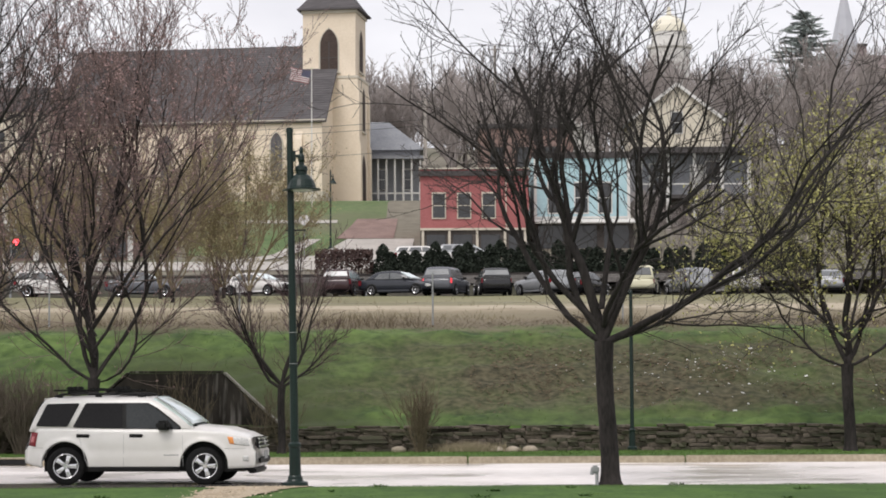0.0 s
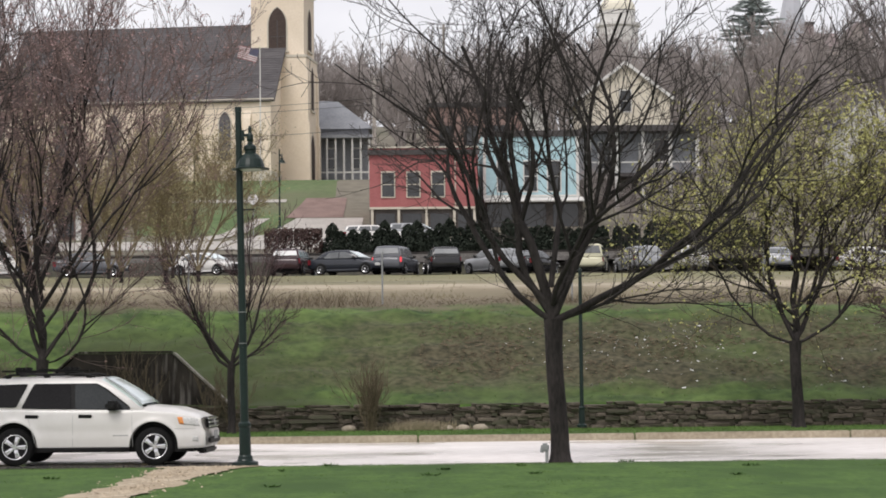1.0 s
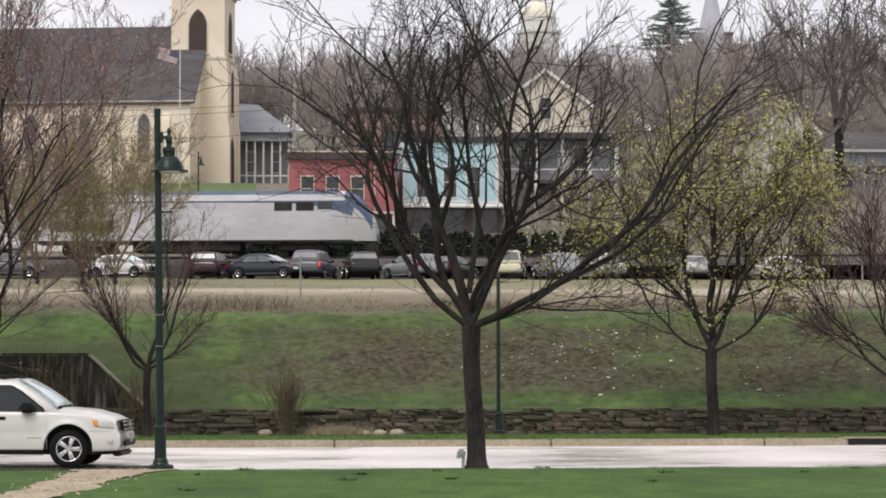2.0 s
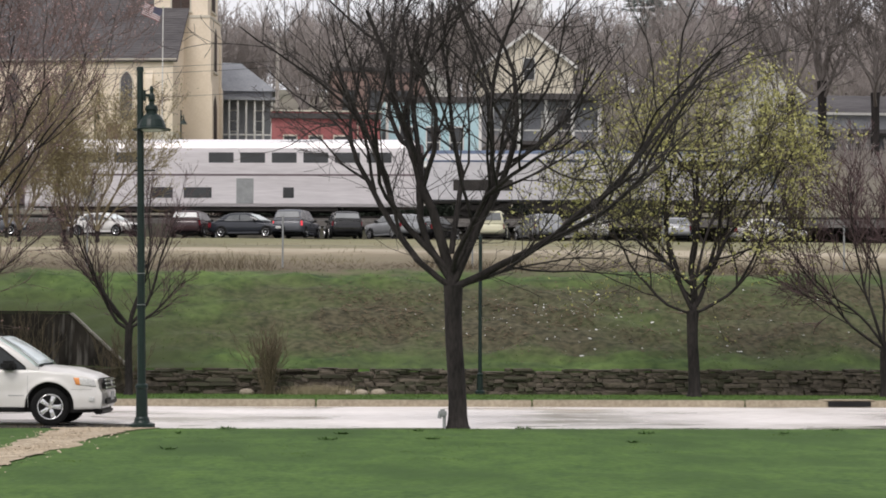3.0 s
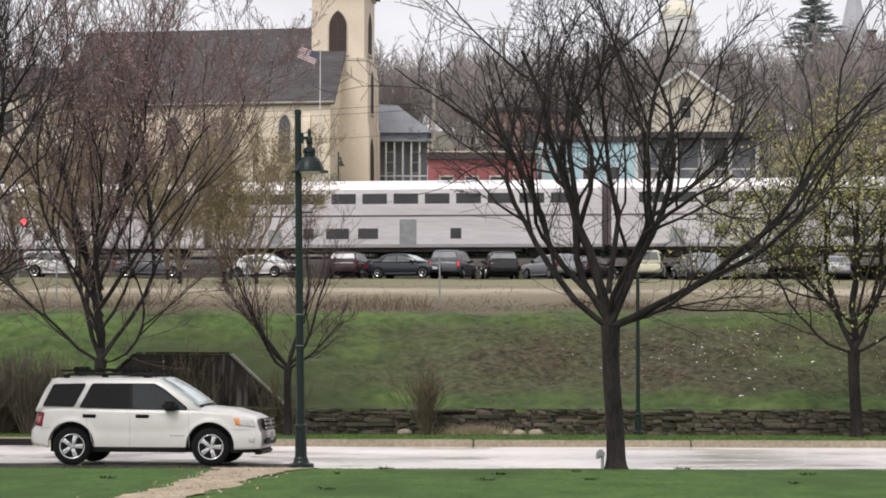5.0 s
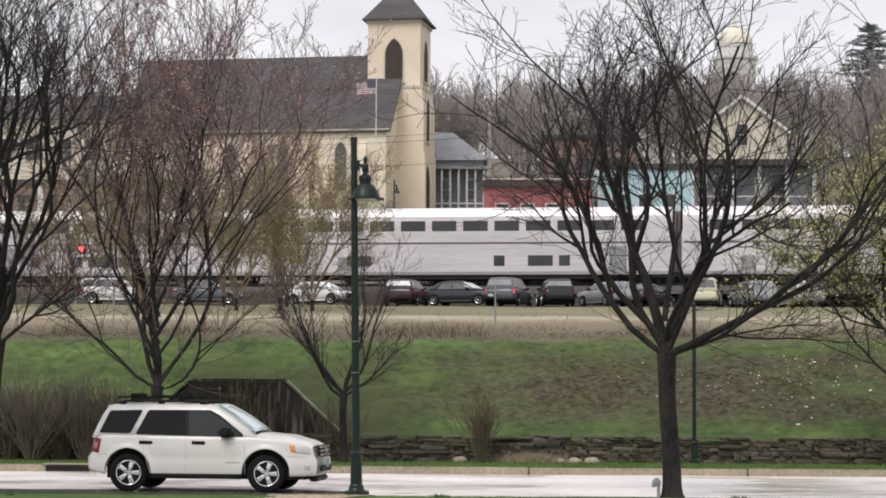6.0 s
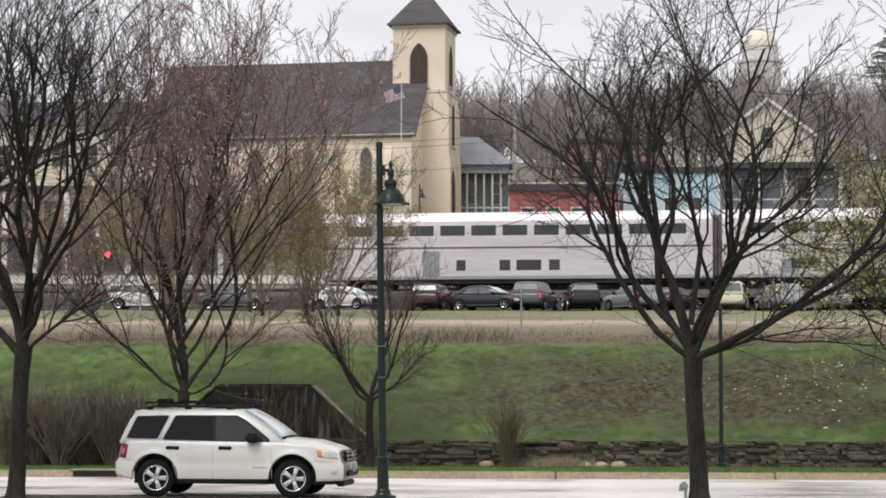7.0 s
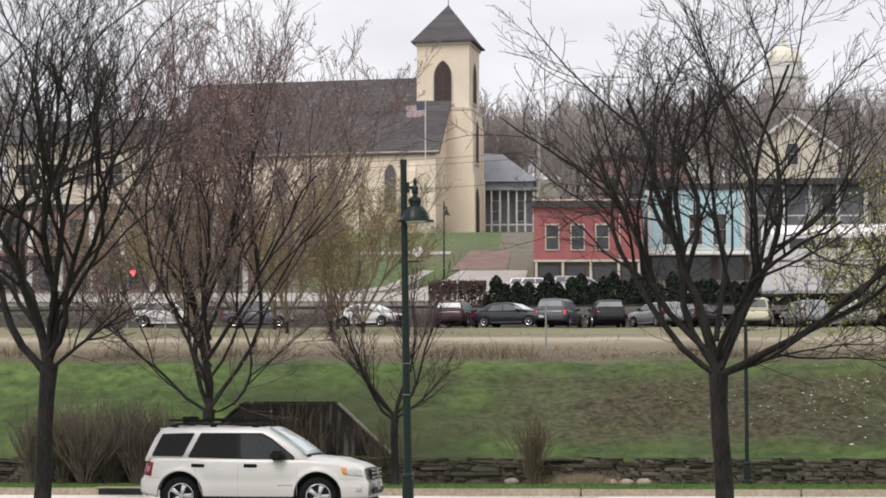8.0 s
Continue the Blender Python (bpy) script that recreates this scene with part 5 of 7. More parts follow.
        for x0, x1 in ((-0.90, -1.10), (-0.24, -0.24), (0.86, 0.84)):
            suv_patch("door_seam", [(x0 - 0.004, 0.34), (x0 + 0.004, 0.34), (x1 + 0.004, 1.0), (x1 - 0.004, 1.0)], SEAM, t, sgn, 0.0025)
        suv_patch("bumper_seam", [(1.62, 0.655), (2.08, 0.655), (2.08, 0.662), (1.62, 0.662)], SEAM, t, sgn, 0.0025)
        suv_patch("bumper_seam", [(-2.12, 0.675), (-1.72, 0.675), (-1.72, 0.682), (-2.12, 0.682)], SEAM, t, sgn, 0.0025)
        suv_patch("badge", [(0.50, 0.535), (0.78, 0.535), (0.78, 0.556), (0.50, 0.556)], SEAM, t, sgn, 0.005)
        suv_patch("fog_lamp", [(1.93, 0.435), (2.03, 0.43), (2.03, 0.52), (1.93, 0.525)], CLEAR_LENS, t, sgn, 0.012)
        glass = part("door_mirror", box(-0.14, 0.1, -0.12, 0.12, -0.08, 0.095, 0.05), BLACK_PLASTIC, t, m=pose(0.53, sgn * 0.96, 1.075, 0, 0, sgn * 12))
        part("mirror_arm", box(-0.05, 0.06, -0.08, 0.02, -0.06, -0.02, 0.012), BLACK_PLASTIC, glass, m=pose(0.03, -sgn * 0.07, 0))
        # roof rail: a low bar that bows down to its feet
        v, f = [], []
        pts = [Vector((x, sgn * 0.59, 1.60 + 0.055 * min(1, 3.2 * (1 - abs((x + 0.75) / 0.86)) ** 0.7))) for x in np.linspace(-1.60, 0.10, 18).tolist()]
        tube(v, f, pts, [0.018] * len(pts), 8)
        rail = mesh_part("roof_rail", v, f, BLACK_PLASTIC, t, smooth=True)
        for x in (-1.5, -0.78, 0.0):
            part("rail_foot", box(x - 0.06, x + 0.06, sgn * 0.59 - 0.02, sgn * 0.59 + 0.02, 1.585, 1.645, 0.012), BLACK_PLASTIC, rail)
    grille = part("grille", box(-0.04, 0.012, -0.50, 0.50, -0.115, 0.105, 0.03), BLACK_PLASTIC, t, m=pose(2.16, 0, 0.755, 0, -9, 0))
    for z in (-0.075, 0.0, 0.07):
        part("grille_bar", box(0.0, 0.035, -0.47, 0.47, -0.018, 0.018, 0.008), CHROME, grille, m=pose(0, 0, z))
    part("grille_emblem", lathe([(0.02, 0.0), (0.055, 0.004), (0.055, 0.014), (0.03, 0.02)], 18), SEAM, grille, m=pose(0.035, 0, 0, 0, 90, 0))
    part("air_intake", box(-0.03, 0.014, -0.55, 0.55, -0.06, 0.055, 0.02), BLACK_PLASTIC, t, m=pose(2.205, 0, 0.44))
    part("licence_plate", box(0.0, 0.014, -0.16, 0.16, -0.075, 0.075), GALV, t, m=pose(2.22, 0, 0.53))
    part("skid_panel", box(-0.1, 0.06, -0.6, 0.6, 0.2, 0.31, 0.03), BLACK_PLASTIC, t, m=pose(2.08, 0, 0))
    part("cowl", box(-0.05, 0.05, -0.66, 0.66, -0.02, 0.014, 0.01), BLACK_PLASTIC, t, m=pose(1.015, 0, 1.075))
    for y, a in ((-0.48, -8), (0.12, -6)):
        part("wiper", box(-0.012, 0.012, -0.02, 0.52, 0.0, 0.02), BLACK_PLASTIC, t, m=pose(0.965, y, 1.12, 0, 0, a))
    part("sunroof", box(-0.42, 0.14, -0.38, 0.38, 0.0, 0.012, 0.005), TINTED, t, m=pose(0, 0, 1.622, 0, 1.5, 0))
    for x in (-1.32, -0.42):
        part("roof_crossbar", box(x - 0.03, x + 0.03, -0.68, 0.68, 1.672, 1.705, 0.012), BLACK_PLASTIC, t)
    for y, x0, x1 in ((-0.46, -1.66, -0.02), (-0.12, -1.52, 0.02), (0.30, -1.72, -0.16)):
        rack = part("ski_carrier", box(x0, x1, y - 0.045, y + 0.045, 1.705, 1.737, 0.014), BLACK_PLASTIC, t)
        for x in (-1.34, -0.44):
            part("carrier_clamp", box(x - 0.07, x + 0.06, y - 0.055, y + 0.055, 1.73, 1.79, 0.02), BLACK_PLASTIC, rack)
        part("carrier_strap", box(-0.2, 0.2, y - 0.02, y + 0.02, 1.735, 1.757, 0.008), BLACK_PLASTIC, rack, m=pose(-0.88, 0, 0, 0, 3, 0))


white_suv()


def parking_lot_cars():
    z = 7.06
    for x, y, turn, paint, L, H, style, label, lit in (
            (-1.95, 124.4, -22, CAR_NAVY, 4.75, 1.5, "sedan", "dark blue saloon parked side-on in the far lot", False),
            (0.85, 125.2, 74, CAR_GREY, 4.5, 1.7, "suv", "grey sport utility car with lit tail lamps", True),
            (3.6, 125.4, 95, CAR_BLACK, 4.5, 1.62, "suv", "black sport utility car seen from behind", False),
            (6.7, 125.4, 118, CAR_SILVER, 4.5, 1.5, "suv", "silver-grey hatchback in the far lot", False),
            (9.1, 126.0, 60, CAR_BLACK, 4.4, 1.45, "sedan", "black saloon in the far lot", False),
            (12.6, 125.6, 80, CAR_YELLOW, 4.6, 1.75, "van", "pale yellow van in the far lot", False),
            (15.4, 125.6, 100, CAR_SILVER, 4.6, 1.6, "suv", "silver sport utility car in the far lot", False),
            (18.2, 125.6, 100, CAR_WHITE, 4.6, 1.6, "suv", "white sport utility car in the far lot", False),
            (23.8, 125.6, 80, CAR_SILVER, 4.6, 1.5, "sedan", "silver saloon in the far lot", False),
            (29.5, 125.6, 0, CAR_WHITE, 4.6, 1.5, "sedan", "white saloon in the far lot", False),
            (-5.3, 125.8, 78, CAR_RED, 4.5, 1.6, "suv", "dark maroon sport utility car in the far lot", False),
            (-10.4, 124.5, -30, CAR_WHITE, 4.5, 1.45, "sedan", "white saloon behind bare branches", False),
            (-17.2, 124.5, 0, CAR_GREY, 4.5, 1.5, "sedan", "grey saloon behind bare branches", False),
            (-22.6, 124.5, 0, CAR_WHITE, 4.5, 1.6, "suv", "white car behind bare branches", False)):
        build_car("parked_car", label, pose(x, y, z, 0, 0, turn), paint, L, 1.82, H, style, "cars in the far lot", lit=lit)
    for x, y, turn, paint, label in ((-0.5, 148.2, 0, CAR_WHITE, "white car parked on the far street"), (2.5, 150.4, 8, CAR_SILVER, "silver car parked on the far street")):
        build_car("parked_car", label, pose(x, y, ground_z(x, y) + 0.07, 0, 0, turn), paint, 4.5, 1.8, 1.5, "suv", "cars on the far street")


parking_lot_cars()


# ---- the train ----
def car_section(h, w):
    return [(0, 0.55), (w * 0.96, 0.55), (w, 0.75), (w, h - 0.95), (w * 0.985, h - 0.62), (w * 0.90, h - 0.28), (w * 0.72, h - 0.09), (w * 0.4, h - 0.01), (0, h)]


def bogie(parent, x):
    b = new("bogie")
    b.parent, b.matrix_basis = parent, pose(x, 0, 0)
    for sgn in (-1, 1):
        part("side_frame", box(-1.5, 1.5, sgn * 1.05 - 0.08, sgn * 1.05 + 0.08, 0.35, 0.72, 0.05), UNDER, b)
    for dx in (-1.25, 1.25):
        w = bmesh.new()
        for sgn in (-1, 1):
            rod(0.46, 0.46, -0.06, 0.06, 20, m=pose(dx, sgn * 0.8, 0.46, 90, 0, 0), bm=w)
        rod(0.08, 0.08, -0.8, 0.8, 10, m=pose(dx, 0, 0.46, 90, 0, 0), bm=w)
        part("wheelset", w, UNDER, b)


def passenger_car(label, lower, door_x, skip=()):
    t = thing("passenger_car", Matrix(), label, "railway carriage", "train")
    ln, w, h = 25.3, 1.55, 4.93
    x0 = 0.3
    body = part("body", loft([(x0, [(y * 0.97, z) for y, z in car_section(h - 0.04, w)]), (x0 + 0.15, car_section(h, w)),
                              (x0 + ln - 0.15, car_section(h, w)), (x0 + ln, [(y * 0.97, z) for y, z in car_section(h - 0.04, w)])]), STEEL, t)
    top = [(w * 0.9 + 0.012, h - 0.275), (w * 0.72 + 0.012, h - 0.078), (w * 0.4, h + 0.004), (0, h + 0.014)]
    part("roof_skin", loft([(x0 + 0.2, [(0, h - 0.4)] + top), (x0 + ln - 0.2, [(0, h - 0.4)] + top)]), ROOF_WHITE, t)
    for sgn in (-1, 1):
        part("belt_stripe", box(x0 + 0.1, x0 + ln - 0.1, sgn * (w + 0.004) - 0.01, sgn * (w + 0.004) + 0.01, 2.52, 2.64), STRIPE, body)
        for z in (2.78, 2.9, 3.02, 3.14, 2.0, 2.12, 2.24, 2.36):
            part("flute", box(x0 + 0.15, x0 + ln - 0.15, sgn * (w + 0.002) - 0.008, sgn * (w + 0.002) + 0.008, z, z + 0.03), STEEL, body)
        for i in range(11):
            if i in skip:
                continue
            x = x0 + 1.75 + i * 2.03
            part("upper_window", box(x, x + 1.6, sgn * (w + 0.004) - 0.012, sgn * (w + 0.004) + 0.012, 3.36, 4.02, 0.008), WINDOW, body)
        for a, b in lower:
            part("lower_window", box(a, b, sgn * (w + 0.004) - 0.012, sgn * (w + 0.004) + 0.012, 1.1, 1.78, 0.008), WINDOW, body)
        part("door", box(door_x, door_x + 1.1, sgn * (w + 0.002) - 0.012, sgn * (w + 0.002) + 0.012, 0.75, 2.35), GALV, body)
        part("grille", box(4.0, 4.9, sgn * (w + 0.002) - 0.012, sgn * (w + 0.002) + 0.012, 0.8, 1.7), GALV, body)
    for x in (0.03, 25.62):
        part("gangway", box(x, x + 0.26, -0.95, 0.95, 0.7, 4.6), STRIPE, t)
    part("equipment_box", box(5.2, 20.5, -1.35, 1.35, 0.28, 0.6), UNDER, t)
    bogie(t, 3.4)
    bogie(t, 22.5)
    return t


def locomotive():
    t = thing("locomotive", Matrix(), "grey diesel locomotive with a dark blue roof band and sloped nose", "locomotive", "train")
    w = 1.53
    def s(h, ww=w, zb=0.95):
        return [(0, zb), (ww, zb), (ww, zb + 0.4), (ww, h - 0.7), (ww * 0.95, h - 0.3), (ww * 0.75, h - 0.06), (0, h)]
    nose = [(20.3, 4.25, 1.53), (20.75, 4.23, 1.53), (21.2, 4.13, 1.52), (21.6, 3.88, 1.48), (21.95, 3.5, 1.42), (22.25, 3.05, 1.34), (22.5, 2.55, 1.24), (22.68, 2.05, 1.12), (22.78, 1.6, 1.0)]
    part("body", loft([(0.3, s(4.2)), (0.45, s(4.25))] + [(x, s(h, ww)) for x, h, ww in nose]), LOCO_GREY, t)
    part("nose_cover", loft([(x, [(0, h - 0.75), (ww + 0.012, h - 0.95), (ww + 0.012, h - 0.69), (ww * 0.95 + 0.012, h - 0.29), (ww * 0.75 + 0.01, h - 0.05), (0, h + 0.014)]) for x, h, ww in nose[1:7]]), LOCO_BLUE, t)
    for sgn in (-1, 1):
        y = sgn * (w + 0.006)
        part("roof_band", prism([(0.35, 3.42), (12.5, 3.46), (16.6, 3.42), (18.6, 3.25), (20.2, 2.9), (21.2, 2.55), (21.35, 3.2), (20.94, 3.54), (0.35, 3.54)], 0.02, "y", y - 0.01), LOCO_BLUE, t)
        part("cab_window", prism([(19.0, 2.98), (19.95, 2.98), (19.95, 3.46), (19.0, 3.46)], 0.03, "y", y - 0.015), WINDOW, t)
        for x in (16.2, 17.6):
            part("side_vent", box(x, x + 1.15, y - 0.015, y + 0.015, 2.9, 3.44), UNDER, t)
        part("rear_vent", box(2.0, 5.8, y - 0.015, y + 0.015, 1.6, 2.3), UNDER, t)
        part("sill", box(0.4, 21.29, y - 0.02, y + 0.02, 0.9, 1.02), BLACK_PAINT, t)
    part("roof_cover", loft([(0.4, [(0, 3.9), (1.465, 3.965), (1.165, 4.205), (0, 4.268)]), (20.14, [(0, 3.9), (1.465, 3.965), (1.165, 4.205), (0, 4.268)]),
                             (20.59, [(0, 3.85), (1.46, 3.9), (1.15, 4.16), (0, 4.22)])]), LOCO_BLUE, t)
    for sgn in (-1, 1):
        v = []
        for lift in (0.03, -0.03):
            for x, h, ww in nose[2:5]:
                v += [(x, sgn * 0.08, h + lift - 0.005), (x, sgn * ww * 0.72, h - 0.04 + lift)]
        mesh_part("windscreen", v, [(0, 1, 3, 2), (2, 3, 5, 4), (6, 8, 9, 7), (8, 10, 11, 9), (0, 6, 7, 1), (4, 5, 11, 10), (1, 7, 9, 3), (3, 9, 11, 5), (0, 2, 8, 6), (2, 4, 10, 8)], WINDOW, t)
        part("headlamp", rod(0.12, 0.12, -0.04, 0.05, 14), CLEAR_LENS, t, m=pose(22.52, sgn * 0.45, 2.35, 0, 68, 0))
    part("fuel_tank", box(7.0, 14.0, -1.3, 1.3, 0.3, 0.96, 0.1), UNDER, t)
    part("pilot", box(22.05, 22.7, -1.2, 1.2, 0.2, 0.98, 0.1), UNDER, t)
    bogie(t, 4.0)
    bogie(t, 17.91)
    return t


TRAIN = [
    (0.0, passenger_car("silver two-level passenger carriage, last of the train", [(9.2, 9.8), (12.0, 12.7), (13.1, 14.7), (15.2, 15.9)], 7.0)),
    (25.9, passenger_car("silver two-level passenger carriage with a row of upper windows", [(14.2, 14.9), (16.4, 18.0), (18.4, 19.1), (4.6, 6.2)], 21.6)),
    (51.8, passenger_car("silver two-level passenger carriage between two others", [(6.3, 7.0), (7.8, 9.3), (9.9, 11.2), (15.9, 16.6)], 12.6)),
    (77.7, passenger_car("silver two-level passenger carriage behind two others", [(6.8, 7.6), (11.4, 12.0), (14.4, 16.4), (17.4, 19.2)], 22.8)),
    (103.6, passenger_car("silver two-level passenger carriage behind the locomotive", [(8.5, 9.9), (10.6, 12.4), (17.0, 17.7)], 14.0, skip=(3, 4))),
    (129.5, locomotive()),
]


# ---- church ----
def arch_outline(w, h, n=6):
    """A pointed arch standing on z = 0."""
    pts = [(-w / 2, 0.0), (w / 2, 0.0), (w / 2, h - 0.95 * w)]
    for i in range(1, n + 1):
        a = radians(60) * i / n
        pts.append((-w / 2 + w * math.cos(a), h - 0.95 * w + w * 1.09 * math.sin(a)))
    for i in range(n - 1, -1, -1):
        a = radians(60) * i / n
        pts.append((w / 2 - w * math.cos(a), h - 0.95 * w + w * 1.09 * math.sin(a)))
    return pts


def gothic_window(parent, m, w, h, fill):
    win = new("window")
    win.parent, win.matrix_basis = parent, m
    part("frame", prism(arch_outline(w + 0.3, h + 0.2), 0.1, "y", -0.06), TRIM_STONE, win, m=pose(0, 0, -0.1))
    part("pane", prism(arch_outline(w, h), 0.1, "y", -0.085), fill, win)
    part("mullion", box(-0.05, 0.05, -0.11, -0.06, 0.05, h - 0.75 * w), DARK_TRIM, win)
    part("transom", box(-w / 2, w / 2, -0.1, -0.06, h * 0.3, h * 0.3 + 0.07), DARK_TRIM, win)
    part("sill", box(-w / 2 - 0.25, w / 2 + 0.25, -0.2, 0.0, -0.28, -0.1), TRIM_STONE, win)
    return win


def build_church():
    # the axis runs along local x, the tower stands at the +x end, -y faces the street
    t = thing("church", pose(-9.6, 206.0, 18.6, 0, 0, -9.0), "cream brick church with a grey roof and a square tower", "church")
    eave, ridge, half, left = 8.6, 16.7, 7.8, -26.0
    front = 0.35
    gable = [(-half, 0.0), (half, 0.0), (half, eave), (0, ridge - 0.25), (-half, eave)]
    part("nave_wall", prism(gable, front - left, "x", left), CREAM_BRICK, t)
    slope = math.hypot(half, ridge - eave)
    ang = math.degrees(math.atan2(ridge - eave, half))
    for sgn in (-1, 1):
        roof = part("roof", box(left - 0.4, front + 0.45, 0.0, slope + 0.5, -0.1, 0.14), SHINGLE, t,
                    m=pose(0, 0, ridge - 0.02, -sgn * ang if sgn > 0 else ang, 0, 0) @ (Matrix() if sgn > 0 else pose(0, -(slope + 0.5), 0)))
        if sgn < 0:
            for i in range(30):
                z = 0.35 + i * 0.36
                part("shingle_course", box(left - 0.4, front + 0.45, -z - 0.02, -z + 0.02, 0.14, 0.165), SHINGLE, roof, m=pose(0, slope + 0.5, 0))
        part("gutter", box(left - 0.4, front + 0.4, sgn * (half + 0.3) - 0.1, sgn * (half + 0.3) + 0.1, eave - 0.35, eave - 0.12), TRIM_STONE, t)
    part("ridge_cap", box(left - 0.4, front, -0.14, 0.14, ridge - 0.02, ridge + 0.16), SHINGLE, t)
    part("water_table", box(left - 0.05, front + 0.05, -half - 0.1, half + 0.1, 0.0, 1.6), TRIM_STONE, t)
    for x in (-4.1, -9.8, -15.0, -20.2):
        gothic_window(t, pose(x, -half, 2.6), 1.1, 4.7, LEADED)
    for x in (-3.2, -7.2, -12.4, -17.4):
        part("basement_window", box(x - 0.6, x + 0.6, -half - 0.14, -half + 0.02, 0.35, 1.25), WINDOW, t)
    for x in (-1.9, -7.2, -12.4, -17.6):
        part("buttress", prism([(-half - 0.75, 0.0), (-half, 0.0), (-half, 7.4), (-half - 0.3, 6.6), (-half - 0.6, 3.6)], 0.7, "x", x - 0.35), CREAM_BRICK, t)
    a = 2.63
    tower = new("tower")
    tower.parent = t
    tower.matrix_basis = pose(-0.03, 0, 0)
    part("lower_stage", box(-a - 0.25, a + 0.25, -a - 0.25, a + 0.25, 0.0, 13.2), CREAM_BRICK, tower)
    part("upper_stage", box(-a, a, -a, a, 13.2, 19.9), CREAM_BRICK, tower)
    part("string_course", box(-a - 0.32, a + 0.32, -a - 0.32, a + 0.32, 13.1, 13.35), TRIM_STONE, tower)
    part("cornice", box(-a - 0.15, a + 0.15, -a - 0.15, a + 0.15, 19.6, 19.9), TRIM_STONE, tower)
    part("spire_roof", prism([(-a - 0.5, -a - 0.5), (a + 0.5, -a - 0.5), (a + 0.5, a + 0.5), (-a - 0.5, a + 0.5)], 0.18, "z", 19.9), SHINGLE, tower)
    cone = bmesh.new()
    bmesh.ops.create_cone(cone, cap_ends=True, segments=4, radius1=(a + 0.42) * math.sqrt(2), radius2=0.06, depth=4.0, matrix=pose(0, 0, 22.08, 0, 0, 45))
    part("pyramid_roof", cone, SHINGLE, tower)
    part("finial", rod(0.06, 0.02, 24.0, 25.0, 8), DARK_TRIM, tower)
    gothic_window(tower, pose(0.0, -a, 13.9), 1.75, 4.2, LOUVRE)
    gothic_window(tower, pose(a, 0, 14.1, 0, 0, 90), 1.7, 4.1, LOUVRE)
    gothic_window(tower, pose(a + 0.25, 0, 8.2, 0, 0, 90), 1.2, 4.2, LOUVRE)
    gothic_window(tower, pose(a + 0.25, 0, 1.0, 0, 0, 90), 1.9, 4.8, LOUVRE)
    for sy in (-1, 1):
        part("corner_buttress", prism([(a + 0.25, 0.0), (a + 0.62, 0.0), (a + 0.55, 6.5), (a + 0.42, 7.0), (a + 0.4, 11.6), (a + 0.25, 12.4)], 0.7, "y", sy * (a - 0.1) - 0.35), CREAM_BRICK, tower)
    part("side_door", box(-1.2, 0.2, -half - 0.12, -half + 0.02, 0.2, 2.4), BROWN_BRICK, t, m=pose(-4.8, 0, 0))


build_church()


# ---- houses and shops ----
def plain_windows(parent, cells, y, frame_mat, pane_mat, depth=0.1):
    for x0, x1, z0, z1 in cells:
        w = new("window")
        w.parent = parent
        part("frame", box(x0 - 0.09, x1 + 0.09, y - 0.09, y + 0.02, z0 - 0.1, z1 + 0.12), frame_mat, w)
        part("pane", box(x0, x1, y - 0.11, y, z0, z1), pane_mat, w)
        part("sash", box(x0, x1, y - 0.13, y - 0.09, (z0 + z1) / 2 - 0.03, (z0 + z1) / 2 + 0.03), frame_mat, w)


def red_shop():
    t = thing("shop_building", pose(-0.95, 165.0, 11.5), "red painted two-storey shop with a dark cornice", "building")
    part("ground_floor", box(0, 8.6, 0.15, 10, 0, 2.5), DARK_BRICK, t)
    part("upper_wall", box(0, 8.6, 0, 10, 2.5, 7.3), RED_PAINT, t)
    part("cornice", box(-0.15, 8.75, -0.3, 0.02, 6.75, 7.15), DARK_TRIM, t)
    part("parapet_cap", box(-0.1, 8.7, -0.12, 10.1, 7.3, 7.42), TRIM_STONE, t)
    part("sign_band", box(0, 8.6, -0.12, 0.14, 2.45, 2.62), TRIM_STONE, t)
    for x in (0.1, 2.2, 4.4, 6.6, 8.2):
        part("pilaster", box(x, x + 0.2, -0.05, 0.16, 0, 2.45), TRIM_STONE, t)
    for x in (0.5, 2.6, 4.8, 7.0):
        part("shop_window", box(x, x + 1.5, 0.05, 0.16, 0.5, 2.1), WINDOW, t)
    plain_windows(t, [(1.0, 1.95, 3.45, 5.35), (3.0, 3.95, 3.45, 5.35), (4.95, 5.9, 3.45, 5.35)], 0.0, TRIM_STONE, WINDOW)
    part("downpipe", rod(0.05, 0.05, 2.5, 7, 8, m=pose(6.8, -0.06, 0)), TRIM_STONE, t)


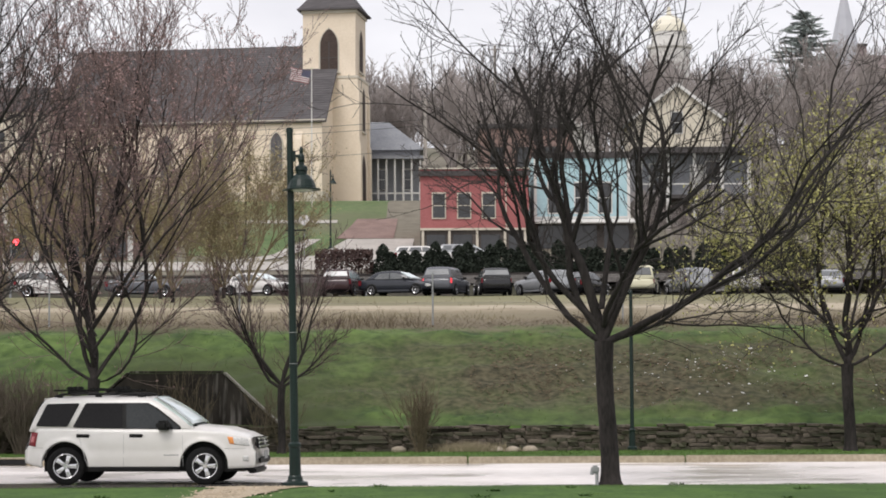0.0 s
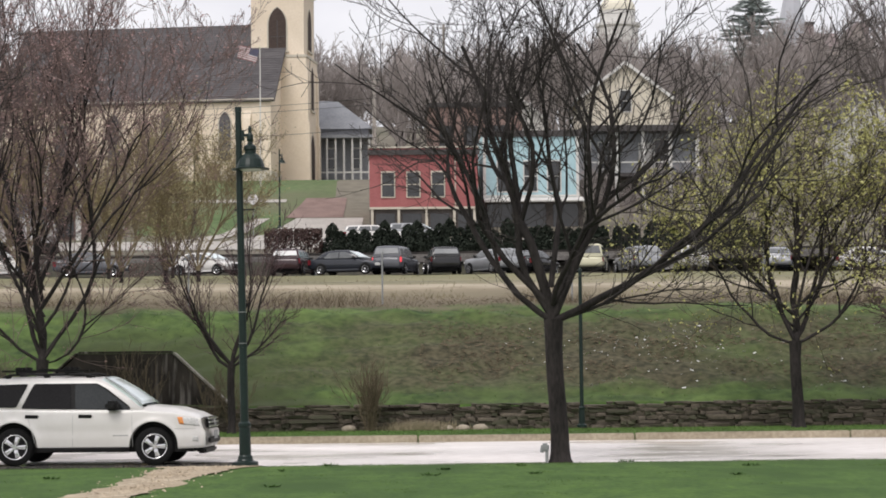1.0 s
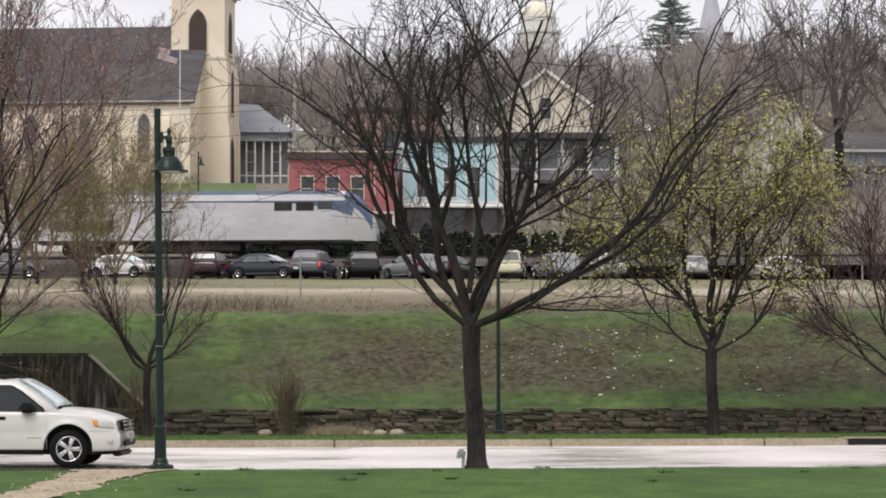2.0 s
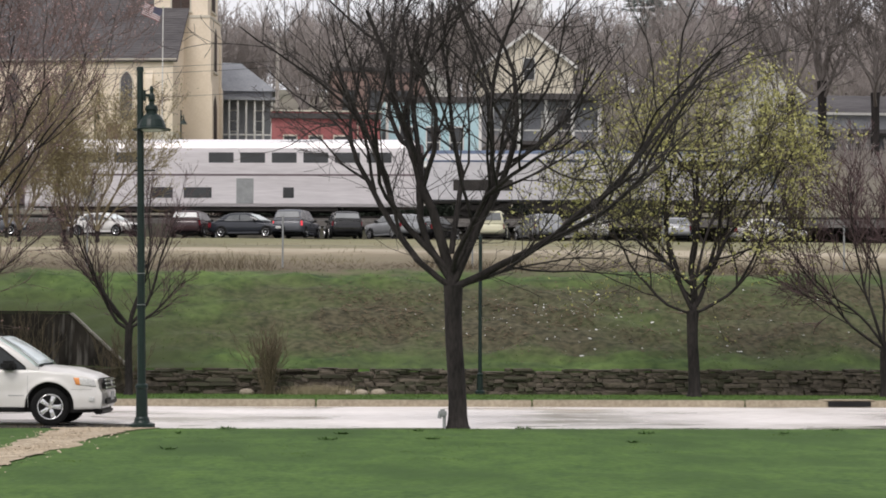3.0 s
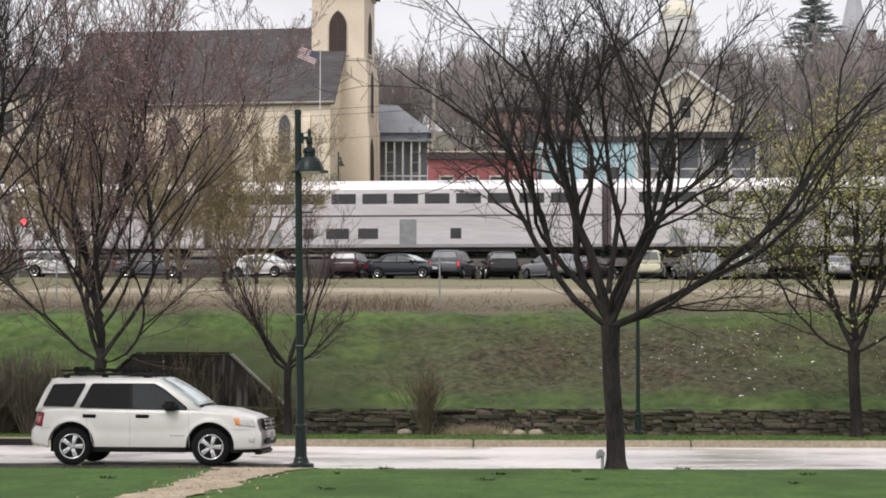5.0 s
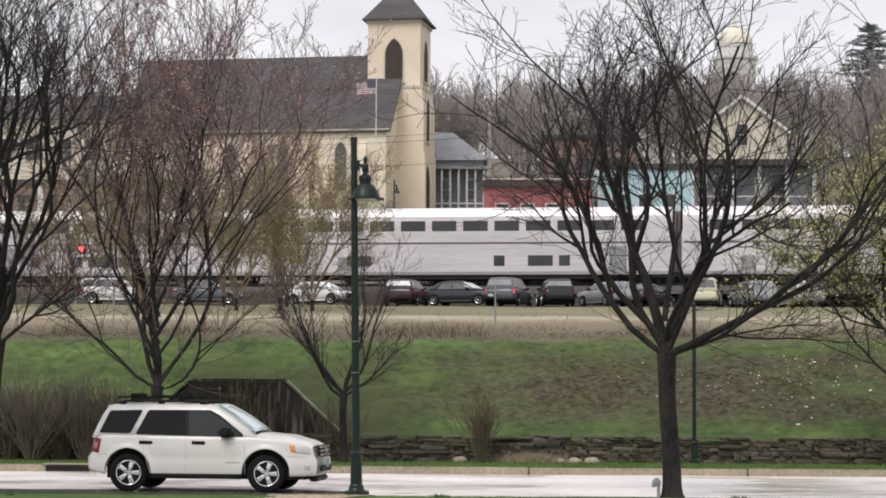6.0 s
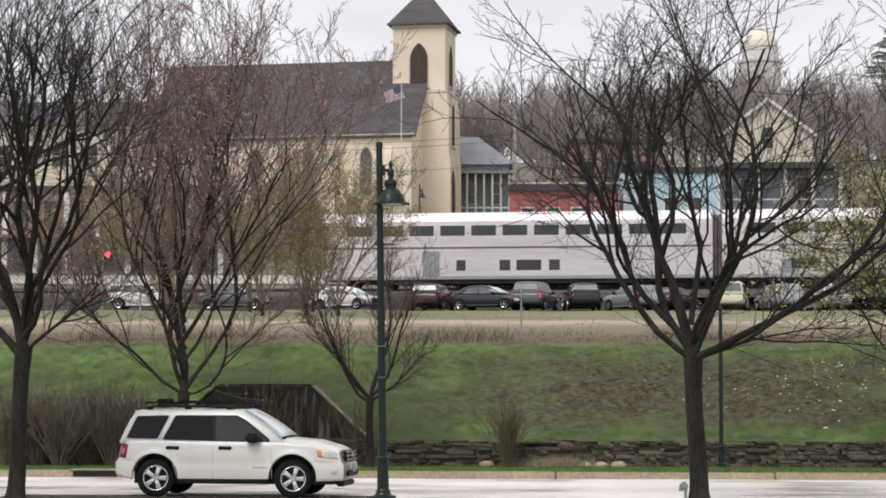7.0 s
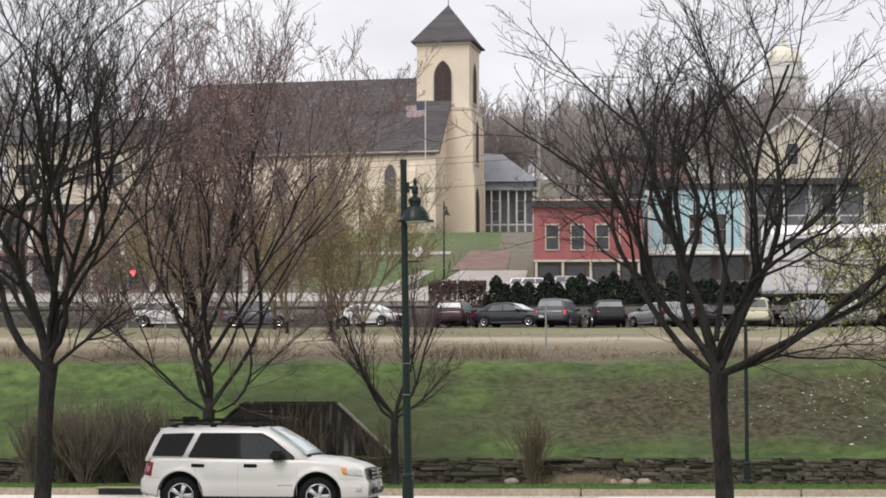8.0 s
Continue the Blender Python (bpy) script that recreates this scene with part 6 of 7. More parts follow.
def blue_shop():
    t = thing("shop_building", pose(8.2, 167.5, 12.0), "pale blue clad shop with a dark upper fascia", "building")
    part("ground_floor", box(0, 8.0, 0.1, 9, 0, 3.0), DARK_BRICK, t)
    part("upper_wall", box(0, 7.7, 0, 9, 3.0, 8.3), BLUE_PAINT, t)
    part("fascia", box(-0.1, 7.8, -0.15, 0.02, 7.9, 8.4), DARK_TRIM, t)
    part("corner_board", box(-0.02, 0.22, -0.08, 0.02, 3.0, 7.9), WHITE_WALL, t)
    part("corner_board", box(7.48, 7.72, -0.08, 0.02, 3.0, 7.9), WHITE_WALL, t)
    plain_windows(t, [(1.15, 2.1, 3.5, 5.9), (3.3, 4.3, 3.5, 5.9), (5.2, 6.2, 3.5, 5.9)], 0.0, WHITE_WALL, WINDOW)
    part("sill_band", box(0.25, 7.75, -0.1, 0.0, 3.05, 3.2), WHITE_WALL, t)
    for x in (0.3, 3.0, 5.6):
        part("shop_window", box(x, x + 2.0, 0.0, 0.1, 0.6, 2.5), WINDOW, t)
    part("awning", prism([(-1.2, 2.55), (0.1, 2.9), (0.1, 3.05), (-1.25, 2.65)], 8.0, "x", 0.0), WHITE_WALL, t)


def gabled_house(name, label, m, w, d, wall_h, roof_h, wall, roof, windows, porch=False):
    """The gable faces -y; origin at the front's middle."""
    t = thing(name, m, label, "house")
    part("wall", prism([(-w, 0), (w, 0), (w, wall_h), (0, wall_h + roof_h), (-w, wall_h)], d, "y", 0.0), wall, t)
    ang, ln = math.atan2(roof_h, w), math.hypot(roof_h, w) + 0.5
    for sgn in (-1, 1):
        r = bmesh.new()
        box(0 if sgn > 0 else -ln, ln if sgn > 0 else 0, -0.4, d + 0.4, 0.0, 0.16, bm=r)
        part("roof", r, roof, t, m=pose(0, 0, wall_h + roof_h + 0.02, 0, sgn * math.degrees(ang), 0))
        f = bmesh.new()
        box(0 if sgn > 0 else -ln, ln if sgn > 0 else 0, -0.46, -0.38, -0.16, 0.14, bm=f)
        part("bargeboard", f, WHITE_WALL, t, m=pose(0, 0, wall_h + roof_h + 0.02, 0, sgn * math.degrees(ang), 0))
    plain_windows(t, windows, 0.0, WHITE_WALL, WINDOW)
    if porch:
        part("porch_roof", box(-w - 0.2, w + 0.2, -2.2, 0.0, 3.0, 3.35), DARK_TRIM, t)
        for i in range(5):
            x = -w + 0.15 + i * (2 * w - 0.3) / 4
            part("porch_post", box(x - 0.12, x + 0.12, -2.1, -1.86, 0, 3.0), WHITE_WALL, t)
        part("porch_floor", box(-w - 0.2, w + 0.2, -2.2, 0.0, -0.4, 0.0), DARK_TRIM, t)
    return t


def porch_building():
    t = thing("porch_building", pose(17.4, 176, 14.0), "dark timber building with a white-posted upper porch", "building")
    part("wall", box(0, 9.5, 1.6, 9, 3.6, 7.2), GREY_ROOF, t)
    part("lower_wall", box(0, 9.5, 1.7, 9, -0.5, 3.6), DARK_BRICK, t)
    part("roof", box(-0.4, 9.9, -0.6, 9.4, 7.2, 7.7), DARK_TRIM, t)
    part("balcony_floor", box(0, 9.5, 0, 1.6, 3.4, 3.7), DARK_TRIM, t)
    part("balcony_rail", box(0, 9.5, 0.0, 0.1, 4.55, 4.65), WHITE_WALL, t)
    for i in range(5):
        x = 0.1 + i * 2.3
        part("porch_post", box(x, x + 0.28, 0.0, 0.28, -0.5, 7.2), WHITE_WALL, t)
    plain_windows(t, [(1.2, 2.2, 4.2, 6.4), (6.0, 7.2, 4.2, 6.6)], 1.6, WHITE_WALL, WINDOW)
    part("door_panel", box(4.6, 5.8, 1.5, 1.6, 3.7, 6.4), WHITE_WALL, t)


def pale_house():
    t = thing("house", pose(-9.7, 212, 20.6), "grey house with a pale hipped roof and a columned porch", "house")
    part("wall", box(0, 8.5, 0, 8, -0.5, 5.0), GREY_ROOF, t)
    hip = bmesh.new()
    lo = [hip.verts.new(p) for p in ((-0.5, -0.5, 5.0), (9.0, -0.5, 5.0), (9.0, 8.5, 5.0), (-0.5, 8.5, 5.0))]
    hi = [hip.verts.new(p) for p in ((3.2, 4.0, 8.4), (5.2, 4.0, 8.4))]
    for f in ((lo[0], lo[1], hi[1], hi[0]), (lo[1], lo[2], hi[1]), (lo[2], lo[3], hi[0], hi[1]), (lo[3], lo[0], hi[0]), (lo[3], lo[2], lo[1], lo[0])):
        hip.faces.new(f)
    part("roof", hip, GREY_ROOF, t)
    part("dormer", prism([(1.6, 5.2), (3.6, 5.2), (2.6, 7.0)], 2.5, "y", 0.0), GREY_ROOF, t)
    part("porch_roof", box(-0.4, 8.9, -2.4, 0, 3.9, 4.2), GREY_ROOF, t)
    for i in range(11):
        x = 0.0 + i * 0.85
        part("column", rod(0.12, 0.1, -0.5, 3.9, 10, m=pose(x, -2.1, 0)), WHITE_WALL, t)
    plain_windows(t, [(1.2, 2.0, 1.0, 3.0), (4.3, 5.1, 1.0, 3.0), (6.7, 7.5, 1.0, 3.0)], 0.0, WHITE_WALL, WINDOW)
    part("porch_rail", box(-0.2, 8.7, -2.2, -2.1, 0.35, 0.5), WHITE_WALL, t)


def left_block():
    t = thing("hall_building", pose(-56, 214, 19.5), "long tan hall with a dark roof behind bare trees", "building")
    part("wall", box(0, 23, 0, 14, -0.5, 10.5), CREAM_SIDING, t)
    part("roof", prism([(-0.6, 10.5), (14.6, 10.5), (7, 14.0)], 24, "x", -0.5), SHINGLE, t)
    cells = [(1.2 + i * 3.1, 2.8 + i * 3.1, z, z + 2.2) for i in range(7) for z in (1.6, 6.2)]
    plain_windows(t, cells, 0.0, TRIM_STONE, WINDOW)
    s = thing("shop_row", pose(-45, 160, 11.2), "low brown brick shop row with pale pilasters", "building")
    part("wall", box(0, 22, 0, 8, -0.5, 6.6), BROWN_BRICK, s)
    for i in range(10):
        part("pilaster", box(0.05 + i * 2.4, 0.45 + i * 2.4, -0.12, 0.0, -0.4, 6.5), WHITE_WALL, s)
    part("parapet", box(-0.1, 22.1, -0.15, 8.1, 6.6, 7.0), DARK_TRIM, s)
    part("awning", box(0.2, 21.8, -1.2, 0, 2.9, 3.15), BROWN_BRICK, s)
    for i in range(9):
        x = 0.6 + i * 2.4
        part("shop_window", box(x, x + 1.7, -0.05, 0.05, 0.4, 2.7), WINDOW, s)
        part("upper_window", box(x + 0.3, x + 1.4, -0.05, 0.05, 3.9, 5.8), WINDOW, s)


def brown_block():
    t = thing("brick_building", pose(4.4, 190, 17.5), "brown brick building behind the shops", "building")
    part("wall", box(0, 8.5, 0, 10, -1, 7.6), BROWN_BRICK, t)
    part("cornice", box(-0.2, 8.7, -0.2, 10.2, 7.6, 8.0), DARK_TRIM, t)
    plain_windows(t, [(1.0, 2.0, 3.6, 5.8), (3.4, 4.4, 3.6, 5.8), (5.9, 6.9, 3.6, 5.8)], 0.0, DARK_TRIM, WINDOW)


red_shop()
blue_shop()
porch_building()
pale_house()
left_block()
brown_block()
gabled_house("house", "cream gabled house up the hill", pose(23.6, 200, 19.2), 4.3, 9, 8.0, 3.3, CREAM_SIDING, GREY_ROOF, [(-0.5, 0.5, 6.6, 8.6), (-3, -2, 3, 5), (2, 3, 3, 5)])
gabled_house("house", "small white gabled house among bare trees", pose(15.5, 235, 22.5), 3.2, 8, 6.6, 2.6, WHITE_WALL, GREY_ROOF, [(-0.5, 0.5, 4.6, 6.2)])
gabled_house("house", "narrow white gabled house behind bare trees", pose(47.3, 199, 18.2), 2.7, 9, 6.4, 3.0, WHITE_WALL, SHINGLE, [(-1.4, -0.4, 3.6, 5.4), (0.5, 1.4, 3.6, 5.4)])


def grey_house():
    t = thing("house", pose(49.8, 195, 16.6), "long grey house with white trim and a dark porch roof", "house")
    part("wall", box(0, 15, 0, 9, -0.8, 5.7), GREY_ROOF, t)
    part("fascia", box(-0.3, 15.3, -0.35, 0.0, 5.6, 5.85), WHITE_WALL, t)
    part("roof", prism([(-0.35, 5.86), (9.3, 5.86), (4.5, 8.0)], 15.6, "x", -0.3), SHINGLE, t)
    part("porch_roof", prism([(-2.2, 3.55), (0.0, 4.1), (0.0, 4.3), (-2.25, 3.75)], 15.2, "x", -0.1), DARK_TRIM, t)
    for i in range(6):
        part("porch_post", box(0.1 + i * 2.9, 0.3 + i * 2.9, -2.1, -1.9, -0.8, 3.55), WHITE_WALL, t)
    plain_windows(t, [(1.6, 2.6, 1.0, 3.0), (4.4, 5.5, 0.8, 3.0), (7.4, 8.4, 1.0, 3.0), (11.0, 12.0, 1.0, 3.0)], 0.0, WHITE_WALL, WINDOW)


grey_house()
gabled_house("house", "tan house far up the wooded hill", pose(62, 270, 29.5), 5.5, 10, 6.0, 3.0, CREAM_SIDING, BROWN_BRICK, [(-3, -1.8, 3, 4.8), (1.8, 3, 3, 4.8)])


def skyline_house():
    t = thing("house", pose(73.0, 352, 44.7), "large old brick house with two chimneys on the skyline", "house")
    part("wall", box(0, 5.6, 0, 9, -2, 10.2), PEACH_BRICK, t)
    part("roof", prism([(-0.5, 10.2), (9.5, 10.2), (4.5, 13.2)], 6.4, "x", -0.5), MAUVE_ROOF, t)
    part("front_wing", prism([(5.6, -2), (10.8, -2), (10.8, 10.0), (8.2, 14.0), (5.6, 10.0)], 10, "y", -1.2), PEACH_BRICK, t)
    for sgn in (-1, 1):
        part("wing_roof", prism([(8.2, 14.3), (8.2 + sgn * 3.1, 9.6), (8.2 + sgn * 3.1, 9.3), (8.2, 14.0)], 10.8, "y", -1.6), MAUVE_ROOF, t)
    for x in (0.3, 9.9):
        stack = part("chimney", box(x, x + 1.3, 3.2, 4.3, 9.5, 14.6), MAUVE_ROOF, t)
        part("chimney_cap", box(x - 0.15, x + 1.45, 3.05, 4.45, 14.6, 15.0), DARK_TRIM, stack)
    plain_windows(t, [(1.0, 2.0, 6.6, 8.8), (3.4, 4.4, 6.6, 8.8)], 0.0, TRIM_STONE, WINDOW)
    plain_windows(t, [(7.7, 8.7, 7.0, 9.4)], -1.2, TRIM_STONE, WINDOW)


skyline_house()


def far_landmarks():
    s = thing("church_spire", pose(80.2, 402, 46), "grey church spire far beyond the trees, paled with haze", "spire")
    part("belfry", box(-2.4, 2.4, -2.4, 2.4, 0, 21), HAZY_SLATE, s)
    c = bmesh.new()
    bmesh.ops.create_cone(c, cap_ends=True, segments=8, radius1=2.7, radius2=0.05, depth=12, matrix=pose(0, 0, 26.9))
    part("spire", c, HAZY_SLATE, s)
    d = thing("domed_cupola", pose(48.2, 420, 47.0), "white cupola with a golden dome beyond the hill", "cupola")
    part("drum", lathe([(4.2, 0), (4.2, 22), (4.6, 22.4), (4.6, 23), (3.6, 23.2), (3.6, 25.6)], 20), WHITE_WALL, d)
    part("dome", lathe([(3.7, 25.6), (3.5, 26.8), (2.8, 28.0), (1.6, 28.9), (0.5, 29.3), (0.3, 31)], 20), HAZY_GOLD, d)


far_landmarks()


# ---- poles, wires, signs, hedges ----
def utility_pole(x, y, h, label):
    t = thing("utility_pole", pose(x, y, ground_z(x, y)), label, "utility pole", "utility poles")
    part("pole", rod(0.2, 0.15, -0.3, h, 10), WOOD_POLE, t)
    part("crossarm", box(-0.75, 0.75, -0.05, 0.05, h - 0.5, h - 0.4), WOOD_POLE, t)
    for dx in (-0.65, -0.3, 0.3, 0.65):
        part("insulator", rod(0.05, 0.03, h - 0.4, h - 0.24, 8, m=pose(dx, 0, 0)), GALV, t)


utility_pole(-0.55, 172, 11.7, "weathered wooden utility pole by the street")
utility_pole(6.9, 226, 17.0, "tall wooden utility pole among bare trees")


def wires():
    for k, (z0, z1, y0) in enumerate(((25.0, 23.6, 171.6), (24.6, 23.2, 172.4), (22.4, 21.2, 172.0))):
        v, f = [], []
        pts = [Vector((-60 + 3.97 * i, y0 - 0.02 * i, z0 + (z1 - z0) * i / 15 - 1.6 * (1 - (2 * i / 15 - 1) ** 2))) for i in range(16)]
        tube(v, f, pts, [0.02] * 16, 4)
        tagged(mesh_part("overhead_wire", v, f, BLACK_PAINT), "sagging overhead wire to a wooden pole", "wire", "overhead wires")


wires()


def flagpole():
    t = thing("flagpole", pose(-10.75, 186.0, ground_z(0, 186)), "pale flagpole with a striped flag", "flagpole")
    part("pole", rod(0.07, 0.045, -0.2, 12.4, 10), WHITE_WALL, t)
    part("ball", lathe([(0.02, 12.35), (0.1, 12.45), (0.1, 12.52), (0.02, 12.62)], 10), CAR_YELLOW, t)
    flag = new("flag")
    flag.parent, flag.matrix_basis = t, pose(-0.06, 0, 12.25, 0, -14, 0)
    for i in range(13):
        z = -0.09 * i
        x0 = -0.8 if i < 7 else 0.0
        b = bmesh.new()
        for k in range(6):
            xa, xb = x0 + (-1.75 - x0) * k / 6, x0 + (-1.75 - x0) * (k + 1) / 6
            box(min(xa, xb), max(xa, xb), 0.07 * math.sin(xa * 4) - 0.012, 0.07 * math.sin(xa * 4) + 0.012, z - 0.09, z, bm=b)
        part("stripe", b, FLAG_RED if i % 2 == 0 else FLAG_WHITE, flag)
    part("canton", box(-0.8, 0.0, -0.03, 0.03, -0.63, 0.0), FLAG_BLUE, flag)
    return flag


FLAG = flagpole()


def field_fence():
    """Thin posts with two slack wires along the field above the bank."""
    t = thing("wire_fence", pose(0, 66.0, 0), "thin grey wire fence posts along the dry field", "fence")
    xs = [-18.1, -12.1, -6.1, 0.0, 6.0, 12.1, 18.0]
    for x in xs:
        z = rough_z(x, 66.0)
        part("post", rod(0.028, 0.028, z - 0.2, z + 1.65, 8, m=pose(x, 0, 0)), GALV, t)
    for h in (0.7, 1.5):
        v, f = [], []
        pts = [Vector((x, 0, rough_z(x, 66.0) + h)) for x in xs]
        tube(v, f, pts, [0.004] * len(pts), 3)
        mesh_part("wire", v, f, GALV, t)


field_fence()


def stop_sign():
    t = thing("road_sign", pose(-9.85, 160.5, ground_z(0, 160.5)), "octagonal road sign seen from its pale back", "road sign")
    part("post", rod(0.04, 0.04, -0.2, 3.0, 8), GALV, t)
    part("plate", rod(0.42, 0.42, -0.012, 0.012, 8, m=pose(0, 0, 3.0, 90, 22.5, 0)), FLAG_WHITE, t)


stop_sign()


def crossing_signal():
    t = thing("crossing_signal", pose(-25.95, 128.5, 7.06), "railway crossing signal with a red flashing lamp", "crossing signal")
    part("mast", rod(0.06, 0.06, -0.1, 5.0, 10), GALV, t)
    part("crossbar", box(-0.5, 0.5, -0.03, 0.03, 3.56, 3.64), BLACK_PAINT, t)
    for sgn in (-1, 1):
        part("backboard", rod(0.3, 0.3, -0.02, 0.02, 18, m=pose(sgn * 0.36, -0.06, 3.6, 90, 0, 0)), BLACK_PAINT, t)
        part("lamp", rod(0.19, 0.19, -0.03, 0.03, 18, m=pose(sgn * 0.36, -0.11, 3.6, 90, 0, 0)), LIT_RED if sgn > 0 else RED_LENS, t, "lit red lamp" if sgn > 0 else "unlit red lamp")
    for a in (-45, 45):
        part("crossbuck", box(-0.6, 0.6, -0.02, 0.02, -0.11, 0.11), WHITE_WALL, t, m=pose(0, -0.05, 4.5, 0, a, 0))


crossing_signal()


def leafy_mass(name, label, m, shape, count, size, mat, category, group="", seed=1):
    """A bush or hedge of many small leaf sprays inside a rough form."""
    rng = random.Random(seed)
    v, f = [], []
    for _ in range(count):
        c = shape(rng)
        a = Vector((rng.gauss(0, 1), rng.gauss(0, 1), rng.gauss(0, 1))).normalized()
        b = a.orthogonal().normalized()
        s = size * rng.uniform(0.5, 1.4)
        n = len(v)
        v += [c - b * s, c + a.cross(b) * s * 0.6, c + b * s, c - a.cross(b) * s * 0.6]
        f.append((n, n + 1, n + 2, n + 3))
    t = thing(name, m, label, category, group)
    mesh_part("foliage", v, f, mat, t)["kind"] = "stuff"
    part("stem", rod(0.06, 0.03, -0.1, 0.8, 6), BARK, t)
    return t


def cone_shape(h, r):
    def at(rng):
        s = rng.random() ** 1.3
        q = r * (1 - s) ** 0.62 * (1 + 0.25 * math.sin(9 * s)) * math.sqrt(rng.uniform(0.3, 1)) * rng.uniform(0.85, 1.15)
        a = rng.uniform(0, 6.283)
        return Vector((q * math.cos(a), q * math.sin(a), 0.05 + s * h))
    return at


def box_shape(w, d, h):
    def at(rng):
        return Vector((rng.uniform(-w, w), rng.uniform(-d, d), h * rng.random() ** 0.6 * rng.uniform(0.9, 1.05)))
    return at


first = leafy_mass("evergreen_shrub", "dark columnar evergreen shrub in a row", pose(-3.4, 142.3, 9.3), cone_shape(2.0, 0.9), 1700, 0.10, EVERGREEN, "shrub", "evergreen row", 3)
rng0 = random.Random(4)
for i in range(1, 40):
    x = -3.4 + i * 0.74 + rng0.uniform(-0.25, 0.25)
    ob = copy_thing(first, pose(x, 142.3 - 0.04 * i + rng0.uniform(-0.3, 0.3), 9.3, 0, 0, rng0.uniform(0, 360)))
    ob.scale = (rng0.uniform(0.85, 1.1), 1.0, rng0.uniform(0.7, 1.12))
for hx in (-7.0, -5.0):
    leafy_mass("clipped_hedge", "rounded reddish-brown leafless hedge", pose(hx, 141.6, 9.2), box_shape(0.95, 0.5, 1.75), 1500, 0.1, HEDGE_RED, "hedge", "clipped hedges", int(hx * 10))


def conifer():
    t = thing("conifer", pose(58.0, 322, 36), "tall grey-green conifer on the skyline, paled with haze", "tree")
    part("trunk", rod(0.35, 0.08, 0, 23, 8), BARK, t)
    rng = random.Random(9)
    v, f = [], []
    for tier in range(19):
        z = 6.5 + 0.9 * tier
        reach = (1 - tier / 19.5) ** 0.6 * 7.6 + 0.3
        for _ in range(11):
            a, ln = rng.uniform(0, 6.283), reach * rng.uniform(0.65, 1.1)
            out, lift = Vector((math.cos(a), math.sin(a), 0)), rng.uniform(-0.4, 0.4)
            for k in range(16):
                q = (k + rng.random()) / 16
                c = out * ln * q + Vector((0, 0, z + lift + rng.gauss(0, 0.1) + ln * (0.2 * q * q - 0.16 * q)))
                d = (out + Vector((rng.gauss(0, 0.8), rng.gauss(0, 0.8), rng.gauss(0, 0.12)))) * rng.uniform(0.3, 0.6)
                e = Vector((rng.gauss(0, 0.15), rng.gauss(0, 0.15), rng.uniform(0.08, 0.2)))
                n = len(v)
                v += [c - d, c - e, c + d, c + e]
                f.append((n, n + 1, n + 2, n + 3))
    mesh_part("crown", v, f, HAZY_PINE, t)["kind"] = "stuff"


conifer()


# ---- the bare woods on the hill ----
def woods():
    kinds = []
    for s in range(4):
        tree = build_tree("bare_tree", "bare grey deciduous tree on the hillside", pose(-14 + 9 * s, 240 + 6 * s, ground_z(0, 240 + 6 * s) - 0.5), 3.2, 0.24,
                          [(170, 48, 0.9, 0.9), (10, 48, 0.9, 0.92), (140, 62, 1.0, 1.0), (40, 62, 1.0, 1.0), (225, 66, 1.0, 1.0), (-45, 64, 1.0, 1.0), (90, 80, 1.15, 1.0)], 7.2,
                          Growth(60 + s, up=0.07, wiggle=0.1, levels=3, kids=(8, 6, 3), thin=0.024, sides=(5, 4, 3, 3)), HAZY_TWIG, limb_mat=HAZY_TWIG)
        tree["group"] = "hillside trees"
        kinds.append(tree)
    rng = random.Random(77)
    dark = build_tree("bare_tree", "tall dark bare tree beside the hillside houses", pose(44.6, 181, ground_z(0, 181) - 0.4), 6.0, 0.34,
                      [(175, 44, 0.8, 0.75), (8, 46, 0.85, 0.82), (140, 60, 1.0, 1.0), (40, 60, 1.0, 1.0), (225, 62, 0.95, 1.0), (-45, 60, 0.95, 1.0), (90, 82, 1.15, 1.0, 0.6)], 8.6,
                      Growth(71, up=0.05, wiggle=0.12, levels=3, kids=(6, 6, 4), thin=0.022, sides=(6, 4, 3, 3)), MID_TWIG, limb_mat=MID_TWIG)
    dark["group"] = "hillside trees"
    dark.scale = (1.15, 1.15, 1.15)
    for x, y, turn, sc in ((48.2, 184, 130, 1.25), (52.5, 182, 250, 1.15), (57.0, 186, 40, 1.3), (62.0, 188, 300, 1.2)):
        ob = copy_thing(dark, pose(x, y, rough_z(x, y) - 0.4, 0, 0, turn))
        ob.scale = (sc, sc, sc)
    spots = [(-60, 232), (-50, 236), (-38, 238), (-44, 244), (-66, 240), (-72, 246), (-55, 248)]
    for row, (y, x0, x1, step) in enumerate(((224, 1, 70, 5.0), (240, -10, 80, 5.0), (256, -14, 88, 5.2), (274, -18, 96, 5.5), (296, -24, 105, 6), (325, -30, 140, 6.5), (360, -34, 150, 7), (232, -75, -46, 6))):
        x = x0
        while x < x1:
            spots.append((x + rng.uniform(-2, 2), y + rng.uniform(-6, 6)))
            x += step
    for x in np.arange(17, 64, 2.0).tolist():
        y = rng.uniform(146, 168)
        ob = copy_thing(kinds[int(x) % 4], pose(x, y, rough_z(x, y) - 0.3, 0, 0, rng.uniform(0, 360)))
        s = rng.uniform(0.32, 0.55)
        ob.scale = (s, s, s)
    for i, (x, y) in enumerate(spots):
        if (12 < x < 19 and y < 240) or (4.5 < x < 9 and y < 234):
            continue
        s = rng.uniform(0.85, 1.35) * (1.2 if i < 7 else 1.0)
        ob = copy_thing(kinds[i % 4], pose(x, y, rough_z(x, y) - 0.4, 0, 0, rng.uniform(0, 360)))
        ob.scale = (s, s, s * rng.uniform(0.9, 1.1))


woods()


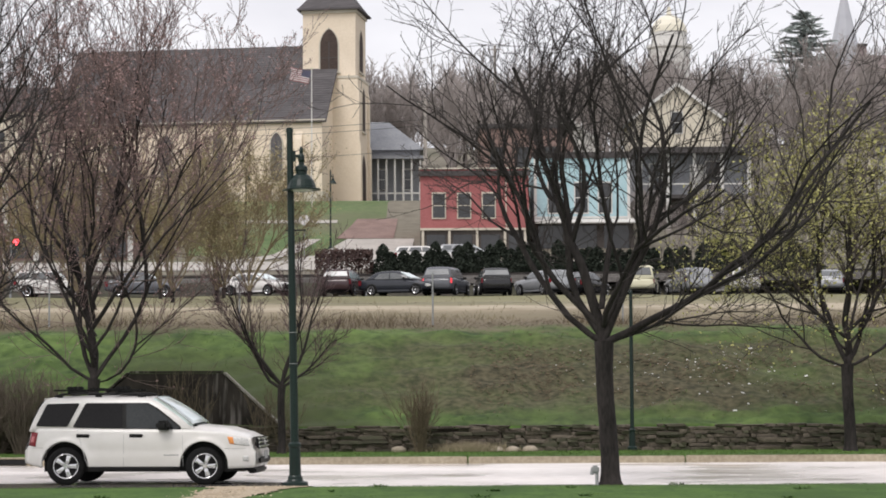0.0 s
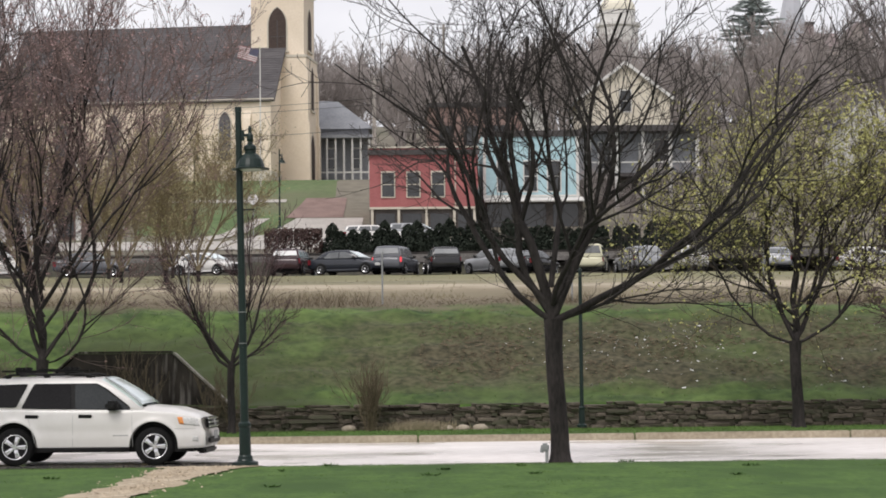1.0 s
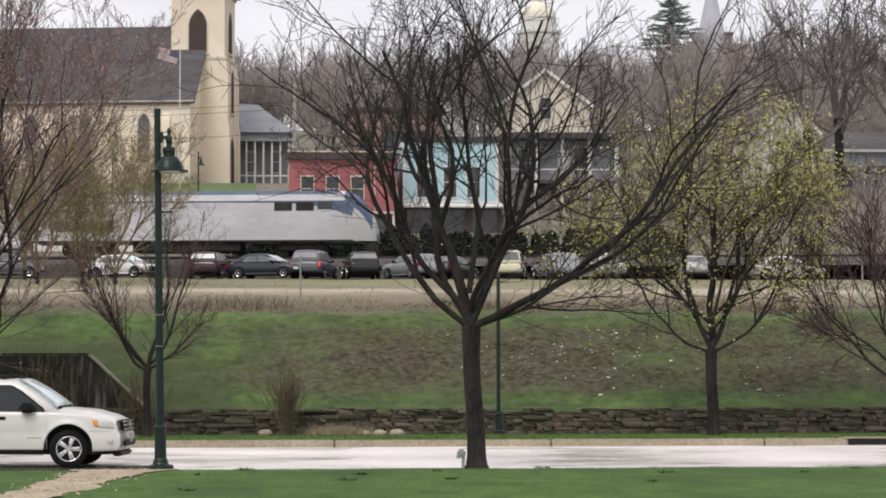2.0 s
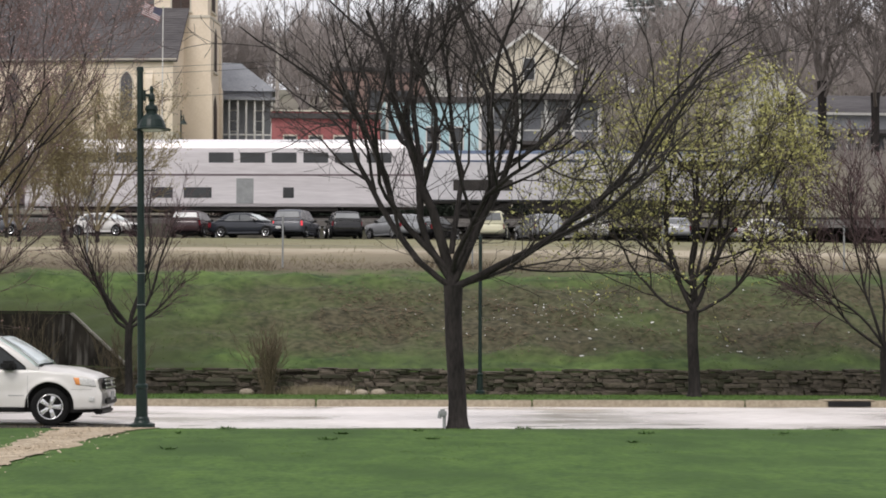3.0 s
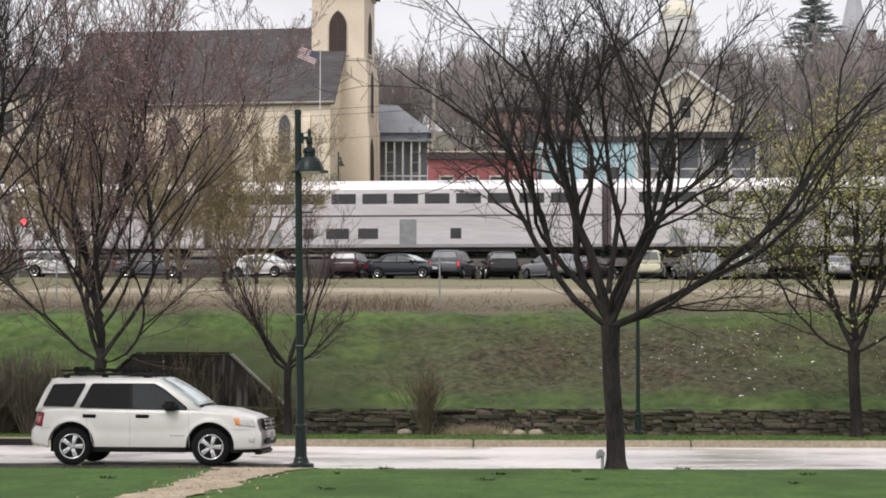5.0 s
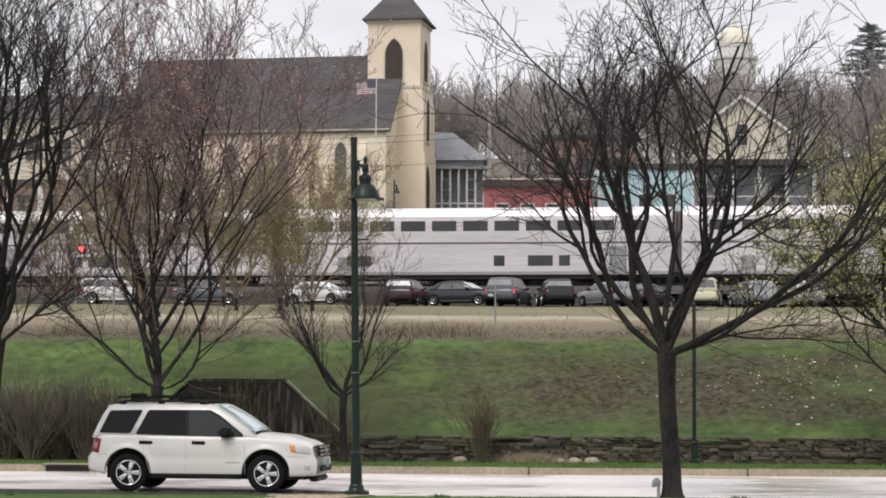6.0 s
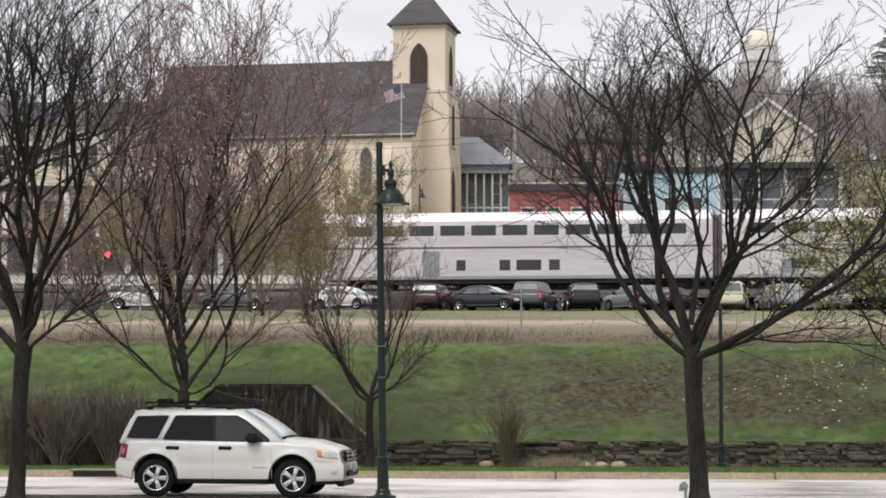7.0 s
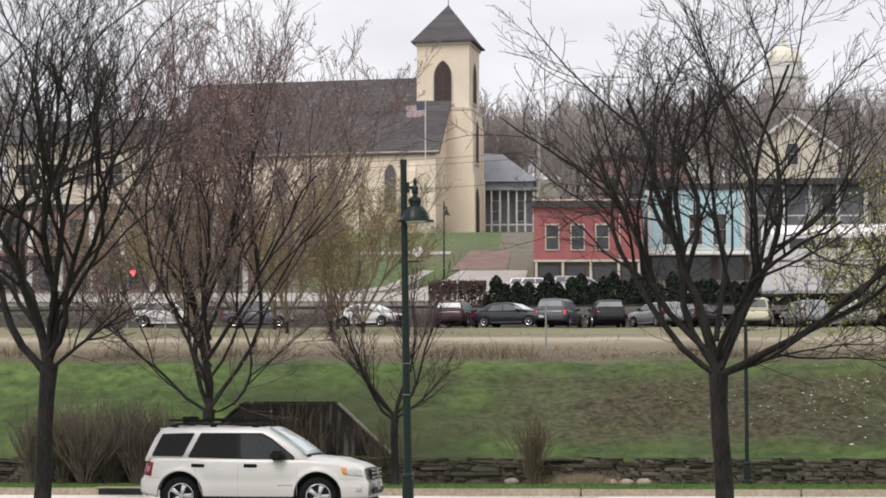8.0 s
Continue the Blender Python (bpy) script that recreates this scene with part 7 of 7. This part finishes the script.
def scrub():
    """Dry weeds and brush along the field above the bank."""
    rng = random.Random(21)
    v, f = [], []
    for _ in range(6000):
        x = rng.uniform(-32, 34)
        y = rng.choice((rng.uniform(66, 72), rng.uniform(66, 90), rng.uniform(80, 118)))
        h = rng.uniform(0.05, 0.15) * (1.9 if noise.noise(Vector((x * 0.3, y * 0.2, 1))) > 0.2 else 0.6)
        p = Vector((x, y, rough_z(x, y) - 0.03))
        q = p + Vector((rng.gauss(0, 0.14), rng.gauss(0, 0.14), h))
        n = len(v)
        v += [p - Vector((0.012, 0, 0)), p + Vector((0.012, 0, 0)), q]
        f.append((n, n + 1, n + 2))
    tagged(mesh_part("dry_weeds", v, f, DRY), "dry tan weeds along the field edge", "grass", kind="stuff")
    v, f = [], []
    clumps = [(rng.uniform(-11, 12), 36.6 - rng.uniform(0.2, 9), rng.uniform(0.1, 0.35)) for _ in range(60)]
    for _ in range(30000):
        zone = rng.random()
        if zone < 0.06:
            cx, cy, cr = rng.choice(clumps)
            x, y, h, w = cx + rng.gauss(0, cr), cy + rng.gauss(0, cr * 0.5), rng.uniform(0.012, 0.032), 0.008
        elif zone < 0.18:
            x, y, h, w = rng.uniform(-12, 14), 36.62 - abs(rng.gauss(0, 0.12)), rng.uniform(0.012, 0.035), 0.008
        elif zone < 0.86:
            x, y, h, w = rng.uniform(-15, 17), rng.uniform(47.9, 54.9), rng.uniform(0.02, 0.055), 0.01
        else:
            x, y, h, w = rng.uniform(-17, 19), rng.uniform(55.4, 65.0), rng.uniform(0.02, 0.06), 0.012
        if y < 36.8 and abs(x - (-3.1 - (37.2 - y) * 0.09)) < 1.0:
            continue
        p = Vector((x, min(y, 36.68) if y < 40 else y, rough_z(x, y) - 0.01))
        q = p + Vector((rng.gauss(0, h * 0.7), rng.gauss(0, h * 0.7), h))
        n = len(v)
        v += [p - Vector((w, 0, 0)), p + Vector((w, 0, 0)), q]
        f.append((n, n + 1, n + 2))
    tagged(mesh_part("grass_tufts", v, f, BLADE), "short green grass blades on lawn and bank", "grass", kind="stuff")
    v, f = [], []
    for _ in range(9000):
        x, y = rng.uniform(-30, 32), 64.4 + abs(rng.gauss(0, 1.7))
        h = rng.uniform(0.10, 0.36) * (1.4 if noise.noise(Vector((x * 0.25, 4.0, 1))) > 0.05 else 0.45)
        p = Vector((x, y, rough_z(x, y) - 0.03))
        q = p + Vector((rng.gauss(0, 0.2), rng.gauss(0, 0.2), h))
        n = len(v)
        v += [p - Vector((0.008, 0, 0)), p + Vector((0.008, 0, 0)), q]
        f.append((n, n + 1, n + 2))
    wv, wf = [], []
    for _ in range(24):
        cx, cy, cr = rng.uniform(-10, 14), 36.5 - abs(rng.gauss(0, 2.6)), rng.uniform(0.04, 0.11)
        if abs(cx + 3.6) < 1.6:
            continue
        for _ in range(int(500 * cr)):
            a, q = rng.uniform(0, 6.283), cr * math.sqrt(rng.random())
            p = Vector((cx + q * math.cos(a) * 1.5, cy + q * math.sin(a), 0))
            p.z = rough_z(p.x, p.y) + 0.01
            d = Vector((math.cos(a), math.sin(a), rng.uniform(0.3, 1.0))) * rng.uniform(0.03, 0.07)
            w = Vector((-math.sin(a), math.cos(a), 0)) * 0.014
            n = len(wv)
            wv += [p, p + d * 0.5 - w, p + d, p + d * 0.5 + w]
            wf.append((n, n + 1, n + 2, n + 3))
    tagged(mesh_part("weed_clumps", wv, wf, WEED), "dark broad-leaved weed clumps in the lawn", "weeds", kind="stuff")
    gv, gf = [], []
    for _ in range(1800):
        y = 36.72 - rng.random() ** 1.5 * 15
        x = -3.05 - (37.2 - y) * 0.09 + rng.gauss(0, 0.24 + 0.14 * rng.random())
        z, s = rough_z(x, y) + 0.02, rng.uniform(0.010, 0.032)
        a = rng.uniform(0, 3.14)
        u, w = Vector((math.cos(a), math.sin(a), rng.uniform(-0.2, 0.5))) * s, Vector((-math.sin(a), math.cos(a), rng.uniform(0, 0.5))) * s * 0.6
        c, n = Vector((x, y, z)), len(gv)
        gv += [c - u, c - w, c + u, c + w]
        gf.append((n, n + 1, n + 2, n + 3))
    tagged(mesh_part("wood_chips", gv, gf, CHIP), "scattered tan wood chips along the worn path", "wood chips", kind="stuff")
    lv, lf = [], []
    for _ in range(9000):
        x, y = rng.uniform(1, 20), rng.gauss(59.6, 1.3)
        if not 56.2 < y < 63 or noise.noise(Vector((x * 0.5, y * 0.7, 6))) < -0.15:
            continue
        z, s = rough_z(x, y) + 0.02, rng.uniform(0.02, 0.06)
        a = rng.uniform(0, 3.14)
        u = Vector((math.cos(a), math.sin(a), 0.37 * math.sin(a) + rng.uniform(-0.1, 0.1))) * s
        w = Vector((-math.sin(a), math.cos(a), 0.37 * math.cos(a) + rng.uniform(-0.1, 0.1))) * s * 0.6
        c, n = Vector((x, y, z)), len(lv)
        lv += [c - u, c - w, c + u, c + w]
        lf.append((n + 3, n + 2, n + 1, n))
    tagged(mesh_part("fallen_leaves", lv, lf, FALLEN), "brown fallen leaves strewn over the bank", "leaves", kind="stuff")
    tagged(mesh_part("brush", v, f, BUSH_TWIG), "low bare brush along the top of the bank", "brush", kind="stuff")


scrub()


# ---- what moves ----
SPEED, TAIL_AT_7 = 26.8, -13.22


def motions():
    times = [0.0, 0.1, 0.2] + [0.5 * i for i in range(1, 16)] + [7.8, 7.9, 8.0]
    for offset, car in TRAIN:
        walk(car, [(t, TRACK @ pose(TAIL_AT_7 + SPEED * (t - 7.0) + offset, 0, 0)) for t in times])
    swing = ((0.0, -10, 12), (1.0, -16, 0), (2.0, -14, 14), (3.5, -30, 30), (4.0, -44, 20), (5.5, -8, -8), (6.5, 14, 10), (7.0, 20, 18), (8.0, 8, 6))
    walk(FLAG, [(t, pose(-0.06, 0, 12.25, 0, -a, b)) for t, a, b in swing])


motions()
